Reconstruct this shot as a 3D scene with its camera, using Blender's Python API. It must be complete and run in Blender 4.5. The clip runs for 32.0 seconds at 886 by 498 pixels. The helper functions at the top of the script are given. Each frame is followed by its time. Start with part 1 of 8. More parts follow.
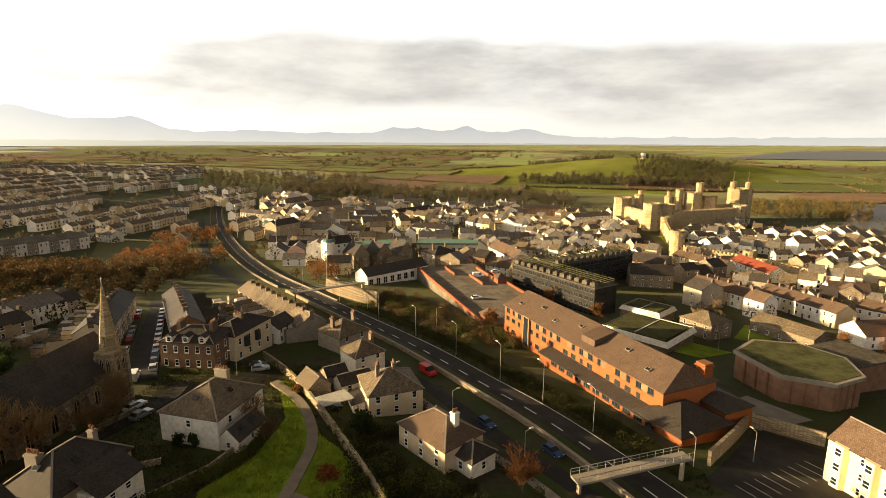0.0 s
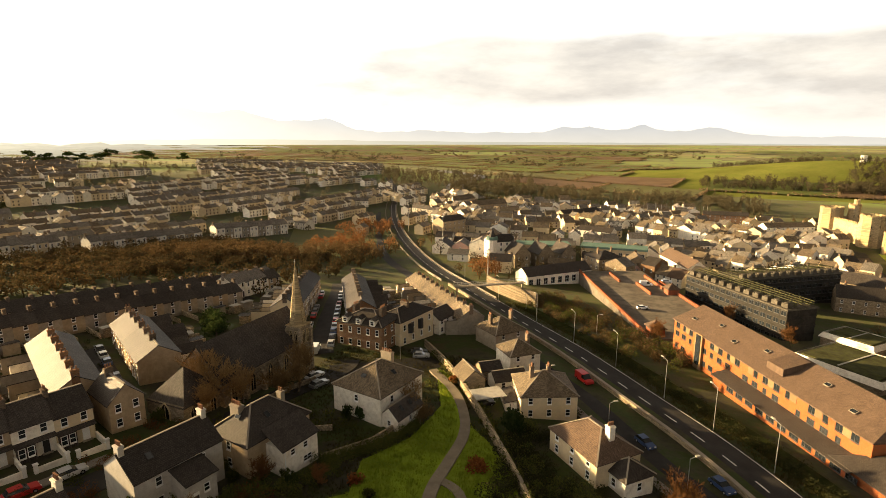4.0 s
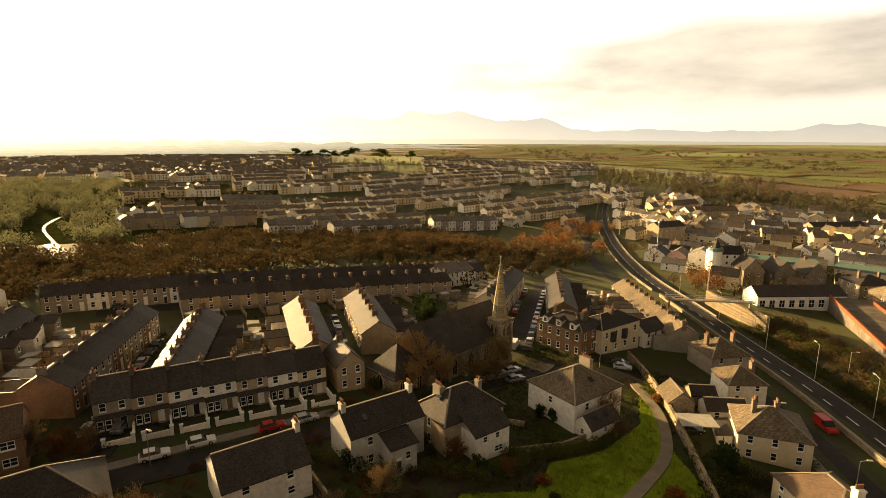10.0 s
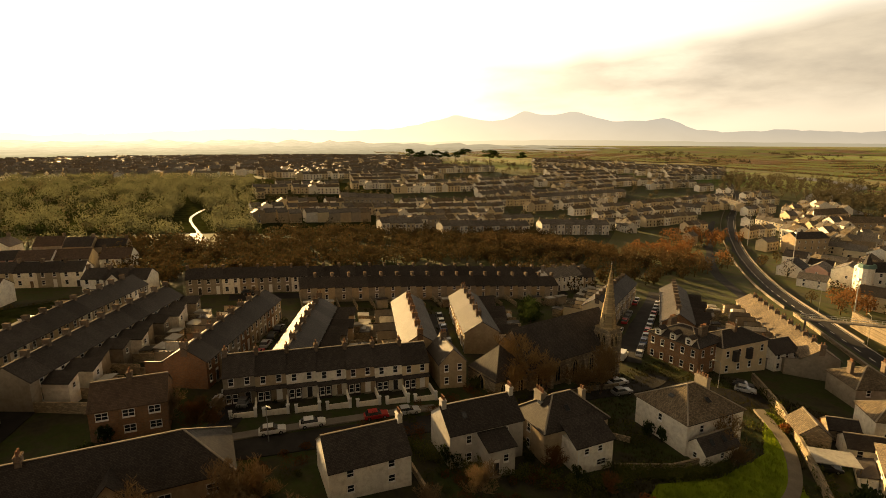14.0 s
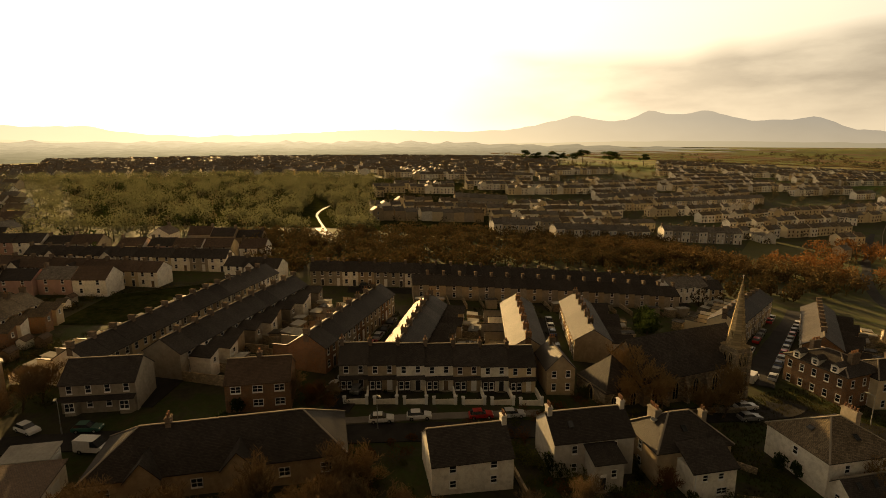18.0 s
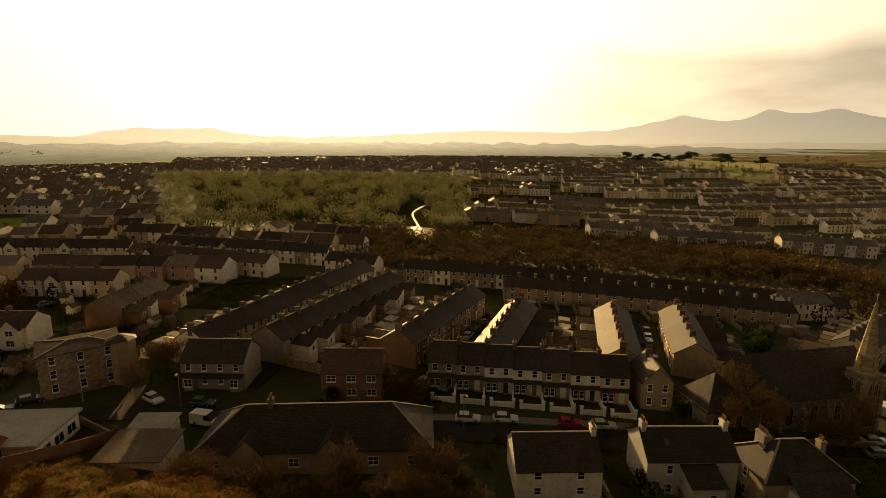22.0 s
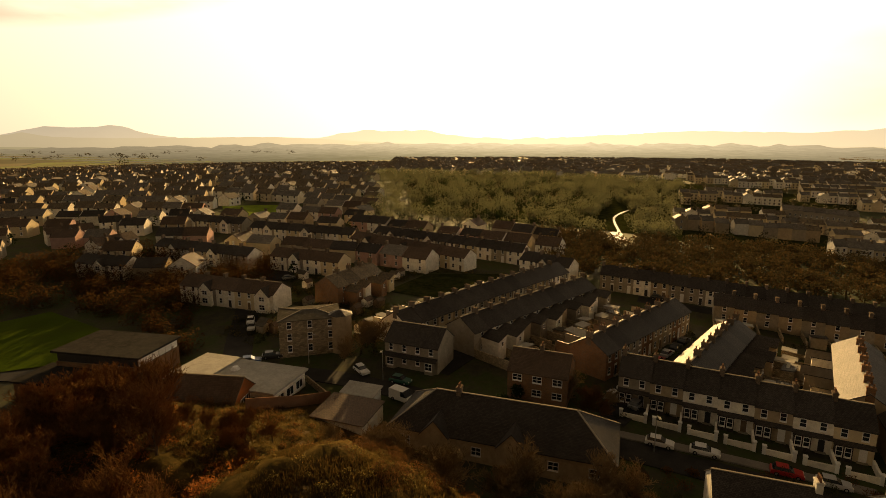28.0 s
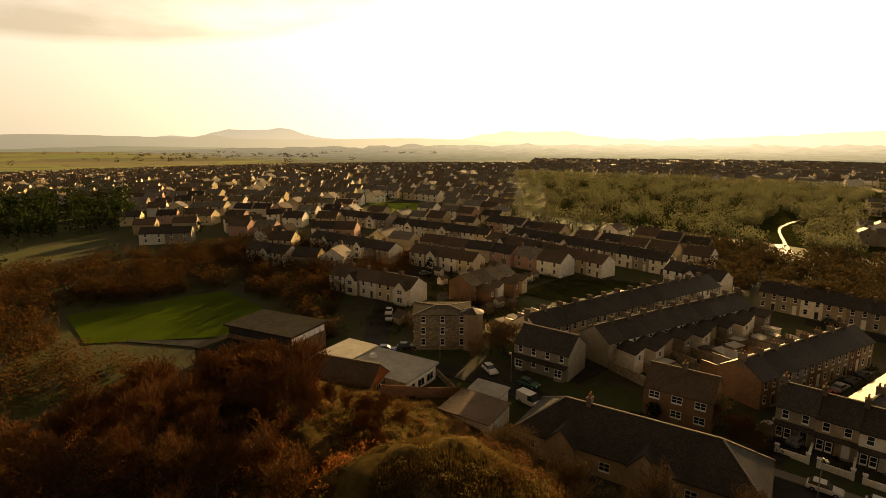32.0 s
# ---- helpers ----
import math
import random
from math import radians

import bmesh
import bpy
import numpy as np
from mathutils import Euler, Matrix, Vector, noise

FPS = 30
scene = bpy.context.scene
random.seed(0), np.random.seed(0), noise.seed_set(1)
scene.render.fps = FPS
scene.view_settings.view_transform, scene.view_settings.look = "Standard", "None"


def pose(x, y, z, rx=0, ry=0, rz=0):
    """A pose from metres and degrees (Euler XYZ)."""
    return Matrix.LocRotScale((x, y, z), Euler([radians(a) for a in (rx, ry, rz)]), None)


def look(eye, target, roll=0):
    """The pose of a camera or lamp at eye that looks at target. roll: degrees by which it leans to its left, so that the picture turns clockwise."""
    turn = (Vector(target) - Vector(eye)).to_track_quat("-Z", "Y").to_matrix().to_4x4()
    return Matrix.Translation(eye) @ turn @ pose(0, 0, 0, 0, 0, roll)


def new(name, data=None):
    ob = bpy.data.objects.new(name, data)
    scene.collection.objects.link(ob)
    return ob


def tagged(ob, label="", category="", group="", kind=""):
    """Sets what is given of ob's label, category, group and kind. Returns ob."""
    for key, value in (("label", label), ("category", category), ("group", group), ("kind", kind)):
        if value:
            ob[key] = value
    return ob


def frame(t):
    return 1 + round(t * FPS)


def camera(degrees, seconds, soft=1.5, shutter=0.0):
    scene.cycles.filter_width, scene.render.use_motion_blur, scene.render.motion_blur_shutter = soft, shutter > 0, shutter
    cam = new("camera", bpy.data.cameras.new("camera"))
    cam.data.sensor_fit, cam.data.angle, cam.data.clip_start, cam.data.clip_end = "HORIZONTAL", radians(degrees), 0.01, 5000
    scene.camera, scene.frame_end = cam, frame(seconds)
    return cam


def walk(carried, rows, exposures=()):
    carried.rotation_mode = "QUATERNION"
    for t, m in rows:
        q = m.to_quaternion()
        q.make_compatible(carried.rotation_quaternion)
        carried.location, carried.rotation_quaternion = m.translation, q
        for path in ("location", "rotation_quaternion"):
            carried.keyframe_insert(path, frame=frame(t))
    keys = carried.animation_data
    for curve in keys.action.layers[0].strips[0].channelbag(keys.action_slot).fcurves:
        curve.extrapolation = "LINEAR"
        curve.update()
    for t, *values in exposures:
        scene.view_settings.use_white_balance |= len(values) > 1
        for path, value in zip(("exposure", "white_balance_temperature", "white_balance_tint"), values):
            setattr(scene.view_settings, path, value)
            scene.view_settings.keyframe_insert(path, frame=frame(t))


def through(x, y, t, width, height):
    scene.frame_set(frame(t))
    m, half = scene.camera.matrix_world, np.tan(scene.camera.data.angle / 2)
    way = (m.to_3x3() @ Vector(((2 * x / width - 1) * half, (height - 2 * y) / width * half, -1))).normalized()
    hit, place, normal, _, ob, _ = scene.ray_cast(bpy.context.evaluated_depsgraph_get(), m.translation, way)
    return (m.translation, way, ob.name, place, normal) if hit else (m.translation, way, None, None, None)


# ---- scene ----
cam = camera(79.38, 32.0, soft=0.55)
EYE = (0.0, 0.0, 80.0)
PATH = [
    (0, pose(*EYE, 78.30, -0.08, -0.00)),
    (1, pose(*EYE, 78.28, -0.08, 4.28)),
    (2, pose(*EYE, 78.26, -0.10, 8.90)),
    (3, pose(*EYE, 78.29, -0.09, 13.15)),
    (3.5, pose(*EYE, 78.28, -0.04, 15.35)),
    (5.5, pose(*EYE, 78.22, -0.08, 24.35)),
    (6, pose(*EYE, 78.24, -0.13, 26.60)),
    (7, pose(*EYE, 78.22, -0.12, 30.80)),
    (8, pose(*EYE, 78.24, -0.05, 33.94)),
    (9, pose(*EYE, 78.20, 0.07, 36.87)),
    (10, pose(*EYE, 78.22, 0.09, 39.85)),
    (11, pose(*EYE, 78.24, 0.06, 42.71)),
    (12, pose(*EYE, 78.35, 0.05, 45.67)),
    (13, pose(*EYE, 78.37, 0.08, 48.47)),
    (14, pose(*EYE, 78.36, 0.05, 51.50)),
    (14.5, pose(*EYE, 78.37, 0.13, 52.91)),
    (16.5, pose(*EYE, 78.46, 0.15, 58.78)),
    (17, pose(*EYE, 78.46, 0.11, 60.46)),
    (18, pose(*EYE, 78.48, 0.08, 63.66)),
    (19, pose(*EYE, 78.51, 0.05, 66.55)),
    (20, pose(*EYE, 78.54, 0.02, 68.99)),
    (21, pose(*EYE, 78.58, 0.05, 71.41)),
    (22, pose(*EYE, 78.60, 0.02, 73.76)),
    (23, pose(*EYE, 78.60, -0.02, 76.92)),
    (24, pose(*EYE, 78.59, -0.04, 80.47)),
    (25, pose(*EYE, 78.60, -0.01, 83.82)),
    (25.5, pose(*EYE, 78.59, -0.00, 85.68)),
    (27.5, pose(*EYE, 78.66, -0.02, 93.08)),
    (28, pose(*EYE, 78.71, -0.04, 94.93)),
    (29, pose(*EYE, 78.77, -0.08, 98.85)),
    (30, pose(*EYE, 78.80, -0.09, 102.29)),
    (31, pose(*EYE, 78.79, -0.15, 105.85)),
    (32, pose(*EYE, 78.81, -0.09, 109.58)),
]
walk(cam, PATH, [(0, 0.32, 6700, 8), (3, 0.48, 6900, 9), (6, 0.58, 7300, 9), (9, 0.45, 7900, 9), (13, 0.08, 8900, 10), (17, -0.48, 9600, 10), (20, -0.75, 9800, 10), (25, -0.8, 9900, 11), (28, -0.65, 9900, 11), (32, -0.42, 9800, 11)])

# ---------------------------------------------------------------- light
SUN_AZ, SUN_EL = 85.0, 10.5
SUN_DIR = Vector((-math.sin(radians(SUN_AZ)) * math.cos(radians(SUN_EL)),
                  math.cos(radians(SUN_AZ)) * math.cos(radians(SUN_EL)), math.sin(radians(SUN_EL))))
sun_data = bpy.data.lights.new("sun", "SUN")
sun_data.energy, sun_data.angle, sun_data.color = 13.5, radians(1.0), (1.0, 0.72, 0.38)
sun = new("sun", sun_data)
sun.matrix_world = look(SUN_DIR * 500, (0, 0, 0))


class Nodes:
    """A small builder of node trees."""

    def __init__(self, tree):
        self.t = tree
        tree.nodes.clear()

    def add(self, kind, **values):
        n = self.t.nodes.new(kind)
        for key, value in values.items():
            if key in n.inputs:
                n.inputs[key].default_value = value
        return n

    def link(self, a, b):
        self.t.links.new(a, b)

    def math(self, op, a, b=0.0, c=0.0, clamp=False):
        n = self.t.nodes.new("ShaderNodeMath")
        n.operation, n.use_clamp = op, clamp
        for i, v in enumerate((a, b, c)):
            if isinstance(v, (int, float)):
                n.inputs[i].default_value = v
            else:
                self.link(v, n.inputs[i])
        return n.outputs[0]

    def mix(self, fac, a, b, blend="MIX"):
        n = self.t.nodes.new("ShaderNodeMix")
        n.data_type, n.blend_type = "RGBA", blend
        for i, v in ((0, fac), (6, a), (7, b)):
            if isinstance(v, (int, float)):
                n.inputs[i].default_value = v
            elif isinstance(v, tuple):
                n.inputs[i].default_value = (*v, 1.0)[:4]
            else:
                self.link(v, n.inputs[i])
        return n.outputs[2]

    def ramp(self, fac, stops):
        n = self.t.nodes.new("ShaderNodeValToRGB")
        e = n.color_ramp.elements
        while len(e) < len(stops):
            e.new(0.5)
        for el, (p, c) in zip(e, stops):
            el.position, el.color = p, (*c, 1.0)
        self.link(fac, n.inputs[0])
        return n.outputs[0]

    def noise(self, vec, scale, detail=4.0, rough=0.55):
        n = self.add("ShaderNodeTexNoise", Scale=scale, Detail=detail, Roughness=rough)
        if vec is not None:
            self.link(vec, n.inputs["Vector"])
        return n.outputs["Fac"]


world = bpy.data.worlds.new("sky")
scene.world = world
world.use_nodes = True
N = Nodes(world.node_tree)
sky = N.add("ShaderNodeTexSky")
sky.sky_type, sky.sun_disc = "NISHITA", False
sky.sun_elevation, sky.sun_rotation = radians(SUN_EL), radians(-SUN_AZ)
sky.air_density, sky.dust_density, sky.ozone_density = 1.2, 3.0, 1.0
co = N.add("ShaderNodeTexCoord").outputs["Generated"]
sep = N.add("ShaderNodeSeparateXYZ")
N.link(co, sep.inputs[0])
dot = N.add("ShaderNodeVectorMath")
dot.operation = "DOT_PRODUCT"
N.link(co, dot.inputs[0])
dot.inputs[1].default_value = SUN_DIR
near_sun = N.math("MAXIMUM", dot.outputs["Value"], 0.0)
# bright haze low in the sunward half, brightest round the sun; clearer and dimmer overhead and behind
wide = N.math("POWER", near_sun, 3.0)
tight = N.math("POWER", near_sun, 50.0)
low = N.math("SUBTRACT", 1.0, N.math("MULTIPLY", N.math("SUBTRACT", N.math("ABSOLUTE", sep.outputs[2]), 0.27), 8.0, clamp=True))
sunward = N.math("MULTIPLY", N.math("ADD", dot.outputs["Value"], 0.70), 9.0, clamp=True)
band = N.math("MULTIPLY", low, N.math("ADD", N.math("MULTIPLY", sunward, 0.92), 0.08))
base = N.mix(band, (0.062, 0.046, 0.030), N.mix(N.math("MULTIPLY", sep.outputs[2], 5.0, clamp=True), (0.82, 0.78, 0.71), (1.08, 1.12, 1.16)))
glow = N.mix(1.0, N.mix(N.math("MULTIPLY", wide, low), (0, 0, 0), (2.3, 2.1, 1.75)), N.mix(tight, (0, 0, 0), (6.0, 5.2, 3.6)), "ADD")
hazy = N.mix(1.0, base, glow, "ADD")
# cloud bank low over the mountains
flat = N.add("ShaderNodeMapping")
flat.inputs["Scale"].default_value = (1.0, 1.0, 3.6)
N.link(co, flat.inputs[0])
puff = N.noise(flat.outputs[0], 1.8, 7.0, 0.55)
bank_way = N.add("ShaderNodeVectorMath")
bank_way.operation = "DOT_PRODUCT"
N.link(co, bank_way.inputs[0])
bank_way.inputs[1].default_value = (-math.sin(radians(8.0)), math.cos(radians(8.0)), 0.0)
facing = N.math("MULTIPLY", N.math("SUBTRACT", bank_way.outputs["Value"], 0.45), 4.0, clamp=True)
swell = N.math("MULTIPLY", N.math("POWER", N.math("MAXIMUM", bank_way.outputs["Value"], 0.0), 9.0), 0.035)
lift = N.math("ADD", N.math("ADD", 0.078, swell), N.math("MULTIPLY", N.math("SUBTRACT", N.noise(co, 1.6, 3.0), 0.5), 0.16))
height = N.math("SUBTRACT", 1.0, N.math("ABSOLUTE", N.math("MULTIPLY", N.math("SUBTRACT", sep.outputs[2], lift), 13.0)), clamp=True)
away = N.math("SUBTRACT", 1.0, N.math("MULTIPLY", wide, 1.0), clamp=True)
bank = N.math("MULTIPLY", N.math("MULTIPLY", N.math("SUBTRACT", puff, 0.33), 4.5, clamp=True), N.math("MULTIPLY", N.math("MULTIPLY", height, 2.6, clamp=True), facing))
clouded = N.mix(N.math("MULTIPLY", N.math("MULTIPLY", bank, away), 0.96), hazy, N.mix(N.math("MULTIPLY", N.math("SUBTRACT", N.noise(flat.outputs[0], 5.5, 6.0, 0.6), 0.35), 3.0, clamp=True), (0.47, 0.455, 0.45), (0.72, 0.69, 0.65)))
# a small loose cloud out over the estate
scrap_way = N.add("ShaderNodeVectorMath")
scrap_way.operation = "DOT_PRODUCT"
N.link(flat.outputs[0], scrap_way.inputs[0])
scrap_dir = Vector((-math.sin(radians(146)), math.cos(radians(146)), 0.16 * 3.6)).normalized()
scrap_way.inputs[1].default_value = scrap_dir / math.sqrt(1 + 0.16 ** 2 * (3.6 ** 2 - 1))
scrap = N.math("MULTIPLY", N.math("MULTIPLY", N.math("SUBTRACT", scrap_way.outputs["Value"], 0.97), 40.0, clamp=True), N.math("MULTIPLY", N.math("SUBTRACT", puff, 0.40), 5.0, clamp=True))
clouded = N.mix(N.math("MULTIPLY", scrap, 0.6), clouded, (0.62, 0.53, 0.44))
nish = N.mix(1.0, sky.outputs[0], (0.012, 0.010, 0.008), "MULTIPLY")
total = N.mix(1.0, clouded, nish, "ADD")
bg = N.add("ShaderNodeBackground", Strength=1.0)
N.link(total, bg.inputs[0])
out = N.add("ShaderNodeOutputWorld")
N.link(bg.outputs[0], out.inputs[0])


# ---------------------------------------------------------------- materials
def surface(name, colour, rough=0.85, vary=0.25, scale=0.6, fine=9.0, bump=0.3, tint=None, island=False, metal=0.0, spec=0.0, random_value=0.12, sheen=0.0):
    """Base colour with two scales of variation, a stain tint, per-object variation and fine relief."""
    m = bpy.data.materials.new(name)
    m.use_nodes = True
    n = Nodes(m.node_tree)
    vec = n.add("ShaderNodeNewGeometry").outputs["Position"]
    big, small = n.noise(vec, scale, 4.0), n.noise(vec, fine, 3.0)
    dark = tuple(c * (1 - vary) for c in colour)
    light = tuple(min(1.0, c * (1 + vary)) for c in colour)
    col = n.ramp(big, [(0.3, dark), (0.7, light)])
    if tint:
        col = n.mix(n.math("MULTIPLY", n.math("SUBTRACT", n.noise(vec, scale * 2.7, 5.0), 0.45), 2.2, clamp=True), col, tint)
    grain = n.math("ADD", n.math("MULTIPLY", small, 0.5), 0.75)
    col = n.mix(1.0, col, grain, "MULTIPLY")
    rnd = n.add("ShaderNodeObjectInfo").outputs["Random"]
    if island:
        rnd = n.add("ShaderNodeNewGeometry").outputs["Random Per Island"]
    col = n.mix(1.0, col, n.math("ADD", n.math("MULTIPLY", rnd, 2 * random_value), 1 - random_value), "MULTIPLY")
    b = n.add("ShaderNodeBsdfPrincipled", Roughness=rough, Metallic=metal)
    b.inputs["Specular IOR Level"].default_value = spec
    b.inputs["Sheen Weight"].default_value, b.inputs["Sheen Roughness"].default_value = sheen, 0.5
    n.link(col, b.inputs["Base Color"])
    if bump:
        bp = n.add("ShaderNodeBump", Strength=bump, Distance=0.05)
        n.link(small, bp.inputs["Height"])
        n.link(bp.outputs[0], b.inputs["Normal"])
    o = n.add("ShaderNodeOutputMaterial")
    n.link(b.outputs[0], o.inputs[0])
    return m


def coursed(name, colour, mortar, w, h, rough=0.8, gap=0.012, vary=0.3, axis="wall", spec=0.0, dirt=0.35):
    """Brick, stone or slate in courses laid over the surface's own coordinates."""
    m = bpy.data.materials.new(name)
    m.use_nodes = True
    n = Nodes(m.node_tree)
    tc = n.add("ShaderNodeTexCoord").outputs["Object"]
    s = n.add("ShaderNodeSeparateXYZ")
    n.link(tc, s.inputs[0])
    c = n.add("ShaderNodeCombineXYZ")
    n.link(n.math("ADD", s.outputs[0], s.outputs[1]) if axis == "wall" else s.outputs[0], c.inputs[0])
    n.link(s.outputs[2] if axis == "wall" else n.math("MULTIPLY", s.outputs[1], 1.25), c.inputs[1])
    br = n.add("ShaderNodeTexBrick", Scale=1.0)
    br.inputs["Brick Width"].default_value, br.inputs["Row Height"].default_value = w, h
    br.inputs["Mortar Size"].default_value = gap
    br.inputs["Color1"].default_value = (*[v * (1 - vary) for v in colour], 1)
    br.inputs["Color2"].default_value = (*[min(1, v * (1 + vary)) for v in colour], 1)
    br.inputs["Mortar"].default_value = (*mortar, 1)
    n.link(c.outputs[0], br.inputs["Vector"])
    pos = n.add("ShaderNodeNewGeometry").outputs["Position"]
    stain = n.math("ADD", n.math("MULTIPLY", n.noise(pos, 0.35, 5.0), 2 * dirt), 1 - dirt)
    col = n.mix(1.0, br.outputs["Color"], stain, "MULTIPLY")
    rnd = n.add("ShaderNodeObjectInfo").outputs["Random"]
    col = n.mix(1.0, col, n.math("ADD", n.math("MULTIPLY", rnd, 0.4), 0.8), "MULTIPLY")
    b = n.add("ShaderNodeBsdfPrincipled", Roughness=rough)
    b.inputs["Specular IOR Level"].default_value = 0.08 if axis == "roof" else spec
    if axis == "roof":
        b.inputs["Sheen Weight"].default_value, b.inputs["Sheen Roughness"].default_value = 0.0, 0.5
    n.link(col, b.inputs["Base Color"])
    bp = n.add("ShaderNodeBump", Strength=0.35, Distance=0.04)
    n.link(n.math("SUBTRACT", n.noise(pos, 5.0, 3.0), br.outputs["Fac"]), bp.inputs["Height"])
    n.link(bp.outputs[0], b.inputs["Normal"])
    o = n.add("ShaderNodeOutputMaterial")
    n.link(b.outputs[0], o.inputs[0])
    return m


def foliage(name, colour, other, through=0.25, rough=0.7, gloss=0.0):
    m = bpy.data.materials.new(name)
    m.use_nodes = True
    n = Nodes(m.node_tree)
    rnd = n.add("ShaderNodeNewGeometry").outputs["Random Per Island"]
    obr = n.add("ShaderNodeObjectInfo").outputs["Random"]
    col = n.mix(rnd, colour, other)
    col = n.mix(1.0, col, n.math("ADD", n.math("MULTIPLY", obr, 0.6), 0.7), "MULTIPLY")
    b = n.add("ShaderNodeBsdfPrincipled", Roughness=rough)
    b.inputs["Specular IOR Level"].default_value = gloss
    n.link(col, b.inputs["Base Color"])
    t = n.add("ShaderNodeBsdfTranslucent")
    n.link(col, t.inputs[0])
    mx = n.add("ShaderNodeMixShader", Fac=through)
    n.link(b.outputs[0], mx.inputs[1])
    n.link(t.outputs[0], mx.inputs[2])
    o = n.add("ShaderNodeOutputMaterial")
    n.link(mx.outputs[0], o.inputs[0])
    return m


def glass(name, colour=(0.02, 0.025, 0.03), rough=0.08):
    m = bpy.data.materials.new(name)
    m.use_nodes = True
    b = m.node_tree.nodes["Principled BSDF"]
    b.inputs["Base Color"].default_value = (*colour, 1)
    b.inputs["Roughness"].default_value = rough
    b.inputs["Specular IOR Level"].default_value = 0.8
    return m


SLATE = coursed("slate", (0.062, 0.053, 0.047), (0.03, 0.026, 0.023), 0.3, 0.22, rough=0.6, gap=0.02, axis="roof", vary=0.25)
SLATE_BROWN = coursed("brown_tile", (0.118, 0.08, 0.056), (0.05, 0.035, 0.03), 0.3, 0.3, rough=0.62, gap=0.02, axis="roof", vary=0.22)
# distance haze put into the base colour: slate made paler for far roofs
PALE_SLATE = coursed("haze_paled_slate", (0.19, 0.17, 0.145), (0.08, 0.07, 0.06), 0.35, 0.24, rough=0.6, gap=0.02, axis="roof", vary=0.3, dirt=0.5)
SLATE_OLD = coursed("mossy_slate", (0.175, 0.135, 0.09), (0.06, 0.05, 0.04), 0.35, 0.24, rough=0.62, gap=0.02, axis="roof", vary=0.35, dirt=0.5)
WHITE = surface("white_render", (0.84, 0.79, 0.69), 0.9, 0.10, 0.5, 14, 0.15, tint=(0.52, 0.46, 0.37))
CREAM = surface("cream_render", (0.62, 0.51, 0.34), 0.9, 0.10, 0.5, 14, 0.15, tint=(0.5, 0.43, 0.32))
YELLOW = surface("yellow_render", (0.72, 0.62, 0.36), 0.9, 0.08, 0.5, 14, 0.15)
GREY = surface("grey_pebbledash", (0.33, 0.285, 0.225), 0.95, 0.16, 0.6, 25, 0.5, tint=(0.22, 0.185, 0.14))
PALE_GREY = surface("pale_grey_render", (0.55, 0.52, 0.47), 0.9, 0.12, 0.5, 14, 0.15, tint=(0.40, 0.37, 0.32))
BEIGE = surface("beige_pebbledash", (0.41, 0.32, 0.215), 0.95, 0.16, 0.6, 25, 0.5, tint=(0.29, 0.22, 0.15))
PINK = surface("pink_render", (0.48, 0.31, 0.26), 0.9, 0.12, 0.6, 14, 0.2)
BRICK = coursed("brown_brick", (0.25, 0.13, 0.07), (0.2, 0.16, 0.12), 0.225, 0.075, gap=0.01)
CHIMNEY_BRICK = coursed("weathered_stack", (0.17, 0.125, 0.09), (0.15, 0.13, 0.11), 0.225, 0.075, gap=0.01)
RED_BRICK = coursed("red_brick", (0.27, 0.08, 0.03), (0.24, 0.12, 0.06), 0.225, 0.075, gap=0.008, vary=0.15, dirt=0.15)
STONE = coursed("grey_stone", (0.25, 0.20, 0.14), (0.16, 0.135, 0.10), 0.55, 0.3, gap=0.02, vary=0.35)
GOLD_STONE = coursed("warm_limestone", (0.37, 0.285, 0.165), (0.22, 0.175, 0.11), 0.8, 0.45, gap=0.03, vary=0.28)
RUBBLE = coursed("rubble_stone", (0.34, 0.27, 0.18), (0.2, 0.17, 0.13), 0.4, 0.22, gap=0.03, vary=0.4)
CONCRETE = surface("concrete", (0.29, 0.25, 0.20), 0.9, 0.15, 0.4, 8, 0.2, tint=(0.24, 0.22, 0.2))
ASPHALT = surface("asphalt", (0.029, 0.027, 0.0255), 0.85, 0.25, 0.15, 6, 0.2, tint=(0.05, 0.046, 0.042), random_value=0.05, spec=0.1)
PAVING = surface("paving", (0.22, 0.20, 0.175), 0.9, 0.15, 0.4, 5, 0.2)
DARK_CLAD = surface("dark_cladding", (0.036, 0.034, 0.031), 0.8, 0.2, 0.4, 6, 0.2, tint=(0.06, 0.054, 0.047))
DULL_RED = surface("dull_red_tile", (0.21, 0.055, 0.035), 0.7, 0.2, 0.6, 6, 0.2, tint=(0.14, 0.06, 0.045))
DECK = surface("worn_deck_asphalt", (0.19, 0.165, 0.135), 0.9, 0.25, 0.12, 5, 0.2, tint=(0.075, 0.068, 0.06))
DECK_BRICK = coursed("deck_brick", (0.27, 0.085, 0.045), (0.2, 0.11, 0.075), 0.225, 0.075, gap=0.008, vary=0.15, dirt=0.25)
LEAD = surface("flat_roof_felt", (0.085, 0.075, 0.06), 0.95, 0.2, 0.3, 3, 0.1, tint=(0.17, 0.16, 0.14))
PALE_FELT = surface("pale_roof_sheet", (0.42, 0.40, 0.36), 0.6, 0.12, 0.3, 3, 0.1, tint=(0.3, 0.29, 0.26))
MOSSY = surface("moss_covered_roof", (0.065, 0.066, 0.036), 0.95, 0.35, 0.25, 4, 0.3, tint=(0.105, 0.11, 0.035))
WHITE_PAINT = surface("white_paint", (0.78, 0.77, 0.74), 0.5, 0.04, 1.0, 8, 0.05, spec=0.4)
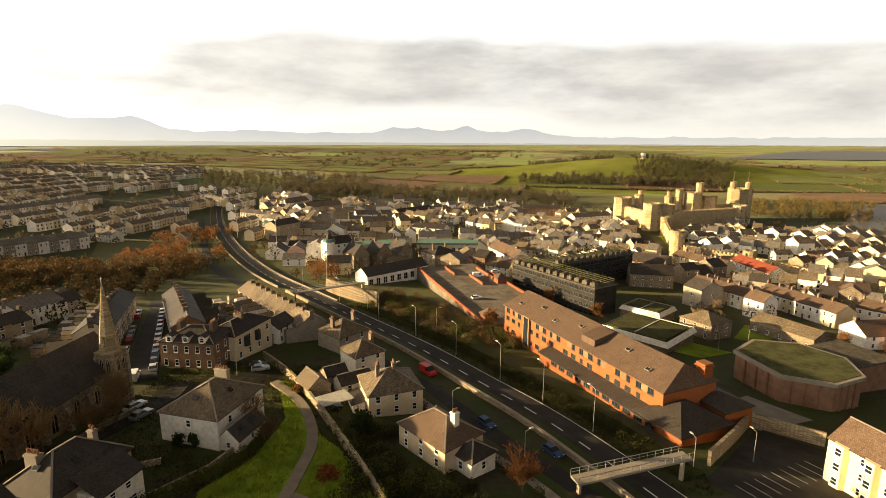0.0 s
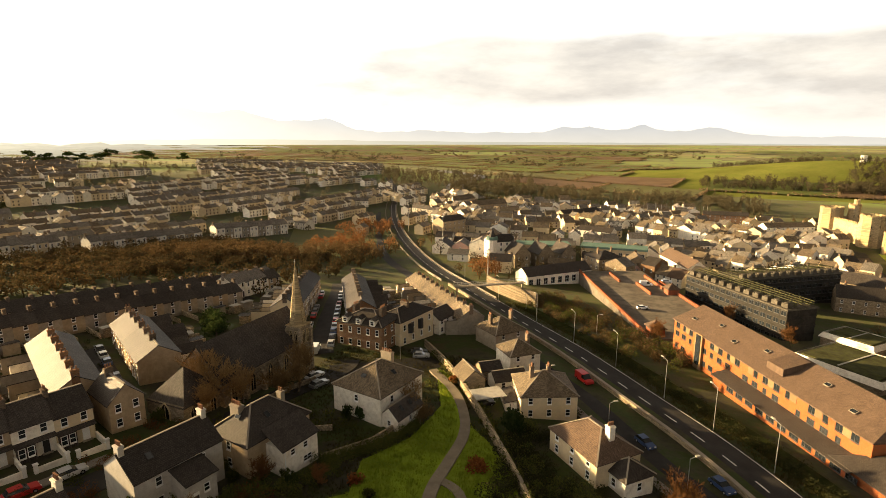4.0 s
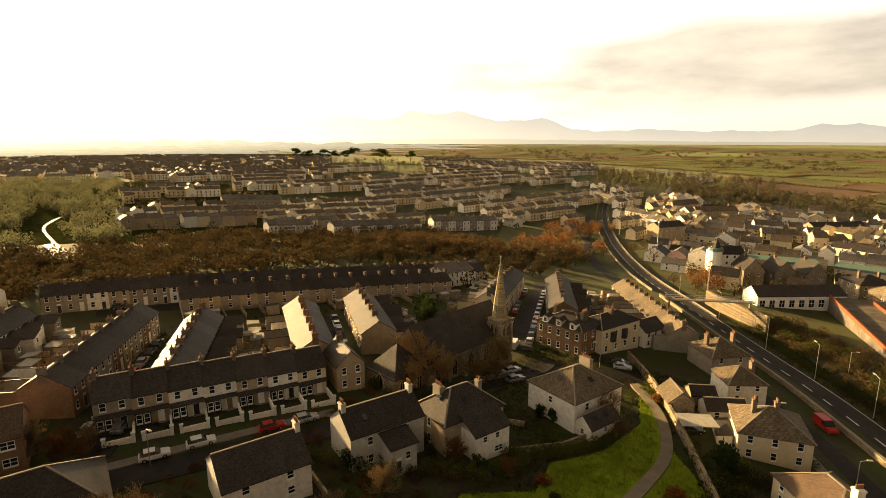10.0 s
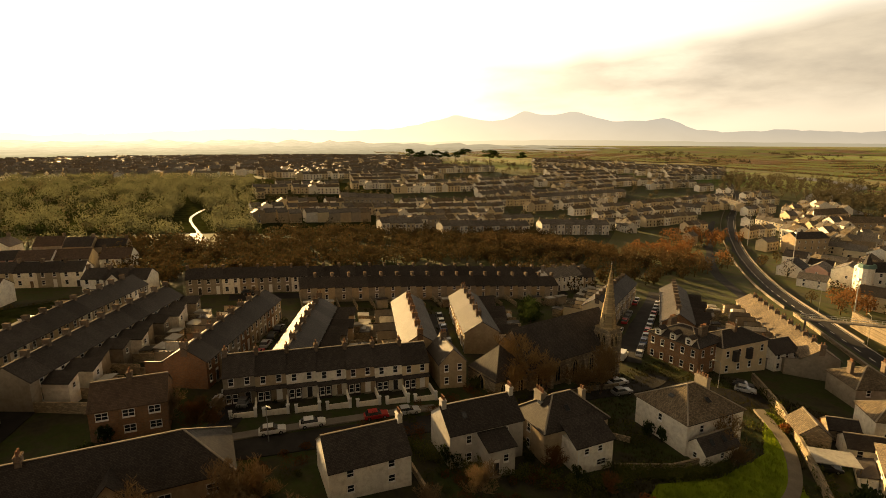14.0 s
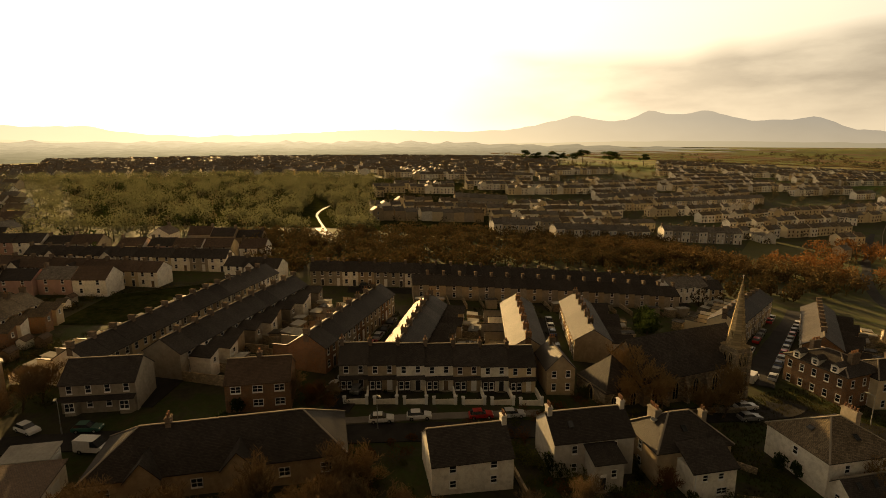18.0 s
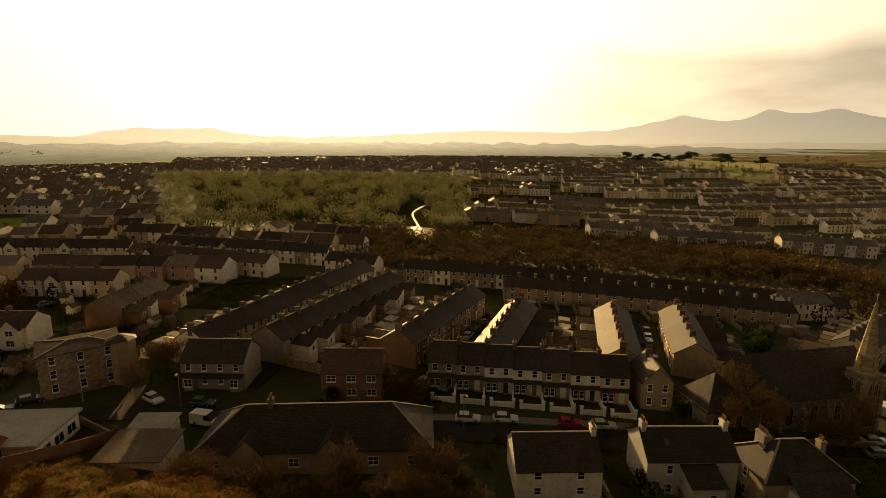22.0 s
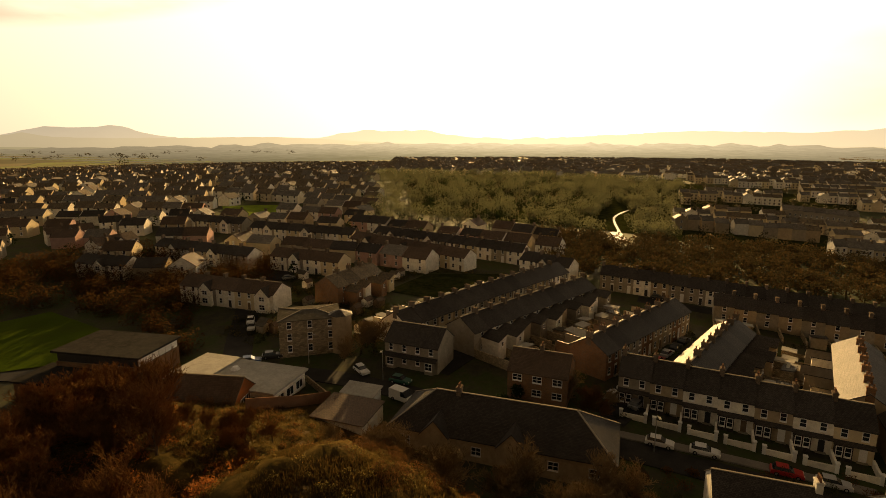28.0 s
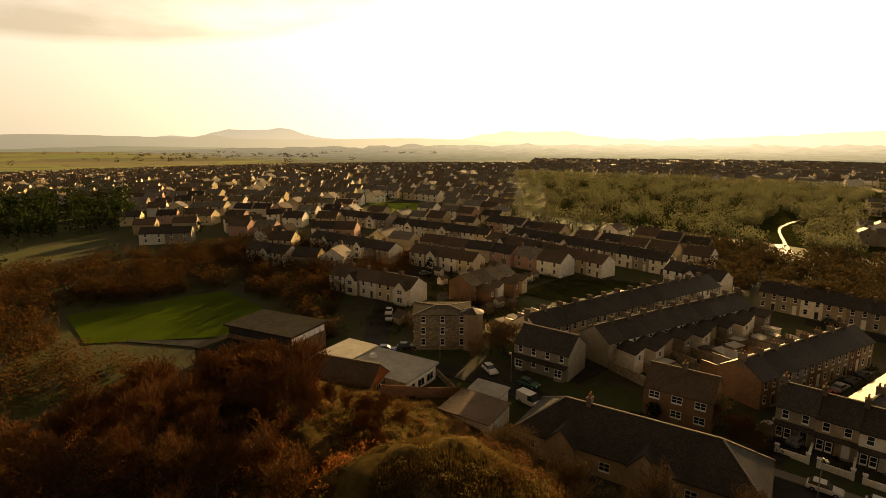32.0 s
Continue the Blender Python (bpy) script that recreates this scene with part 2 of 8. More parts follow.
DARK_PAINT = surface("dark_paint", (0.03, 0.028, 0.028), 0.45, 0.2, 1.0, 8, 0.05, spec=0.4)
TEAL = surface("copper_green", (0.15, 0.235, 0.20), 0.6, 0.15, 0.6, 8, 0.1)
METAL = surface("galvanised_steel", (0.45, 0.45, 0.44), 0.45, 0.1, 1.0, 9, 0.05, metal=0.8, spec=0.5)
TERRACOTTA = surface("terracotta", (0.24, 0.13, 0.08), 0.85, 0.15, 1.0, 9, 0.1)
WOOD = surface("weathered_timber", (0.17, 0.12, 0.08), 0.85, 0.25, 1.0, 9, 0.3)
BRANCH = foliage("twigs_russet", (0.21, 0.10, 0.04), (0.13, 0.066, 0.03), 0.3)
BRANCH_GREY = foliage("twigs_grey_brown", (0.26, 0.185, 0.105), (0.15, 0.105, 0.062), 0.25)
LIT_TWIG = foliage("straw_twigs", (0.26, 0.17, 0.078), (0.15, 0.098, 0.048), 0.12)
STRAW = foliage("straw_scrub", (0.21, 0.15, 0.05), (0.12, 0.095, 0.038), 0.3)
DULL_WOOD = foliage("dull_winter_wood", (0.105, 0.085, 0.045), (0.06, 0.052, 0.03), 0.3, gloss=0.12)
DAMP_WOOD = foliage("damp_green_wood", (0.115, 0.115, 0.062), (0.08, 0.083, 0.045), 0.65, gloss=0.1)
RUSSET_SCRUB = foliage("dark_russet_scrub", (0.13, 0.062, 0.022), (0.075, 0.042, 0.018), 0.35)
VALLEY_TWIG = foliage("brown_valley_twigs", (0.14, 0.088, 0.04), (0.06, 0.054, 0.028), 0.12)
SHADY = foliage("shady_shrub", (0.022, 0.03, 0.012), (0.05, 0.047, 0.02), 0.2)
BARK = surface("bark", (0.10, 0.075, 0.055), 0.9, 0.3, 1.5, 9, 0.5)
LEAF = foliage("evergreen_leaf", (0.024, 0.042, 0.013), (0.055, 0.07, 0.024), 0.25)
IVY = foliage("ivy_leaf", (0.045, 0.062, 0.016), (0.11, 0.105, 0.03), 0.25)
RUST_LEAF = foliage("rust_bush_leaf", (0.30, 0.105, 0.032), (0.15, 0.06, 0.024), 0.4)
GLASS = glass("window_glass")
TYRE = surface("tyre_rubber", (0.02, 0.02, 0.02), 0.8, 0.1, 1, 9, 0)


# ---------------------------------------------------------------- terrain
HILLS = ((-70, 40, 120, 9.8), (-430, -260, 330, 22.0), (-620, 600, 340, 16.4), (-200, 1000, 1500, -32.9), (-1500, 400, 900, 23.9),
         (120, 100, 220, 1.0), (100, 550, 320, -14.5), (-330, 330, 130, -5.5))


def ter(x, y):
    """Height of the land."""
    return 37.8 + sum(a * math.exp(-((x - cx) ** 2 + (y - cy) ** 2) / (2 * s * s)) for cx, cy, s, a in HILLS)


class MB:
    """Collects vertices, faces and material slots of one mesh."""

    def __init__(self):
        self.v, self.f, self.m = [], [], []

    def add(self, verts, faces, mi=0):
        o = len(self.v)
        self.v += [tuple(p) for p in verts]
        for f in faces:
            self.f.append([i + o for i in f])
            self.m.append(mi)
        return self

    def box(self, x0, x1, y0, y1, z0, z1, mi=0):
        return self.add([(x0, y0, z0), (x1, y0, z0), (x1, y1, z0), (x0, y1, z0), (x0, y0, z1), (x1, y0, z1), (x1, y1, z1), (x0, y1, z1)],
                        [(0, 3, 2, 1), (4, 5, 6, 7), (0, 1, 5, 4), (1, 2, 6, 5), (2, 3, 7, 6), (3, 0, 4, 7)], mi)

    def slab(self, ring, dz, mi=0):
        """A polygon (counter-clockwise from above) thickened downwards by dz."""
        n = len(ring)
        v = list(ring) + [(p[0], p[1], p[2] - dz) for p in ring]
        return self.add(v, [tuple(range(n)), tuple(range(2 * n - 1, n - 1, -1))] + [(i, i + n, (i + 1) % n + n, (i + 1) % n) for i in range(n)], mi)

    def tube(self, x, y, z0, z1, r0, r1, n=8, mi=0, turn=0.0):
        v = []
        for z, r in ((z0, r0), (z1, r1)):
            v += [(x + r * math.cos(turn + 2 * math.pi * i / n), y + r * math.sin(turn + 2 * math.pi * i / n), z) for i in range(n)]
        return self.add(v, [(i, (i + 1) % n, (i + 1) % n + n, i + n) for i in range(n)] + [tuple(range(n, 2 * n)), tuple(range(n - 1, -1, -1))], mi)

    def beam(self, a, b, w, h, mi=0):
        """A bar from a to b, w wide and h high."""
        a, b = Vector(a), Vector(b)
        d = (b - a).normalized()
        s = d.cross(Vector((0, 0, 1)))
        s = (s.normalized() if s.length > 1e-4 else Vector((1, 0, 0))) * (w / 2)
        u = s.cross(d).normalized() * (h / 2)
        v = [p + i * s + j * u for p in (a, b) for i, j in ((-1, -1), (1, -1), (1, 1), (-1, 1))]
        return self.add(v, [(0, 1, 2, 3), (7, 6, 5, 4), (0, 4, 5, 1), (1, 5, 6, 2), (2, 6, 7, 3), (3, 7, 4, 0)], mi)

    def move(self, m):
        self.v = [tuple(m @ Vector(p)) for p in self.v]
        return self

    def join(self, other, m=None, mi=None):
        o = len(self.v)
        self.v += [tuple(m @ Vector(p)) for p in other.v] if m else other.v
        self.f += [[i + o for i in f] for f in other.f]
        self.m += other.m if mi is None else [mi] * len(other.f)
        return self

    def mesh(self, name, mats):
        me = bpy.data.meshes.new(name)
        me.from_pydata(self.v, [], self.f)
        for mt in (mats if isinstance(mats, (list, tuple)) else [mats]):
            me.materials.append(mt)
        me.polygons.foreach_set("material_index", self.m)
        me.update()
        return me


def part(name, mesh, parent=None, m=None, label=""):
    """One mesh object under a thing or a part."""
    ob = new(name, mesh)
    if parent is not None:
        ob.parent = parent
    if m is not None:
        ob.matrix_basis = m
    return tagged(ob, label)


def thing(name, x, y, z, ang, label, category, group="", kind=""):
    ob = new(name)
    ob.empty_display_size = 0.5
    ob.matrix_basis = pose(x, y, z, 0, 0, ang)
    return tagged(ob, label, category, group, kind)


def structure(name, mb, mats, label, category=""):
    return tagged(new(name, mb.mesh(name, mats)), label, category or name.split("_")[0], "", "structure")


# ---------------------------------------------------------------- parts of houses
MESHES = {}


def cached(key, make):
    if key not in MESHES:
        MESHES[key] = make()
    return MESHES[key]


def wall_mesh(L, W, eh, rh, mat, hip, deep=2.5):
    def make():
        b = MB()
        x, y = L / 2, W / 2
        if hip or rh <= eh:
            b.box(-x, x, -y, y, -deep, eh)
        else:
            b.add([(-x, -y, -deep), (x, -y, -deep), (x, y, -deep), (-x, y, -deep), (-x, -y, eh), (x, -y, eh), (x, y, eh), (-x, y, eh), (-x, 0, rh), (x, 0, rh)],
                  [(0, 1, 5, 4), (2, 3, 7, 6), (1, 2, 6, 9, 5), (3, 0, 4, 8, 7), (0, 3, 2, 1), (4, 5, 9, 8), (6, 7, 8, 9)])
        return b.mesh("wall", mat)
    return cached(("wall", L, W, eh, rh, mat.name, hip), make)


def roof_mesh(L, W, eh, rh, mat, hip, over=0.3, side=0.12):
    def make():
        b = MB()
        t = 0.16
        k = (rh - eh) / (W / 2)
        x, y, ze, zr = L / 2 + (over if hip else side), W / 2 + over, eh + 0.06 - k * over, rh + 0.06
        if not hip:
            sec = [(-y, ze), (0, zr), (y, ze), (y, ze - t), (0, zr - t), (-y, ze - t)]
            b.add([(sx * x, p, q) for sx in (-1, 1) for p, q in sec], [(0, 6, 7, 1), (1, 7, 8, 2), (2, 8, 9, 3), (3, 9, 10, 4), (4, 10, 11, 5), (5, 11, 6, 0), (0, 1, 4, 5), (1, 2, 3, 4), (7, 6, 11, 10), (8, 7, 10, 9)])
        else:
            r = max(L / 2 - W / 2, 0.05)
            top = [(-x, -y, ze), (x, -y, ze), (x, y, ze), (-x, y, ze), (-r, 0, zr), (r, 0, zr)]
            b.add(top + [(p[0], p[1], p[2] - t) for p in top], [(0, 1, 5, 4), (2, 3, 4, 5), (1, 2, 5), (3, 0, 4), (0, 6, 7, 1), (1, 7, 8, 2), (2, 8, 9, 3), (3, 9, 6, 0), (7, 6, 10, 11), (9, 8, 11, 10), (8, 7, 11), (6, 9, 10)])
        return b.mesh("roof", mat)
    return cached(("roof", L, W, eh, rh, mat.name, hip, over, side), make)


def ridge_mesh(L, W, eh, rh, hip, over=0.3, side=0.12):
    """Ridge and hip tiles as one branching strip."""
    def make():
        b = MB()
        k = (rh - eh) / (W / 2)
        x, y, ze, zr = L / 2 + (over if hip else side), W / 2 + over, eh + 0.10 - k * over, rh + 0.10
        if not hip:
            b.beam((-x, 0, zr), (x, 0, zr), 0.3, 0.12)
        else:
            r = max(L / 2 - W / 2, 0.05)
            for sx in (-1, 1):
                for sy in (-1, 1):
                    b.beam((sx * x, sy * y, ze), (sx * r, 0, zr), 0.26, 0.1)
            b.beam((-r, 0, zr), (r, 0, zr), 0.28, 0.12)
        return b.mesh("ridge_tiles", CONCRETE)
    return cached(("ridge", L, W, eh, rh, hip, over, side), make)


def chimney_mesh(w, d, h, pots, mat):
    def make():
        b = MB()
        b.box(-w / 2, w / 2, -d / 2, d / 2, -1.6, h - 0.3)
        b.box(-w / 2 - 0.08, w / 2 + 0.08, -d / 2 - 0.08, d / 2 + 0.08, h - 0.3, h - 0.08)
        b.box(-w / 2 + 0.02, w / 2 - 0.02, -d / 2 + 0.02, d / 2 - 0.02, h - 0.08, h)
        return b.mesh("chimney", mat)
    return cached(("chimney", w, d, h, mat.name), make)


def pot_mesh():
    def make():
        b = MB()
        b.tube(0, 0, 0, 0.55, 0.14, 0.11, 8).tube(0, 0, 0.55, 0.62, 0.14, 0.14, 8)
        return b.mesh("chimney_pot", TERRACOTTA)
    return cached("pot", make)


def window_mesh(w, h, frame_mat, sash=True):
    """Frame, bars, sill and panes as one stepped surface."""
    def make():
        f = 0.09
        xs = [-w / 2, -w / 2 + f]
        cols = int(w / 0.75) if w > 1.3 else 1
        for i in range(1, cols):
            c = -w / 2 + i * w / cols
            xs += [c - 0.04, c + 0.04]
        xs += [w / 2 - f, w / 2]
        zs = [-0.15, 0.0, f] + ([h / 2 - 0.035, h / 2 + 0.035] if sash else []) + [h - f, h]
        depth = (-0.05, -0.012, -0.15)
        nx, nz = len(xs) - 1, len(zs) - 1

        def level(i, j):
            if not (0 <= i < nx and 0 <= j < nz):
                return 3
            if j == 0:
                return 2
            return 1 if i % 2 == 1 and j % 2 == 0 and j < nz - 1 else 0
        v, f_, m_, idx = [], [], [], {}

        def at(i, j, lv):
            if (i, j, lv) not in idx:
                idx[(i, j, lv)] = len(v)
                v.append((xs[i], (*depth, 0.02)[lv], zs[j]))
            return idx[(i, j, lv)]
        for i in range(nx):
            for j in range(nz):
                lv = level(i, j)
                f_.append((at(i, j, lv), at(i + 1, j, lv), at(i + 1, j + 1, lv), at(i, j + 1, lv)))
                m_.append(1 if lv == 1 else 0)
        for i in range(nx + 1):
            for j in range(nz + 1):
                if j < nz and level(i - 1, j) != level(i, j):
                    a, b = level(i - 1, j), level(i, j)
                    f_.append((at(i, j, a), at(i, j, b), at(i, j + 1, b), at(i, j + 1, a)))
                    m_.append(0)
                if i < nx and level(i, j - 1) != level(i, j):
                    a, b = level(i, j - 1), level(i, j)
                    f_.append((at(i, j, a), at(i + 1, j, a), at(i + 1, j, b), at(i, j, b)))
                    m_.append(0)
        b = MB()
        b.v, b.f, b.m = v, f_, m_
        return b.mesh("window", [frame_mat, GLASS])
    return cached(("win", round(w, 2), round(h, 2), frame_mat.name, sash), make)


def door_mesh(mat):
    def make():
        b = MB()
        b.box(-0.5, 0.5, -0.06, 0.02, 0, 2.45, 1).box(-0.42, 0.42, -0.09, 0.0, 0.05, 2.0).box(-0.3, 0.3, -0.105, 0.0, 0.25, 0.8).box(-0.3, 0.3, -0.105, 0.0, 1.0, 1.85)
        b.box(-0.7, 0.7, -0.35, 0.0, -0.2, 0.03, 2)
        return b.mesh("door", [mat, WHITE_PAINT, CONCRETE])
    return cached(("door", mat.name), make)


def put_window(parent, x, y, z, face, w=0.95, h=1.45, frame_mat=None, sash=True):
    return part("window", window_mesh(w, h, frame_mat or WHITE_PAINT, sash), parent, pose(x, y, z, 0, 0, face))


def put_chimney(parent, x, y, z, w=0.7, d=1.2, h=1.1, pots=3, mat=None):
    c = part("chimney", chimney_mesh(w, d, h, pots, mat or CHIMNEY_BRICK), parent, pose(x, y, z))
    for i in range(pots):
        part("chimney_pot", pot_mesh(), c, pose(0, (i + 0.5) * d / pots - d / 2, h - 0.02))
    return c


def house(x, y, ang, L, W, eh=5.4, rh=8.0, wall=None, roof=None, hip=False, front=2, back=2, storeys=2, chim=(), pots=2, door=None, name="house",
          label="rendered two-storey house with a slate roof", category="house", group="", z=None, ends=0, win=(0.95, 1.4), chim_mat=None):
    """A house with its long side along ang, its front towards local -y."""
    wall, roof = wall or GREY, roof or SLATE
    if z is None:
        z = ter(x, y)
    h = thing(name, x, y, z, ang, label, category, group)
    part("wall", wall_mesh(L, W, eh, rh, wall, hip), h)
    part("roof", roof_mesh(L, W, eh, rh, roof, hip), h)
    if math.hypot(x, y) < 150:
        part("ridge_tiles", ridge_mesh(L, W, eh, rh, hip), h)
    for cx in chim:
        put_chimney(h, cx, 0, rh, pots=pots, mat=chim_mat)
    step = (eh - 0.2) / storeys
    for s in range(storeys):
        zz = s * step + 0.95
        for side, count, yy, face in ((0, front, -W / 2, 0), (1, back, W / 2, 180)):
            for i in range(count):
                xx = (i + 0.5) * L / count - L / 2
                if door is not None and side == 0 and s == 0 and i == count - 1:
                    part("door", door_mesh(door), h, pose(xx, yy, 0.05, 0, 0, face))
                else:
                    put_window(h, xx, yy, zz, face, *win)
        for i in range(ends):
            yy = (i + 0.5) * W / ends - W / 2
            put_window(h, L / 2, yy, zz, 90, *win)
            put_window(h, -L / 2, yy, zz, -90, *win)
    return h


def terrace(p, q, W=8.0, eh=5.3, rh=7.8, unit=5.0, walls=(), roof=None, flip=False, rear=True, label="", group="", front=2, back=1, pots=2, chim_mat=None):
    """A row of houses whose ridge runs from p to q; fronts on the right-hand side of that line unless flipped."""
    (x0, y0), (x1, y1) = p, q
    d = math.hypot(x1 - x0, y1 - y0)
    n = max(1, round(d / unit))
    ang = math.degrees(math.atan2(y1 - y0, x1 - x0)) + (180 if flip else 0)
    L = round(d / n, 2)
    made = []
    for i in range(n):
        k = (i + 0.5) / n
        x, y = x0 + (x1 - x0) * k, y0 + (y1 - y0) * k
        wall = walls[i % len(walls)] if walls else GREY
        h = house(x, y, ang, L, W, eh, rh, wall, roof, front=front, back=back, chim=(-L / 2 + 0.3,), pots=pots, name="terraced_house",
                  label=label or "terraced house with a slate roof and brick chimney", group=group, door=(DARK_PAINT, WHITE_PAINT, DARK_PAINT, WOOD, WHITE_PAINT)[i % 5], chim_mat=chim_mat)
        if rear:
            deep = (4.6, 3.6, 5.4)[i % 3]
            part("rear_wing", cached(("rearwing", deep, wall.name, i % 4), lambda: MB().add([(-1.3, 0, -2.5), (1.3, 0, -2.5), (1.3, deep, -2.5), (-1.3, deep, -2.5), (-1.3, 0, 4.9), (1.3, 0, 3.9), (1.3, deep, 3.9), (-1.3, deep, 4.9)], [(0, 1, 5, 4), (1, 2, 6, 5), (2, 3, 7, 6), (3, 0, 4, 7), (4, 5, 6, 7)]).mesh("rear_wing", WHITE if i % 4 == 1 else wall)), h, pose(-L / 2 + 1.4, W / 2 - 0.05, 0))
            part("wing_roof", cached(("wingroof", deep, (roof or SLATE).name), lambda: MB().slab([(-1.45, 0, 5.1), (1.5, 0, 3.95), (1.5, deep + 0.25, 3.95), (-1.45, deep + 0.25, 5.1)], 0.14).mesh("wing_roof", roof or SLATE)), h, pose(-L / 2 + 1.4, W / 2 - 0.05, 0))
            if deep > 4:
                put_window(h, -L / 2 + 1.4, W / 2 + deep - 0.05, 2.6, 180, 0.8, 1.0)
        made.append(h)
    return made


# ---------------------------------------------------------------- ground
def ground_sheet():
    b = MB()
    rings = [0.0, 12, 24, 36, 48, 60, 72, 84, 96, 108, 120, 135, 150, 168, 188, 210, 235, 262, 292, 325, 365, 410, 460, 520, 590, 670, 760, 870, 1000, 1150, 1350, 1600, 1900, 2300, 2900, 3700, 4800]
    seg = 144
    v = [(0, 0, ter(0, 0))]
    f = []
    for r in rings[1:]:
        for i in range(seg):
            a = 2 * math.pi * i / seg
            x, y = r * math.cos(a), r * math.sin(a)
            v.append((x, y, ter(x, y)))
    for i in range(seg):
        f.append((0, 1 + i, 1 + (i + 1) % seg))
    for k in range(len(rings) - 2):
        o = 1 + k * seg
        for i in range(seg):
            j = (i + 1) % seg
            f.append((o + i, o + seg + i, o + seg + j, o + j))
    b.add(v, f)
    return b


def ground_material():
    m = bpy.data.materials.new("land")
    m.use_nodes = True
    n = Nodes(m.node_tree)
    pos = n.add("ShaderNodeNewGeometry").outputs["Position"]
    length = n.add("ShaderNodeVectorMath")
    length.operation = "LENGTH"
    n.link(pos, length.inputs[0])
    vor = n.add("ShaderNodeTexVoronoi", Scale=0.006)
    n.link(pos, vor.inputs["Vector"])
    s = n.add("ShaderNodeSeparateColor")
    n.link(vor.outputs["Color"], s.inputs[0])
    field = n.ramp(s.outputs[0], [(0.0, (0.075, 0.13, 0.025)), (0.35, (0.10, 0.15, 0.03)), (0.6, (0.14, 0.13, 0.05)), (0.8, (0.11, 0.085, 0.05)), (1.0, (0.06, 0.10, 0.025))])
    edge = n.add("ShaderNodeTexVoronoi", Scale=0.006)
    edge.feature = "DISTANCE_TO_EDGE"
    n.link(pos, edge.inputs["Vector"])
    hedge = n.math("LESS_THAN", edge.outputs["Distance"], 0.02)
    field = n.mix(hedge, field, (0.035, 0.035, 0.02))
    wood = n.math("MULTIPLY", n.math("SUBTRACT", n.noise(pos, 0.0022, 5.0), 0.52), 12.0, clamp=True)
    field = n.mix(wood, field, (0.045, 0.038, 0.024))
    town = n.ramp(n.noise(pos, 0.09, 6.0, 0.7), [(0.36, (0.032, 0.03, 0.024)), (0.46, (0.048, 0.046, 0.026)), (0.55, (0.034, 0.05, 0.014)), (0.66, (0.052, 0.042, 0.022))])
    far = n.math("MULTIPLY", n.math("SUBTRACT", n.math("ADD", length.outputs["Value"], n.math("MULTIPLY", n.noise(pos, 0.004), 300.0)), 950.0), 0.02, clamp=True)
    col = n.mix(far, town, field)
    col = n.mix(1.0, col, n.math("ADD", n.math("MULTIPLY", n.noise(pos, 1.2, 4.0), 0.7), 0.65), "MULTIPLY")
    b = n.add("ShaderNodeBsdfPrincipled", Roughness=0.85)
    b.inputs["Specular IOR Level"].default_value = 0.05
    b.inputs["Sheen Weight"].default_value, b.inputs["Sheen Roughness"].default_value = 0.05, 0.5
    b.inputs["Sheen Tint"].default_value = (0.8, 0.78, 0.42, 1)
    n.link(col, b.inputs["Base Color"])
    o = n.add("ShaderNodeOutputMaterial")
    n.link(b.outputs[0], o.inputs[0])
    return m


LAND = ground_material()
structure("ground", ground_sheet(), LAND, "rolling ground of town plots, grass and fields", "ground")

GRASS = surface("grass", (0.175, 0.245, 0.02), 0.95, 0.4, 0.12, 3.5, 0.8, tint=(0.21, 0.25, 0.028), random_value=0.05, spec=0.0, sheen=0.03)


ROUGH_GRASS = surface("rough_grass", (0.026, 0.032, 0.011), 0.95, 0.45, 0.25, 4.0, 0.8, tint=(0.055, 0.047, 0.02), random_value=0.05, spec=0.0)
SPORT_GRASS = surface("sports_turf", (0.065, 0.10, 0.014), 0.95, 0.25, 0.06, 3.0, 0.4, tint=(0.06, 0.075, 0.016), random_value=0.05, spec=0.0)


def ribbon(name, pts, width, mats, label, lift=0.06, category="road", thick=0.5, side=0.0):
    """A strip of constant width draped along a line of plan points."""
    b = MB()
    line = []
    for (xa, ya), (xb, yb) in zip(pts, pts[1:]):
        n = max(1, int(math.hypot(xb - xa, yb - ya) / 6))
        line += [(xa + (xb - xa) * i / n, ya + (yb - ya) * i / n) for i in range(n)]
    line.append(pts[-1])
    L, R = [], []
    for i, (x, y) in enumerate(line):
        ax, ay = line[max(i - 1, 0)]
        bx, by = line[min(i + 1, len(line) - 1)]
        d = math.hypot(bx - ax, by - ay)
        nx, ny = -(by - ay) / d, (bx - ax) / d
        z = ter(x, y) + lift
        x, y = x + nx * side, y + ny * side
        L.append((x + nx * width / 2, y + ny * width / 2, z))
        R.append((x - nx * width / 2, y - ny * width / 2, z))
    n = len(line)
    v = L + R + [(p[0], p[1], p[2] - thick) for p in L + R]
    f = []
    for i in range(n - 1):
        f += [(i, n + i, n + i + 1, i + 1), (i, i + 1, 2 * n + i + 1, 2 * n + i), (n + i + 1, n + i, 3 * n + i, 3 * n + i + 1)]
    b.add(v, f)
    return structure(name, b, mats, label, category)


def smooth(pts, n=6):
    """A Catmull-Rom line through plan points."""
    out = []
    P = [pts[0]] + list(pts) + [pts[-1]]
    for a, b, c, d in zip(P, P[1:], P[2:], P[3:]):
        for i in range(n):
            t = i / n
            out.append(tuple(0.5 * (2 * b[k] + (c[k] - a[k]) * t + (2 * a[k] - 5 * b[k] + 4 * c[k] - d[k]) * t * t + (3 * b[k] - a[k] - 3 * c[k] + d[k]) * t ** 3) for k in (0, 1)))
    out.append(pts[-1])
    return out


rng = random.Random(7)


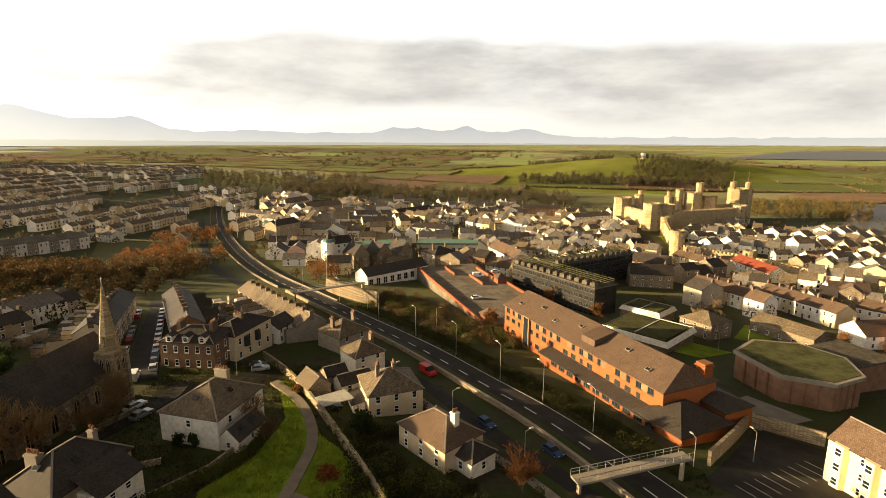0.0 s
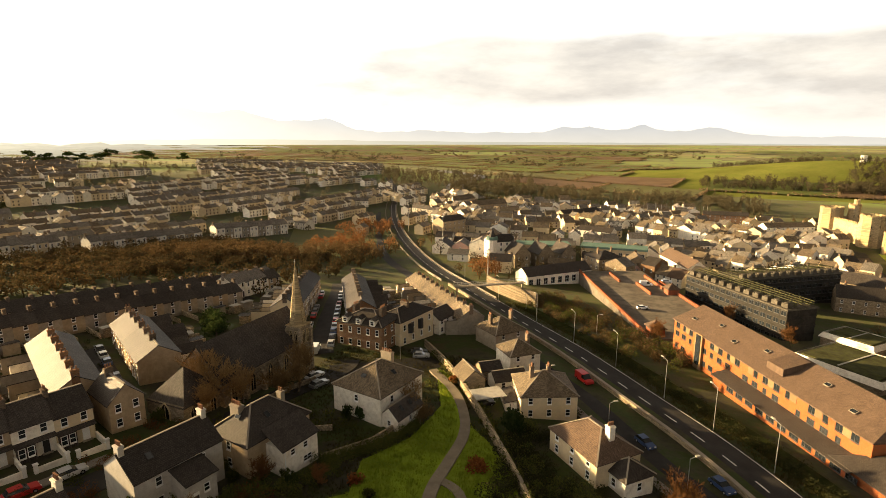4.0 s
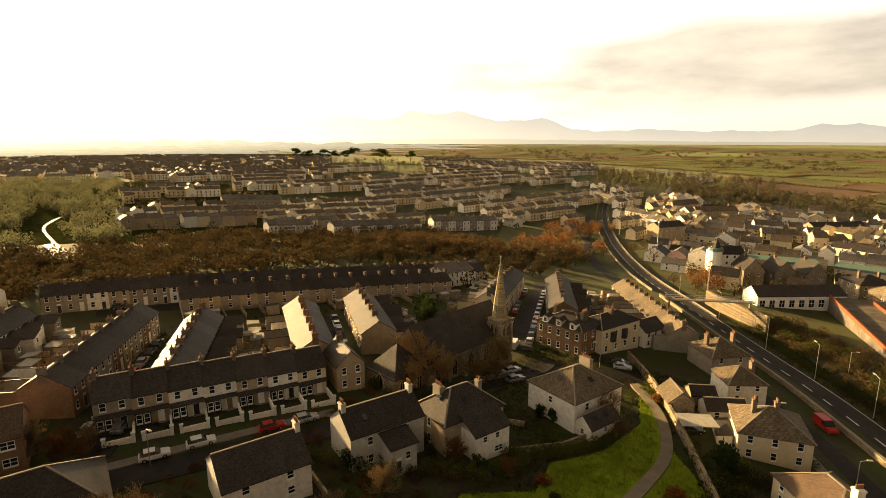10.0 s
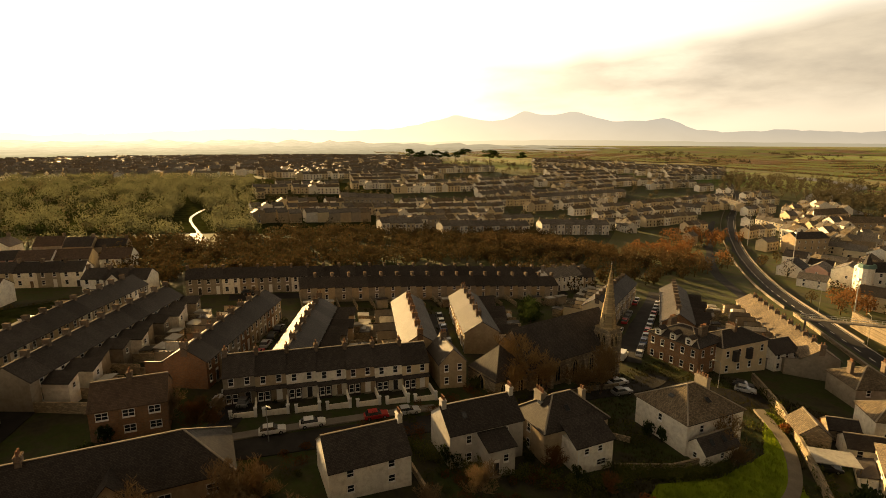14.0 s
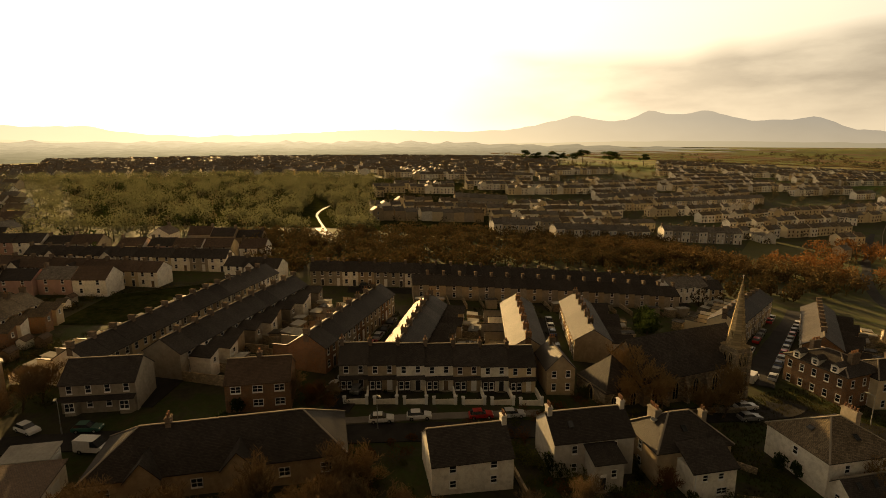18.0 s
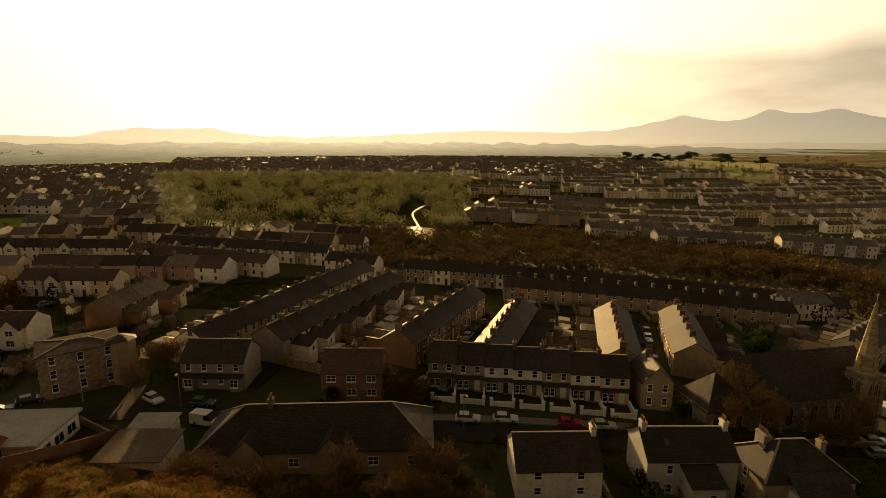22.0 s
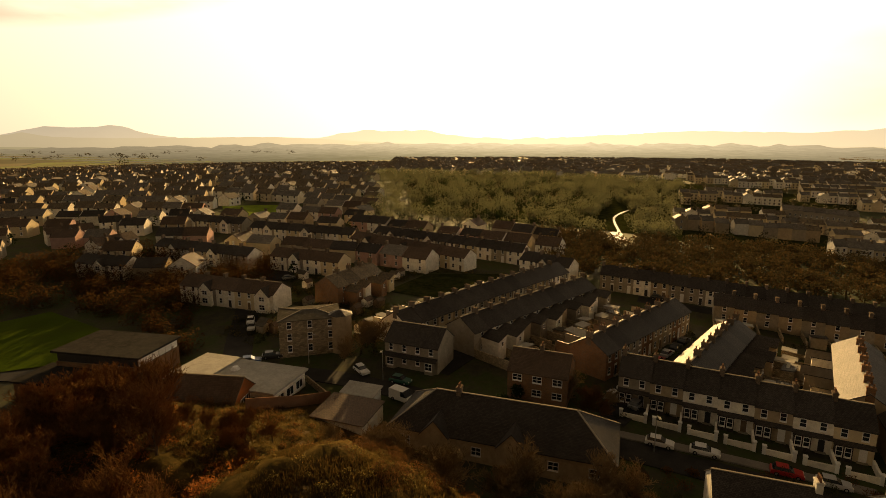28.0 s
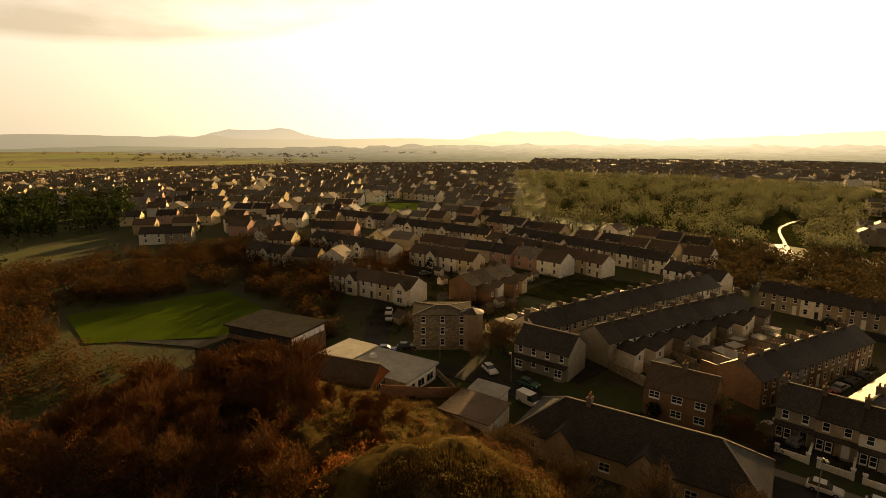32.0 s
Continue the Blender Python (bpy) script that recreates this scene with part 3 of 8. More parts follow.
def bump(x, y):
    """The rocky hill that rises over the quarter."""
    z = 0.0
    for cx, cy, R, a in ((-39, -15, 27, 19.3), (-44, -46, 46, 11.0), (-5, -10, 52, 17.0)):
        q = 1 - ((x - cx) ** 2 + (y - cy) ** 2) / (R * R)
        if q > 0:
            z = max(z, a * q ** 1.5)
    return z


def hter(x, y):
    return ter(x, y) + bump(x, y)


def drape(name, pts, mat, label, lift=0.12, step=7.0, category="grass", tussock=0.0):
    """A plan polygon laid on the land."""
    bm = bmesh.new()
    bm.faces.new([bm.verts.new((x, y, 0)) for x, y in pts])
    bmesh.ops.triangulate(bm, faces=bm.faces[:])
    for _ in range(8):
        long = [e for e in bm.edges if e.calc_length() > step]
        if not long:
            break
        bmesh.ops.subdivide_edges(bm, edges=long, cuts=1)
        bmesh.ops.triangulate(bm, faces=bm.faces[:])
    for v in bm.verts:
        v.co.z = hter(v.co.x, v.co.y) + lift + tussock * (noise.noise((v.co.x * 0.45, v.co.y * 0.45, 2.0)) + 0.6 * noise.noise((v.co.x * 1.1, v.co.y * 1.1, 7.0)))
    bmesh.ops.recalc_face_normals(bm, faces=bm.faces[:])
    if bm.faces[:] and sum(f.normal.z for f in bm.faces) < 0:
        bmesh.ops.reverse_faces(bm, faces=bm.faces[:])
    me = bpy.data.meshes.new(name)
    bm.to_mesh(me)
    bm.free()
    me.materials.append(mat)
    return tagged(new(name, me), label, category, "", "structure")


def run_wall(name, pts, height, thick, mat, label, category="wall", lift=0.0, kind="structure", cap=None):
    """A wall along plan points that follows the land."""
    b = MB()
    line = []
    for (xa, ya), (xb, yb) in zip(pts, pts[1:]):
        n = max(1, int(math.hypot(xb - xa, yb - ya) / 5))
        line += [(xa + (xb - xa) * i / n, ya + (yb - ya) * i / n) for i in range(n)]
    line.append(pts[-1])
    for (xa, ya), (xb, yb) in zip(line, line[1:]):
        d = max(math.hypot(xb - xa, yb - ya), 1e-3)
        nx, ny = -(yb - ya) / d * thick / 2, (xb - xa) / d * thick / 2
        za, zb = hter(xa, ya) + lift, hter(xb, yb) + lift
        v = []
        for k, (x, y, z) in ((1, (xa, ya, za)), (-1, (xa, ya, za)), (-1, (xb, yb, zb)), (1, (xb, yb, zb))):
            v.append((x + k * nx, y + k * ny, z - 1.0))
        v += [(p[0], p[1], p[2] + 1.0 + height) for p in v]
        b.add(v, [(4, 5, 6, 7), (0, 1, 5, 4), (1, 2, 6, 5), (2, 3, 7, 6), (3, 0, 4, 7)])
        if cap:
            b.add([(xa + nx * 1.4, ya + ny * 1.4, za + height), (xa - nx * 1.4, ya - ny * 1.4, za + height), (xb - nx * 1.4, yb - ny * 1.4, zb + height), (xb + nx * 1.4, yb + ny * 1.4, zb + height)] +
                  [(xa + nx * 1.4, ya + ny * 1.4, za + height + 0.12), (xa - nx * 1.4, ya - ny * 1.4, za + height + 0.12), (xb - nx * 1.4, yb - ny * 1.4, zb + height + 0.12), (xb + nx * 1.4, yb + ny * 1.4, zb + height + 0.12)],
                  [(4, 5, 6, 7), (0, 1, 5, 4), (1, 2, 6, 5), (2, 3, 7, 6), (3, 0, 4, 7)], 1)
    ob = new(name, b.mesh(name, [mat, cap] if cap else [mat]))
    return tagged(ob, label, category, "", kind)


# ---------------------------------------------------------------- the rocky hill
def hill_mesh():
    b = MB()
    n = 110
    x0, x1, y0, y1 = -95, 50, -100, 44
    v, f = [], []
    for j in range(n + 1):
        for i in range(n + 1):
            x, y = x0 + (x1 - x0) * i / n, y0 + (y1 - y0) * j / n
            h = bump(x, y)
            rough = 0.0
            if h > 0.5:
                k = min(1, h / 12)
                rough = k * (noise.noise((x * 0.16, y * 0.16, 3.1)) * 1.8 + noise.noise((x * 0.5, y * 0.5, 1.7)) * 0.8 + noise.noise((x * 1.3, y * 1.3, 9.0)) * 0.35)
            v.append((x, y, ter(x, y) + (h + rough if h > 0 else -0.6)))
    for j in range(n):
        for i in range(n):
            a = j * (n + 1) + i
            if min(bump(v[k][0], v[k][1]) for k in (a, a + 1, a + n + 2, a + n + 1)) > 0 or max(bump(v[k][0], v[k][1]) for k in (a, a + 1, a + n + 2, a + n + 1)) > 0:
                f.append((a, a + 1, a + n + 2, a + n + 1))
    return b.add(v, f)


def hill_material():
    m = bpy.data.materials.new("rock_and_turf")
    m.use_nodes = True
    n = Nodes(m.node_tree)
    pos = n.add("ShaderNodeNewGeometry").outputs["Position"]
    turf = n.ramp(n.noise(pos, 0.5, 6.0, 0.7), [(0.3, (0.03, 0.024, 0.01)), (0.5, (0.06, 0.042, 0.016)), (0.7, (0.11, 0.07, 0.026))])
    rock = n.ramp(n.noise(pos, 1.6, 6.0, 0.65), [(0.3, (0.05, 0.038, 0.025)), (0.7, (0.19, 0.14, 0.09))])
    bare = n.math("MULTIPLY", n.math("SUBTRACT", n.noise(pos, 0.22, 5.0, 0.65), 0.58), 9.0, clamp=True)
    col = n.mix(bare, turf, rock)
    b = n.add("ShaderNodeBsdfPrincipled", Roughness=0.95)
    b.inputs["Specular IOR Level"].default_value = 0.0
    n.link(col, b.inputs["Base Color"])
    bp = n.add("ShaderNodeBump", Strength=0.8, Distance=0.3)
    n.link(n.noise(pos, 2.5, 6.0, 0.7), bp.inputs["Height"])
    n.link(bp.outputs[0], b.inputs["Normal"])
    o = n.add("ShaderNodeOutputMaterial")
    n.link(b.outputs[0], o.inputs[0])
    return m


for poly in structure("hill", hill_mesh(), hill_material(), "rocky hilltop with turf and bare stone", "hill").data.polygons:
    poly.use_smooth = True

# ---------------------------------------------------------------- roads
WET_ROAD = surface("wet_asphalt", (0.05, 0.047, 0.042), 0.5, 0.2, 0.15, 6, 0.1, spec=0.5)
MAIN = smooth([(60, 20), (33, 76), (21, 99), (9, 117), (-7, 141), (-26, 166), (-54, 204), (-90, 254.5), (-141, 344), (-196, 458), (-260, 620), (-330, 760)])
ribbon("road_main", MAIN, 9.0, ASPHALT, "two-lane asphalt relief road curving away", 0.14)
SLIP = smooth([(44, 30), (22, 72), (9, 90), (-4, 111), (-20, 131), (-44, 165)])
ribbon("road_slip", SLIP, 6.0, ASPHALT, "narrow asphalt side road below the houses", 0.05)
OLD = smooth([(-84, 215), (-118, 262), (-160, 345), (-205, 445)])
ribbon("road_valley", OLD, 8.0, ASPHALT, "asphalt road running under the flyover", 0.05)
ribbon("road_terrace", smooth([(-90, -110), (-96, -50), (-94, -26), (-84, 0), (-73.5, 30), (-66.5, 52), (-62, 76), (-57, 98), (-58, 106)]), 7.0, ASPHALT, "asphalt residential street with parked cars", 0.05)
ribbon("road_church", smooth([(-57, 98), (-50, 104), (-38, 116)]), 7.5, ASPHALT, "asphalt street corner beside the church", 0.07)
ribbon("road_chapel", smooth([(-66, 106), (-75, 122), (-95, 166), (-104, 184)]), 9.0, ASPHALT, "street lined with parked cars", 0.06)
ribbon("road_row", smooth([(-82, 66), (-98, 76), (-114, 86)]), 6.5, ASPHALT, "street between two terraces", 0.06)
ribbon("road_row_two", smooth([(-84, 20), (-107, 38), (-127, 53)]), 6.5, ASPHALT, "street between two terraces", 0.06)
ribbon("road_row_three", smooth([(-98, -10), (-120, 3), (-150, 24)]), 6.0, ASPHALT, "street between two terraces", 0.06)
ribbon("road_back", smooth([(-116, 148), (-132, 104), (-155, 44)]), 6.0, ASPHALT, "street behind the dark terraces", 0.06)
ribbon("road_estate", smooth([(-96, -50), (-122, -60), (-150, -68), (-190, -64)]), 6.0, ASPHALT, "estate road with parked cars", 0.06)
ribbon("road_castle", smooth([(130, 300), (150, 380), (168, 450)]), 14.0, ASPHALT, "open asphalt square before the castle", 0.06)
ribbon("road_valley_track", smooth([(-255, 62), (-290, 66), (-335, 74), (-372, 92)]), 8.0, WET_ROAD, "wet lane catching the low sun", 0.1)

LINE = surface("road_paint", (0.62, 0.6, 0.55), 0.7, 0.1, 1.0, 6, 0.05, tint=(0.4, 0.39, 0.36))


def dashes(name, pts, side, length, gap, width=0.15, lift=0.16):
    b = MB()
    s, on, z = 0.0, True, 0
    for (xa, ya), (xb, yb) in zip(pts, pts[1:]):
        d = math.hypot(xb - xa, yb - ya)
        ux, uy = (xb - xa) / d, (yb - ya) / d
        t = 0.0
        while t < d:
            if s % (length + gap) < length:
                e = min(t + 1.0, d)
                q = []
                for k, w in ((t, -width), (e, -width), (e, width), (t, width)):
                    x, y = xa + ux * k - uy * (side + w), ya + uy * k + ux * (side + w)
                    q.append((x, y, ter(xa + ux * k, ya + uy * k) + lift))
                b.add(q, [(0, 1, 2, 3)])
            t += 1.0
            s += 1.0
    return structure(name, b, LINE, "painted white road marking", "road marking")


dashes("marking_centre", MAIN[4:], 0.0, 4, 5)
dashes("marking_edge", MAIN[4:], 4.1, 400, 0, 0.08)
dashes("marking_edge_far", MAIN[4:], -4.1, 400, 0, 0.08)


def offset(pts, s):
    out = []
    for i, (x, y) in enumerate(pts):
        ax, ay = pts[max(i - 1, 0)]
        bx, by = pts[min(i + 1, len(pts) - 1)]
        d = math.hypot(bx - ax, by - ay)
        out.append((x - (by - ay) / d * s, y + (bx - ax) / d * s))
    return out


run_wall("wall_road", offset(MAIN, 5.2)[5:38], 1.1, 0.5, RUBBLE, "low stone wall with concrete coping along the road", cap=CONCRETE)
run_wall("parapet_far", offset(MAIN, 5.1)[38:58], 0.9, 0.35, CONCRETE, "pale concrete parapet of the flyover", "parapet", 0.1)
run_wall("parapet_near", offset(MAIN, -5.1)[34:58], 0.9, 0.35, CONCRETE, "pale concrete parapet of the flyover", "parapet", 0.1)
ribbon("verge", offset(MAIN, -9.5)[6:34], 8.0, ROUGH_GRASS, "rough grass verge beside the road", 0.1, "verge")
ribbon("pavement_slip", offset(SLIP, 4.0), 1.8, PAVING, "narrow paved footway", 0.15, "pavement")
ribbon("pavement_terrace", smooth([(-80.0, 20), (-76.9, 31), (-70.0, 54)]), 2.0, PAVING, "paved footway before the front gardens", 0.17, "pavement")

# park and lawns
drape("grass_park", [(-33, 60), (-35, 68), (-30.5, 78), (-29.5, 92), (-36.5, 110), (-33.5, 109), (-29.5, 101.5), (-21.5, 86), (-17.5, 82), (-12, 74), (-7, 60), (-4, 44), (-40, 40), (-40, 52)], GRASS, "sunlit green park slope", 0.34, 1.1, tussock=0.22)
PATHM = surface("gravel_path", (0.20, 0.17, 0.13), 0.95, 0.15, 0.5, 6, 0.3)
b_path = smooth([(-17, 44), (-20.5, 56), (-22.4, 65), (-22.3, 73), (-22.3, 82), (-24.3, 90), (-29, 99.5), (-37, 109)])
ribbon("path_park", b_path, 1.9, PATHM, "winding tarmac footpath through the park", 0.62, "path")
ribbon("path_branch", smooth([(-22.4, 68), (-18.5, 66), (-15, 58), (-13, 48)]), 1.5, PATHM, "branch of the park footpath", 0.61, "path")
drape("grass_playing_field", [(-95.5, -142), (-126.2, -115.2), (-114.2, -91.4), (-96, -87.6), (-82.9, -117.9)], SPORT_GRASS, "bright green school playing field", 0.15)
drape("grass_theatre", [(79, 164), (89, 154), (76, 147), (70, 152)], GRASS, "mown lawn beside the low modern block", 0.12)
drape("grass_court", [(98, 170), (105, 165), (121, 179), (112, 188)], GRASS, "mown lawn before pale houses", 0.12)
drape("grass_allotment", [(-150, -30), (-172, -20), (-176, 4), (-160, 6), (-142, -10)], ROUGH_GRASS, "rough allotment ground", 0.12)
drape("grass_far_green", [(-309, -161), (-322, -122), (-285, -111), (-276, -141)], GRASS, "small sunlit green among houses", 0.2)
drape("car_park", [(66, 102), (75, 94), (72, 80), (52, 72), (44, 80), (58, 94)], ASPHALT, "walled asphalt car park with bay lines", 0.1, category="car park")
drape("plaza", [(74, 120), (82, 108), (66, 101), (58, 110)], PAVING, "paved forecourt of the theatre", 0.12, category="pavement")


# ---------------------------------------------------------------- vehicles
def car_meshes(L, W, H, van):
    def make():
        hw = W / 2
        prof = [(-L / 2, 0.35), (-L / 2 + 0.05, 0.8), (-L * 0.42, 0.95), (L * 0.2, 0.95), (L / 2 - 0.15, 0.78), (L / 2, 0.6), (L / 2, 0.32)]
        if van:
            prof = [(-L / 2, 0.35), (-L / 2, 1.1), (L * 0.25, 1.1), (L / 2 - 0.1, 0.95), (L / 2, 0.7), (L / 2, 0.32)]
        b = MB()
        n = len(prof)
        v = []
        for s in (-1, 1):
            v += [(x, s * (hw - (0.06 if z > 0.9 else 0.0)), z) for x, z in prof]
        b.add(v, [tuple(range(n - 1, -1, -1)), tuple(range(n, 2 * n))] + [(i, (i + 1) % n, (i + 1) % n + n, i + n) for i in range(n)])
        b.box(-L * 0.47, L * 0.46, -hw + 0.1, hw - 0.1, 0.22, 0.4)
        g = MB()
        base = 1.1 if van else 0.95
        xs = (-L / 2 + 0.05, L * 0.28, -L / 2 + 0.12, L * 0.12) if van else (-L * 0.44, L * 0.2, -L * 0.32, L * 0.03)
        t = 0.08 if van else 0.22
        g.add([(xs[0], -hw + 0.07, base), (xs[1], -hw + 0.07, base), (xs[1], hw - 0.07, base), (xs[0], hw - 0.07, base),
               (xs[2], -hw + t, H - 0.06), (xs[3], -hw + t, H - 0.06), (xs[3], hw - t, H - 0.06), (xs[2], hw - t, H - 0.06)],
              [(0, 1, 5, 4), (1, 2, 6, 5), (2, 3, 7, 6), (3, 0, 4, 7), (4, 5, 6, 7)])
        r = MB()
        r.box(xs[2] - 0.04, xs[3] + 0.04, -hw + t - 0.03, hw - t + 0.03, H - 0.07, H)
        if van:
            r.box(-L / 2 + 0.03, L * 0.02, -hw + 0.05, hw - 0.05, 1.08, H - 0.05)
        return b, g, r
    key = ("carshape", L, W, H, van)
    return cached(key, make)


PAINTS = {n: surface("car_paint_" + n, c, 0.3, 0.03, 1, 5, 0, random_value=0.05, spec=0.5) for n, c in
          (("white", (0.72, 0.72, 0.71)), ("silver", (0.45, 0.46, 0.47)), ("grey", (0.16, 0.165, 0.17)), ("black", (0.02, 0.02, 0.022)), ("blue", (0.03, 0.06, 0.16)), ("red", (0.45, 0.02, 0.02)), ("green", (0.02, 0.10, 0.07)))}
LAMP = surface("lamp_lens", (0.75, 0.72, 0.65), 0.15, 0.02, 1, 5, 0)


def vehicle(x, y, ang, paint="silver", van=False, group="", z=None):
    L, W, H = (5.0, 1.95, 2.1) if van else (4.2, 1.72, 1.46)
    body, cabin, top = car_meshes(L, W, H, van)
    c = thing("van" if van else "car", x, y, (ter(x, y) if z is None else z) + 0.08, ang, paint + (" panel van parked at the kerb" if van else " hatchback car parked at the kerb"), "van" if van else "car", group)
    P = PAINTS[paint]
    part("body", cached(("carbody", van, paint), lambda: body.mesh("body", P)), c)
    part("cabin_glazing", cached(("carglass", van), lambda: cabin.mesh("cabin_glazing", GLASS)), c)
    part("roof_panel", cached(("cartop", van, paint), lambda: top.mesh("roof_panel", P)), c)

    def wheel():
        w = MB()
        w.tube(0, 0, -0.1, 0.1, 0.32, 0.32, 12).tube(0, 0, -0.105, 0.105, 0.18, 0.18, 10, 1)
        return w.mesh("wheel", [TYRE, METAL])
    for sx in (-0.31, 0.31):
        for sy in (-1, 1):
            part("wheel", cached("wheel", wheel), c, pose(sx * L, sy * (W / 2 - 0.08), 0.32, 90))
    for sy in (-1, 1) if math.hypot(x, y) < 115 else ():
        part("headlight", cached("headlight", lambda: MB().box(-0.05, 0.06, -0.17, 0.17, -0.07, 0.07).mesh("headlight", LAMP)), c, pose(L / 2 - 0.04, sy * (W / 2 - 0.3), 0.68))
    return c


# ---------------------------------------------------------------- street furniture
def lamp_post(x, y, ang, h=8.0, arm=1.6):
    p = thing("street_lamp", x, y, ter(x, y), ang, "galvanised steel street lamp with a single arm", "street lamp", "street lamps")

    def pole():
        return MB().tube(0, 0, -0.3, 1.2, 0.10, 0.10, 8).tube(0, 0, 1.2, h, 0.075, 0.05, 8).mesh("pole", METAL)

    def arm_mesh():
        return MB().beam((0, 0, h - 0.05), (arm, 0, h + 0.25), 0.07, 0.07).mesh("arm", METAL)

    def head():
        return MB().box(arm - 0.1, arm + 0.65, -0.16, 0.16, h + 0.18, h + 0.34).mesh("lantern", PALE_FELT)
    part("pole", cached(("pole", h), pole), p)
    part("arm", cached(("arm", h, arm), arm_mesh), p)
    part("lantern", cached(("lantern", h, arm), head), p)
    return p


def mast(x, y, h):
    p = thing("light_mast", x, y, ter(x, y), 0, "tall slender lighting mast beside the flyover", "mast")
    part("pole", cached(("mast", h), lambda: MB().tube(0, 0, -0.5, h, 0.28, 0.12, 8).mesh("pole", METAL)), p)
    part("lantern_ring", cached(("ring", h), lambda: MB().tube(0, 0, h - 0.2, h + 0.4, 0.7, 0.5, 10).mesh("lantern_ring", METAL)), p)
    return p


# ---------------------------------------------------------------- trees
def tube_between(b, a, c, r0, r1, n=3, mi=0):
    a, c = Vector(a), Vector(c)
    d = (c - a).normalized()
    u = d.orthogonal().normalized()
    w = d.cross(u)
    v = []
    for p, r in ((a, r0), (c, r1)):
        v += [p + (u * math.cos(2 * math.pi * i / n) + w * math.sin(2 * math.pi * i / n)) * r for i in range(n)]
    b.add(v, [(i, (i + 1) % n, (i + 1) % n + n, i + n) for i in range(n)], mi)


def bare_tree(seed, height, spread, dense=1.0):
    """Trunk and limbs in one mesh, twigs in another."""
    R = random.Random(seed)
    trunk, twigs = MB(), MB()

    def grow(p, d, length, r, level):
        segs = 3 if level < 2 else 2
        q = Vector(p)
        for s in range(segs):
            d = (d + Vector((R.uniform(-1, 1), R.uniform(-1, 1), R.uniform(-0.3, 0.7))) * 0.22).normalized()
            e = q + d * length / segs
            k0, k1 = r * (1 - 0.25 * s), r * (1 - 0.25 * (s + 1))
            tube_between(trunk if level < 2 else twigs, q, e, k0, k1, 5 if level == 0 else 3)
            q = e
            if level < 4:
                n = (3, 3, 3, 2)[level] if s > 0 or level == 0 else 1
                for _ in range(max(1, round(n * dense))):
                    side = Vector((R.uniform(-1, 1), R.uniform(-1, 1), R.uniform(-0.1, 0.9)))
                    nd = (d * 0.65 + side * spread).normalized()
                    grow(q, nd, length * R.uniform(0.5, 0.72), max(k1 * 0.55, 0.036), level + 1)
    grow((0, 0, -0.3), Vector((R.uniform(-0.1, 0.1), R.uniform(-0.1, 0.1), 1)), height * 0.45, height * 0.022, 0)
    return trunk, twigs


TREES = []
for i, (hh, sp) in enumerate(((8, 0.9), (7, 1.0), (9, 0.8), (6, 1.1))):
    a, c = bare_tree(20 + i, hh, sp, 1.25)
    TREES.append((a, c))


def bare(x, y, size=1.0, russet=False, k=None, z=None, straw=False):
    k = rng.randrange(len(TREES)) if k is None else k
    t = thing("tree", x, y, hter(x, y) if z is None else z, rng.uniform(0, 360), "leafless straw-coloured winter tree with a round crown" if straw else "leafless russet winter tree with fine twigs" if russet else "bare grey-brown winter tree with fine twigs", "tree")
    t.scale = (size, size, size * rng.uniform(0.9, 1.1))
    part("trunk", cached(("trunk", k), lambda: TREES[k][0].mesh("trunk", BARK)), t)
    part("crown", cached(("crown", k, russet, straw), lambda: TREES[k][1].mesh("crown", LIT_TWIG if straw else BRANCH if russet else BRANCH_GREY)), t)
    return t


def leaf_cloud(b, R, cx, cy, cz, rx, ry, rz, n, size, mi=0):
    for _ in range(n):
        while True:
            p = Vector((R.uniform(-1, 1), R.uniform(-1, 1), R.uniform(-1, 1)))
            if 0.25 < p.length < 1:
                break
        k = 0.72 + 0.5 * noise.noise(p * 1.8 + Vector((cx, cy, cz)))
        p = p.normalized() * (p.length ** 0.4) * k
        q = Vector((cx + p.x * rx, cy + p.y * ry, cz + p.z * rz))
        u = Vector((R.uniform(-1, 1), R.uniform(-1, 1), R.uniform(-1, 1))).normalized()
        w = u.orthogonal().normalized() * size * R.uniform(0.35, 0.7)
        u = u * size * R.uniform(0.6, 1.2)
        b.add([q - u, q + w, q + u, q - w], [(0, 1, 2, 3)])


def bush_mesh(seed, mat, n=700, size=0.16):
    def make():
        b, R = MB(), random.Random(seed)
        for _ in range(7):
            a = R.uniform(0, 6.28)
            r = R.uniform(0.1, 0.55)
            leaf_cloud(b, R, r * math.cos(a), r * math.sin(a), R.uniform(0.35, 0.85), 0.55, 0.55, 0.5, n // 7, size)
        return b.mesh("leaves", mat)
    return cached(("bush", seed, mat.name, n), make)


def bush(x, y, w=1.5, h=1.6, mat=None, name="bush", label="dense dark evergreen bush", z=None):
    mat = mat or LEAF
    t = thing(name, x, y, hter(x, y) if z is None else z, rng.uniform(0, 360), label, "bush")
    t.scale = (w, w, h)
    part("leaves", bush_mesh(rng.randrange(3), mat, 900 if w > 2 else 500, 0.10 if w > 2 else 0.15), t)
    part("stem", cached("stem", lambda: MB().tube(0, 0, -0.15, 0.7, 0.06, 0.03, 6).mesh("stem", BARK)), t)
    return t


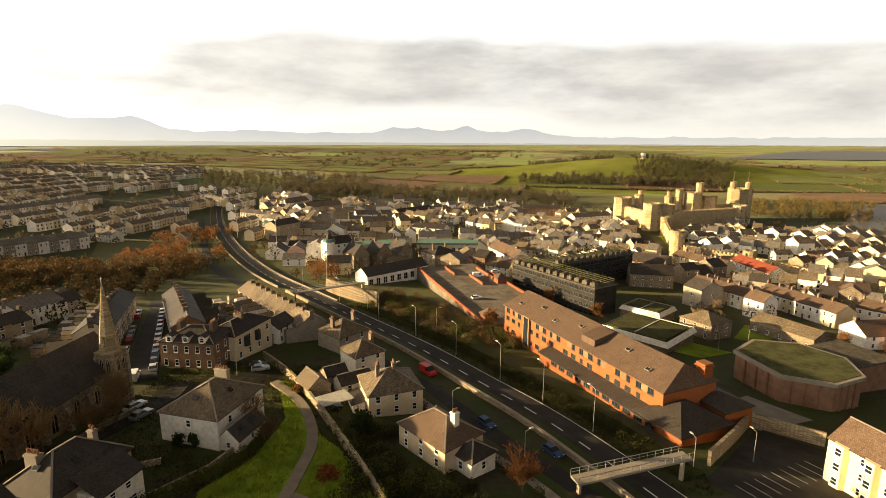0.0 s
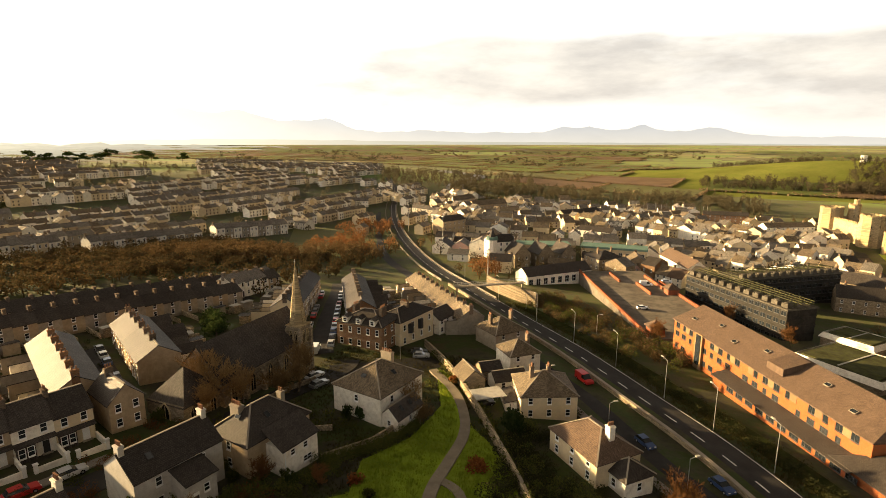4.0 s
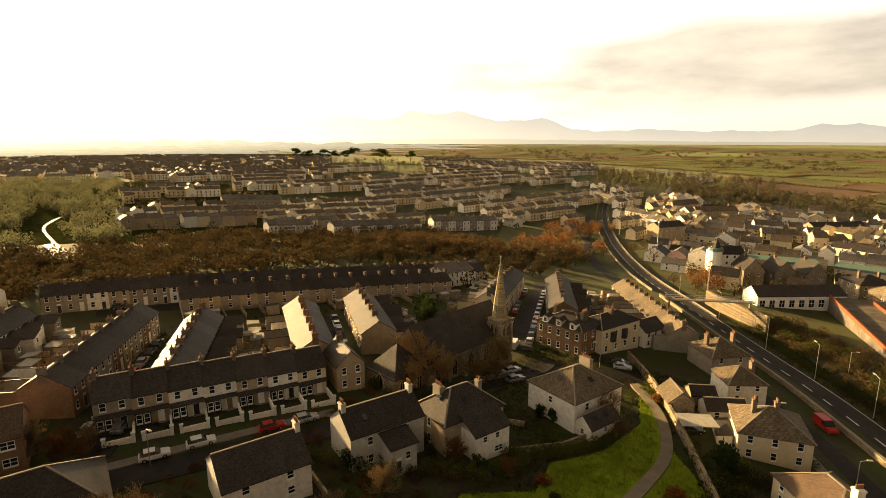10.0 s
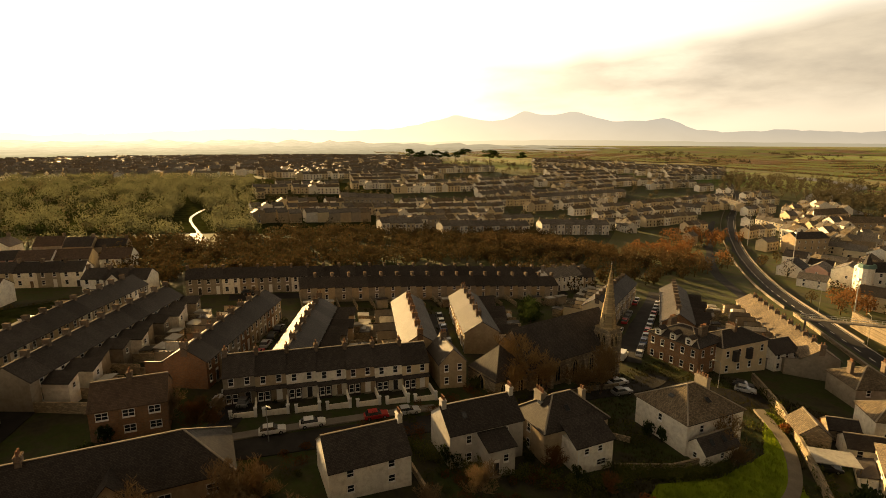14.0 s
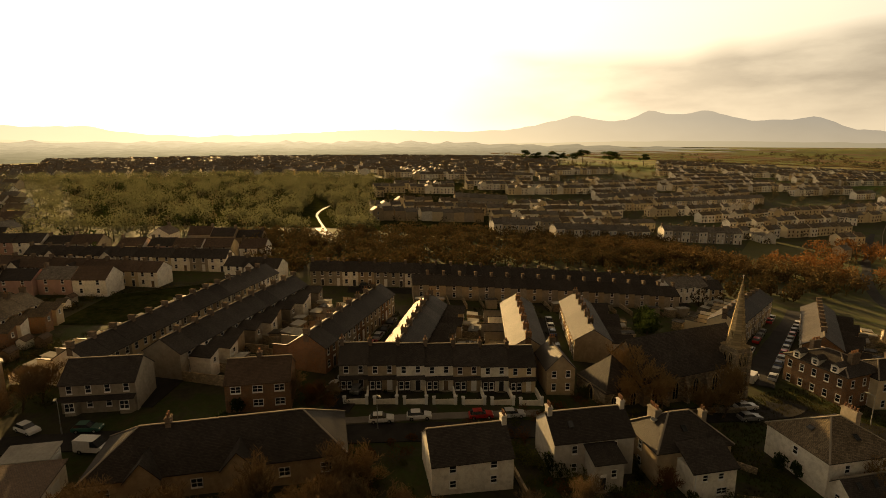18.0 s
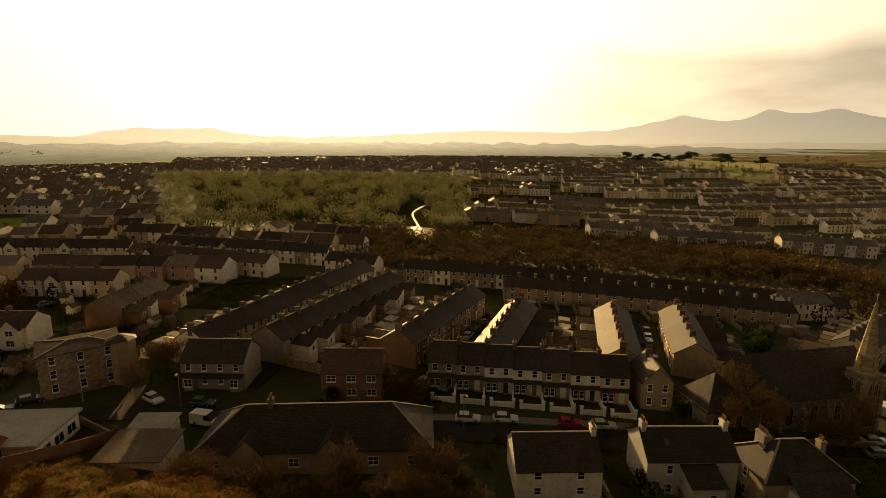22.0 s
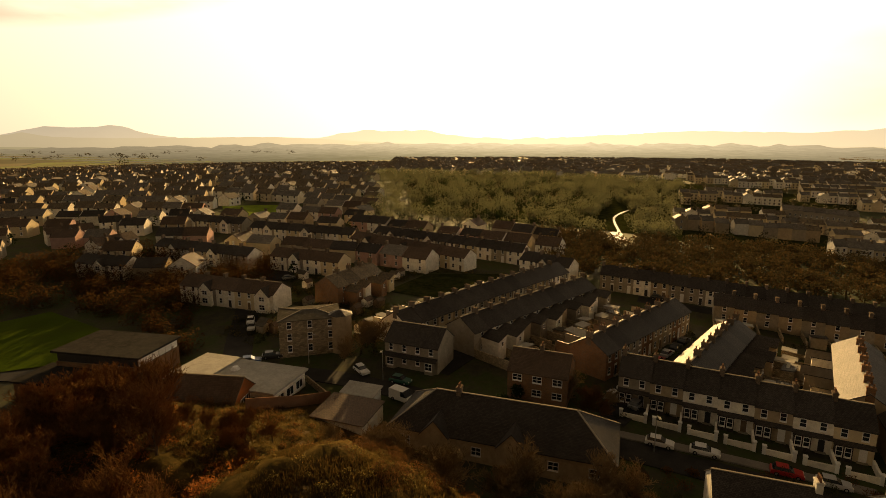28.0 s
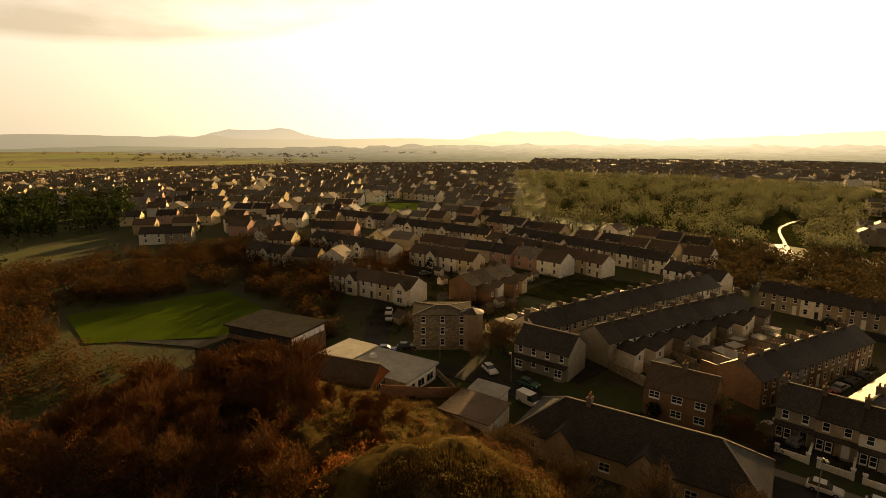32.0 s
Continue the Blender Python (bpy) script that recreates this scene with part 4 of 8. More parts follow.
def conifer(x, y, h, spread):
    """A broad dark pine with flat tiers."""
    R = random.Random(int(x * 7 + y))
    t = thing("pine_tree", x, y, ter(x, y), 0, "tall dark pine with a broad flat crown", "tree", "pines on the ridge")
    part("trunk", MB().tube(0, 0, -1, h * 0.8, 0.5, 0.25, 7).mesh("trunk", BARK), t)
    b = MB()
    for _ in range(9):
        leaf_cloud(b, R, R.uniform(-1, 1) * spread * 0.7, R.uniform(-1, 1) * spread * 0.7, h * R.uniform(0.5, 0.95), spread * 0.5, spread * 0.5, h * 0.13, 170, 0.8)
    part("crown", b.mesh("crown", LEAF), t)
    return t


def thicket(name, spots, mat, label, n=120, leaf=0.28, tall=2.0, wide=2.2):
    """Uncountable scrub as one mesh."""
    b, R = MB(), random.Random(len(spots))
    for x, y in spots:
        s = R.uniform(0.6, 1.3)
        h = tall * s
        leaf_cloud(b, R, x, y, hter(x, y) + h * 0.45, wide * s, wide * s, h * 0.75, n, leaf)
    return tagged(new(name, b.mesh(name, mat)), label, "scrub", "", "stuff")


def scatter(x0, x1, y0, y1, n, seed, keep=None):
    R = random.Random(seed)
    out = []
    while len(out) < n:
        p = (R.uniform(x0, x1), R.uniform(y0, y1))
        if keep is None or keep(*p):
            out.append(p)
    return out


# ---------------------------------------------------------------- terraces of the near quarter
def yards(row, W=8.0):
    """Back-yard walls and sheds behind a terrace."""
    for i, h in enumerate(row):
        wall = cached("yardwall", lambda: MB().box(-0.12, 0.12, 0, 9.0, -1.0, 1.7).mesh("yard_wall", RUBBLE))
        part("yard_wall", wall, h, pose(2.4, W / 2, 0))
        if rng.random() < 0.75:
            m = h.matrix_basis @ pose(rng.uniform(-0.6, 0.9), W / 2 + rng.uniform(6.2, 8.2), 0)
            s = thing("shed", m.translation.x, m.translation.y, ter(m.translation.x, m.translation.y), math.degrees(m.to_euler().z), "small flat-roofed back-yard outbuilding", "shed", "yard sheds")
            k = rng.randrange(3)
            w, d, hh = ((2.4, 2.6, 2.3), (3.2, 2.2, 2.5), (2.0, 3.4, 2.2))[k]
            wm = (RUBBLE, GREY, WHITE)[k]
            part("wall", cached(("shedw", k), lambda: MB().box(-w / 2, w / 2, -d / 2, d / 2, -1, hh).mesh("wall", wm)), s)
            rm = (PALE_FELT, LEAD, PALE_FELT, SLATE)[rng.randrange(4)]
            part("roof", cached(("shedr", k, rm.name), lambda: MB().slab([(-w / 2 - 0.15, -d / 2 - 0.15, hh + 0.1), (w / 2 + 0.15, -d / 2 - 0.15, hh + 0.1), (w / 2 + 0.15, d / 2 + 0.15, hh + 0.35), (-w / 2 - 0.15, d / 2 + 0.15, hh + 0.35)], 0.12).mesh("roof", rm)), s)


front = terrace((-93.9, 24.8), (-80.5, 59.0), walls=(GREY, BEIGE, WHITE, WHITE, BEIGE, WHITE, CREAM), rear=True, group="front terrace", label="bay-fronted terraced house with a dark slate roof")
for i, h in enumerate(front):
    L = 5.25
    part("canopy", cached("canopy", lambda: MB().slab([(-L / 2, -0.95, 2.62), (L / 2, -0.95, 2.62), (L / 2, 0.02, 3.0), (-L / 2, 0.02, 3.0)], 0.1).mesh("canopy", SLATE)), h, pose(0, -4, 0))
    bay = part("bay", cached(("bay", h.children[0].data.materials[0].name), lambda: MB().box(-1.15, 1.15, -0.75, 0, -0.5, 2.6).mesh("bay", h.children[0].data.materials[0])), h, pose(-1.25, -4, 0))
    put_window(bay, -0.55, -0.75, 0.75, 0, 0.9, 1.55)
    put_window(bay, 0.55, -0.75, 0.75, 0, 0.9, 1.55)
    g = thing("garden_wall", *(h.matrix_basis @ Vector((2.6, -4.2, 0))).to_tuple(), math.degrees(h.matrix_basis.to_euler().z), "white-painted front garden wall with square piers", "garden wall", "front garden walls")
    part("side_wall", cached("gw1", lambda: MB().box(-0.12, 0.12, -4.6, 0, -1.2, 0.85).box(-0.16, 0.16, -4.6, 0, 0.85, 0.95).mesh("side_wall", WHITE)), g)
    part("street_wall", cached("gw2", lambda: MB().box(-3.9, -0.2, -4.75, -4.5, -1.2, 0.75).mesh("street_wall", WHITE)), g)
    for px in (0, -3.9):
        part("pier", cached("gpier", lambda: MB().box(-0.25, 0.25, -0.25, 0.25, -1.2, 1.25).box(-0.32, 0.32, -0.32, 0.32, 1.25, 1.38).mesh("pier", WHITE_PAINT)), g, pose(px, -4.62, 0))
end = house(-78.4, 63.2, 158.8, 8.6, 5.4, 5.3, 8.0, wall=BEIGE, front=0, back=0, ends=2, storeys=2, label="gable-fronted end house of the terrace", name="terraced_house")
put_chimney(end, 2.2, 0, 8.0)

rows = [
    terrace((-112.6, 77.2), (-84.5, 61.2), walls=(GREY, BEIGE), flip=True, group="terraces", chim_mat=BRICK),
    terrace((-110.1, 94.8), (-84.5, 78.5), walls=(BRICK, BEIGE), group="terraces"),
    terrace((-131.0, 46.0), (-100.5, 19.8), walls=(BEIGE, BRICK, GREY), flip=True, group="terraces"),
    terrace((-118.0, 54.9), (-91.3, 35.6), walls=(BEIGE, GREY), group="terraces"),
    terrace((-164.0, 21.5), (-110.0, -20.0), walls=(GREY, WHITE, BEIGE, CREAM), flip=True, pots=0, group="terraces"),
    terrace((-147.0, 26.5), (-108.0, -5.6), walls=(GREY, BEIGE, WHITE), pots=0, group="terraces"),
    terrace((-167.5, 36.1), (-118.7, 165.1), walls=(GREY, GREY, WHITE, BEIGE), eh=5.0, rh=7.2, pots=0, back=0, group="terraces"),
    terrace((-143.7, 60.7), (-115.0, 139.0), walls=(GREY, BEIGE), flip=True, eh=4.6, rh=6.8, pots=0, back=1, rear=False, group="terraces"),
    terrace((-70.7, 188.0), (-36.6, 142.5), walls=(GREY, BEIGE), roof=SLATE_OLD, flip=True, group="terraces"),
    terrace((-88.0, 169.5), (-65.8, 131.2), walls=(BRICK, BEIGE), rh=8.8, eh=6.2, pots=0, group="terraces"),
    terrace((-102.0, 162.3), (-84.7, 122.0), walls=(CREAM, GREY), rh=8.8, eh=6.2, flip=True, pots=0, group="terraces"),
]
for r in rows:
    yards(r)

# single houses of the near quarter
h = house(-92.1, 10.1, 72.9, 10.6, 8, 5.2, 8.0, wall=BRICK, roof=SLATE_BROWN, front=3, chim=(0,), win=(1.7, 1.2), label="brown brick semi-detached house with white windows")
h = house(-102.3, -13.6, 71.6, 11.7, 8, 5.2, 8.0, wall=GREY, front=4, chim=(), ends=0, label="grey pebbledashed semi with white bay windows")
for bx in (-4.2, 4.2):
    bay = part("bay", cached("baygrey", lambda: MB().add([(-1.3, 0, -0.5), (-0.8, -0.9, -0.5), (0.8, -0.9, -0.5), (1.3, 0, -0.5), (-1.3, 0, 2.6), (-0.8, -0.9, 2.6), (0.8, -0.9, 2.6), (1.3, 0, 2.6)], [(0, 1, 5, 4), (1, 2, 6, 5), (2, 3, 7, 6), (4, 5, 6, 7)]).mesh("bay", GREY)), h, pose(bx, -4, 0))
    put_window(bay, 0, -0.9, 0.7, 0, 1.5, 1.5)
part("canopy", cached("canopy2", lambda: MB().slab([(-5.85, -1.3, 2.6), (5.85, -1.3, 2.6), (5.85, 0.02, 3.0), (-5.85, 0.02, 3.0)], 0.1).mesh("canopy", SLATE)), h, pose(0, -4, 0))
h = house(-108.0, -38.5, 110, 12.5, 9.5, 7.8, 8.5, wall=STONE, roof=LEAD, hip=True, storeys=3, front=3, back=3, ends=2, label="three-storey grey corner house with a bay tower", win=(1.0, 1.5))
part("bay_tower", MB().tube(0, 0, -2.5, 8.1, 2.5, 2.5, 8, 0, 0.39).mesh("bay_tower", BEIGE), h, pose(6.4, -3.4, 0))
part("tower_roof", MB().tube(0, 0, 8.1, 9.0, 2.8, 0.3, 8, 0, 0.39).mesh("tower_roof", SLATE), h, pose(6.4, -3.4, 0))
terrace((-136.4, -43.5), (-155.1, -35.4), walls=(BRICK, CREAM), roof=SLATE_OLD, rear=True, unit=5.2, group="terraces", label="brown terraced house with sunlit old slates", flip=True)

# long hall with hipped roof and gablets
h = house(-74.9, 2.8, 76.2, 33, 11.5, 3.4, 7.4, wall=BEIGE, hip=True, storeys=1, front=6, back=5, label="long low hall under a hipped dark slate roof", win=(1.5, 1.3), chim=(-7,), pots=3)
for gx in (-9.0, 2.5):
    part("gablet_wall", cached("gablet", lambda: MB().add([(-2, 0, 0), (2, 0, 0), (2, 0, 3.4), (0, 0, 5.6), (-2, 0, 3.4), (-2, 4, 0), (2, 4, 0), (2, 4, 3.4), (0, 4, 5.6), (-2, 4, 3.4)], [(0, 1, 2, 3, 4), (1, 6, 7, 2), (5, 0, 4, 9), (6, 5, 9, 8, 7)]).mesh("gablet_wall", BEIGE)), h, pose(gx, -6.4, 0))
    part("gablet_roof", cached("gabletr", lambda: MB().slab([(-2.3, -0.25, 3.2), (0, -0.25, 5.75), (0, 4.2, 5.75), (-2.3, 4.2, 3.2)][::-1], 0.14).slab([(2.3, -0.25, 3.2), (2.3, 4.2, 3.2), (0, 4.2, 5.75), (0, -0.25, 5.75)][::1], 0.14).mesh("gablet_roof", SLATE)), h, pose(gx, -6.4, 0))
h = house(-60.2, 33.4, 75, 11.4, 8.5, 4.6, 7.5, wall=WHITE, front=2, back=1, storeys=2, chim=(5.4,), pots=4, chim_mat=WHITE, label="white house with slate roof and tall end chimney", win=(1.0, 1.1))
h = house(-56.4, 51.5, 74, 12.3, 7.6, 5.8, 8.5, wall=PALE_GREY, front=2, back=2, chim=(-5.7, 5.7), pots=4, chim_mat=PALE_GREY, label="grey rendered house with two end chimneys", win=(0.9, 1.3))
out_w = part("outshot", cached("outw", lambda: MB().box(-2.1, 2.1, -3.6, 0, -2.5, 4.2).mesh("outshot", PALE_GREY)), h, pose(0.6, -3.8, 0))
part("outshot_roof", cached("outr", lambda: MB().slab([(-2.4, -3.9, 4.15), (2.4, -3.9, 4.15), (2.4, 0.3, 5.3), (-2.4, 0.3, 5.3)], 0.14).mesh("outshot_roof", SLATE)), h, pose(0.6, -3.8, 0))
put_window(out_w, 0.6, -3.6, 1.9, 0, 0.9, 1.2)
part("door", door_mesh(DARK_PAINT), out_w, pose(-1.0, -3.6, 0.05))
part("rooflight", cached("rooflight", lambda: MB().box(-0.4, 0.4, -0.55, 0.55, 0, 0.1).box(-0.32, 0.32, -0.47, 0.47, 0.1, 0.115, 1).mesh("rooflight", [DARK_PAINT, GLASS])), h, pose(-3.0, -1.9, 7.3, 35.5))
h = house(-50.3, 64.3, 75.5, 12.0, 8.6, 5.6, 9.0, wall=BEIGE, hip=True, front=0, back=2, ends=1, label="hip-roofed villa with slate roof and pale ridges", chim=())
put_chimney(h, -3.0, 1.6, 7.9, 1.0, 2.0, 1.3, 5, CONCRETE)
put_chimney(h, 3.6, -0.6, 8.3, 0.8, 1.0, 0.9, 2, CONCRETE)
part("rooflight", MESHES["rooflight"], h, pose(-0.5, -2.2, 7.45, 38))
part("rooflight", MESHES["rooflight"], h, pose(-3.6, 0.6, 7.7, 0, -38))
wing = part("white_wing", cached("wingw", lambda: MB().box(-3.4, 3.4, -2.0, 2.0, -2.5, 4.4).mesh("white_wing", WHITE)), h, pose(0.6, -6.0, 0))
part("wing_roof", cached("wingr", lambda: MB().slab([(-3.7, -2.3, 4.3), (3.7, -2.3, 4.3), (3.7, 2.1, 6.6), (-3.7, 2.1, 6.6)], 0.15).mesh("wing_roof", SLATE)), h, pose(0.6, -6.0, 0))
for wx in (-1.6, 0.9):
    put_window(wing, wx, -2.0, 2.8, 0, 0.9, 1.0)
put_window(wing, 1.2, -2.0, 0.5, 0, 1.7, 1.0)
part("downpipe", cached("downpipe", lambda: MB().box(-0.06, 0.06, -0.12, 0, -1, 4.3).mesh("downpipe", WHITE_PAINT)), wing, pose(-3.1, -2.0, 0))
h = house(-40.6, 87.2, 75, 12.9, 11.3, 6.0, 9.4, wall=WHITE, roof=SLATE_OLD, hip=True, front=2, back=2, ends=1, label="white hip-roofed villa with mossy slates", win=(0.9, 1.3))
put_chimney(h, 3.4, 0.5, 8.6, 0.9, 2.6, 1.4, 5, GREY)
part("rooflight", MESHES["rooflight"], h, pose(-3.8, 0.4, 7.7, 0, -31))
part("rooflight", MESHES["rooflight"], h, pose(0.5, -3.3, 7.7, 31))
h = house(-34.3, 83.3, 75, 7.6, 3.8, 2.6, 4.4, wall=WHITE, storeys=1, front=1, back=0, ends=1, label="low white annexe with slate roof", name="annexe", category="annexe", win=(0.8, 1.0))
for k in (-1.5, 1.2):
    part("rooflight", MESHES["rooflight"], h, pose(k, -1.0, 3.6, 43))
h = house(-58.6, 121.2, -6, 13.2, 10.5, 6.8, 9.2, wall=BRICK, hip=True, storeys=2, front=5, back=3, ends=3, label="brown brick corner block with sash windows", win=(1.0, 1.6))
put_chimney(h, -4, 0, 9.0, 0.9, 2.4, 1.2, 5)
put_chimney(h, 4, 0, 9.0, 0.9, 2.4, 1.2, 5)
for k in (-4, 0, 4):
    d = part("dormer", cached("dormer", lambda: MB().box(-0.8, 0.8, -1.6, 0.6, 0, 1.5).slab([(-1, -1.8, 1.5), (0, -1.8, 2.2), (0, 0.8, 2.2), (-1, 0.8, 1.5)][::-1], 0.1, 1).slab([(1, -1.8, 1.5), (1, 0.8, 1.5), (0, 0.8, 2.2), (0, -1.8, 2.2)], 0.1, 1).mesh("dormer", [WHITE, SLATE])), h, pose(k, -3.8, 6.7))
    put_window(d, 0, -1.6, 0.2, 0, 1.0, 1.1)
h = house(-52.2, 130.0, 74, 15, 8.5, 7.2, 9.3, wall=CREAM, hip=True, storeys=2, front=4, back=2, ends=2, label="cream rendered corner block with dark bay windows", win=(1.0, 1.6))
for k in (-3.2, 1.2):
    part("oriel", cached("oriel", lambda: MB().add([(-0.9, 0, 0), (-0.5, -0.8, 0), (0.5, -0.8, 0), (0.9, 0, 0), (-0.9, 0, 2.6), (-0.5, -0.8, 2.6), (0.5, -0.8, 2.6), (0.9, 0, 2.6)], [(0, 1, 5, 4), (1, 2, 6, 5), (2, 3, 7, 6), (4, 5, 6, 7), (3, 2, 1, 0)]).mesh("oriel", DARK_PAINT)), h, pose(k, -4.25, 3.3))
put_chimney(h, 0, 0, 9.1, 0.9, 2.4, 1.2, 5)
house(-46.5, 142.0, 70, 8, 7, 4.8, 7.0, wall=WHITE, front=3, chim=(-4,), label="white house joined to the corner block")
house(-27.2, 138.5, 48, 10.0, 9.5, 5.0, 8.0, wall=GREY, roof=SLATE_OLD, hip=True, chim=(-3.5, 3.5), pots=4, label="grey house with old hipped slates by the road")
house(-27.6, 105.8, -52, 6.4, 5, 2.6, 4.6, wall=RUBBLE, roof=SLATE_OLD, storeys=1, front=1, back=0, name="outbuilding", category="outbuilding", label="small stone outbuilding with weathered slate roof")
house(-19.6, 122.5, 38, 8.0, 7.6, 4.8, 7.3, wall=WHITE, roof=SLATE_OLD, hip=True, chim=(2.5,), pots=4, label="small white house with hipped slates")
h = house(-10.8, 101.6, 20, 11.0, 10.0, 5.2, 8.2, wall=CREAM, roof=SLATE_OLD, hip=True, chim=(-2.6, 0.8), pots=4, front=3, ends=2, label="cream villa with hipped old slate roof")
part("lean_to", MB().box(-1.2, 1.2, -3.0, 3.0, -2.5, 2.6).mesh("lean_to", WHITE), h, pose(-7.0, 0.5, 0))
part("lean_to_roof", MB().slab([(-1.5, -3.2, 2.6), (1.2, -3.2, 3.2), (1.2, 3.2, 3.2), (-1.5, 3.2, 2.6)], 0.12).mesh("lean_to_roof", SLATE), h, pose(-7.0, 0.5, 0))
h = house(-0.4, 84.2, -48, 12.0, 8.8, 4.6, 7.4, wall=CREAM, roof=SLATE_BROWN, hip=True, front=3, back=3, chim=(), ends=1, label="cream house with weathered brown hipped slates")
put_chimney(h, 3.2, 0.4, 7.0, 1.1, 1.1, 1.6, 4, WHITE)
house(5.0, 79.6, -48, 5.0, 5.6, 3.2, 5.0, wall=WHITE, roof=SLATE, hip=True, storeys=1, front=1, back=1, ends=1, label="low white wing with a slate roof", name="house_wing", category="house")
# carport and yard buildings
c = thing("carport", -21.4, 97.4, ter(-21.4, 97.4), 34, "carport with a pale translucent sheet roof", "carport")
part("roof_sheet", MB().box(-3.2, 3.2, -2.3, 2.3, 2.6, 2.72).mesh("roof_sheet", PALE_FELT), c)
for px in (-3, 3):
    for py in (-2.1, 2.1):
        part("post", cached("cpost", lambda: MB().box(-0.06, 0.06, -0.06, 0.06, -0.4, 2.6).mesh("post", WOOD)), c, pose(px, py, 0))
house(-19.5, 108.5, 34, 7.5, 4.5, 2.8, 4.2, wall=WHITE, roof=SLATE, storeys=1, front=2, back=0, name="outbuilding", category="outbuilding", label="low white outbuilding with slate roof")
house(-24.5, 112.5, 34, 5, 4.0, 2.6, 3.9, wall=RUBBLE, roof=SLATE, storeys=1, front=1, back=0, name="outbuilding", category="outbuilding", label="low stone outbuilding with slate roof")
run_wall("wall_garden", smooth([(-44.5, 125), (-34.5, 112.5), (-23, 94), (-16.8, 83), (-11, 72.5), (-7, 64)]), 2.0, 0.5, RUBBLE, "old stone garden wall grown over with ivy")
for p, q in (((-33, 85), (-36, 74)), ((-36, 74), (-41, 66)), ((-38.5, 92), (-31, 84)), ((-31.5, 110), (-26, 114)), ((-66, 42), (-50, 38)), ((-62, 60), (-58, 69)), ((-52.5, 69.5), (-44, 75))):
    run_wall("garden_boundary", [p, q], 1.0, 0.35, RUBBLE, "low stone garden wall", "garden wall", 0.0, "structure")

# garages and yard below the hill
for (gx, gy, ga, gl, gw, gh, mat) in ((-77.5, -22.0, 75, 9, 7, 2.7, SLATE_BROWN), (-84.5, -21.5, 75, 6, 3.2, 2.4, PALE_FELT)):
    g = thing("garage", gx, gy, ter(gx, gy), ga, "low rendered garage with a shallow felt roof", "garage")
    part("wall", MB().box(-gl / 2, gl / 2, -gw / 2, gw / 2, -1.5, gh).mesh("wall", WHITE), g)
    part("roof", MB().slab([(-gl / 2 - 0.3, -gw / 2 - 0.3, gh + 0.15), (gl / 2 + 0.3, -gw / 2 - 0.3, gh + 0.15), (gl / 2 + 0.3, gw / 2 + 0.3, gh + 0.7), (-gl / 2 - 0.3, gw / 2 + 0.3, gh + 0.7)], 0.15).mesh("roof", mat), g)
    part("garage_door", MB().box(-0.05, 0.05, -1.3, 1.3, 0, 2.1).mesh("garage_door", WHITE_PAINT), g, pose(gl / 2 + 0.03, 0, 0))
run_wall("fence_red", [(-73.4, -37.0), (-84.8, -27.1)], 1.9, 0.12, TERRACOTTA, "red-brown timber fence along the school yard", "fence")
run_wall("fence_yard", [(-84.8, -27.1), (-92.0, -34.0)], 1.2, 0.25, RUBBLE, "low stone wall at the school entrance", "wall")


# ---------------------------------------------------------------- church
def lancet(w, h):
    def make():
        b = MB()
        arc = [(-w / 2, 0), (w / 2, 0), (w / 2, h * 0.7), (w * 0.3, h * 0.88), (0, h), (-w * 0.3, h * 0.88), (-w / 2, h * 0.7)]
        n = len(arc)
        big = [(x * 1.35, (z - h / 2) * 1.12 + h / 2) for x, z in arc]
        v = [(x, -0.14, z) for x, z in big] + [(x, -0.14, z) for x, z in arc] + [(x, 0.06, z) for x, z in big] + [(x, -0.02, z) for x, z in arc]
        for i in range(n):
            j = (i + 1) % n
            b.add([v[i], v[j], v[n + j], v[n + i]], [(0, 1, 2, 3)])
            b.add([v[i], v[j], v[2 * n + j], v[2 * n + i]], [(3, 2, 1, 0)])
            b.add([v[n + i], v[n + j], v[3 * n + j], v[3 * n + i]], [(0, 1, 2, 3)])
        b.add(v[3 * n:], [tuple(range(n))], 1)
        b.box(-0.05, 0.05, -0.1, 0, 0, h * 0.9)
        return b.mesh("lancet_window", [GOLD_STONE, GLASS])
    return cached(("lancet", w, h), make)


ch = thing("church", -70.0, 87.0, ter(-70, 87) - 0.3, 85, "grey stone church with dark slate roofs and a pale broach spire", "church")
part("nave_wall", wall_mesh(25, 11, 6.2, 12.4, STONE, False), ch)
part("nave_roof", roof_mesh(25, 11, 6.2, 12.4, SLATE, False, 0.4, 0.5), ch)
part("chancel_wall", wall_mesh(8.5, 8.6, 4.8, 9.6, STONE, True), ch, pose(-16.2, 0, 0))
part("chancel_roof", roof_mesh(8.6, 8.6, 4.8, 9.6, SLATE, True), ch, pose(-15.9, 0, 0))
for i in range(5):
    x = -10 + i * 5
    part("lancet_window", lancet(1.3, 3.6), ch, pose(x, -5.5, 1.2))
    part("lancet_window", lancet(1.3, 3.6), ch, pose(x, 5.5, 1.2, 0, 0, 180))
    part("buttress", cached("buttress", lambda: MB().add([(-0.35, 0, -2.5), (0.35, 0, -2.5), (0.35, -1.1, -2.5), (-0.35, -1.1, -2.5), (-0.35, 0, 5.2), (0.35, 0, 5.2), (0.35, -0.5, 4.2), (-0.35, -0.5, 4.2), (0.35, -1.1, 2.6), (-0.35, -1.1, 2.6)],
         [(4, 7, 6, 5), (7, 9, 8, 6), (9, 3, 2, 8), (5, 6, 8, 2, 1), (7, 4, 0, 3, 9)]).mesh("buttress", STONE)), ch, pose(x + 2.5, -5.5, 0))
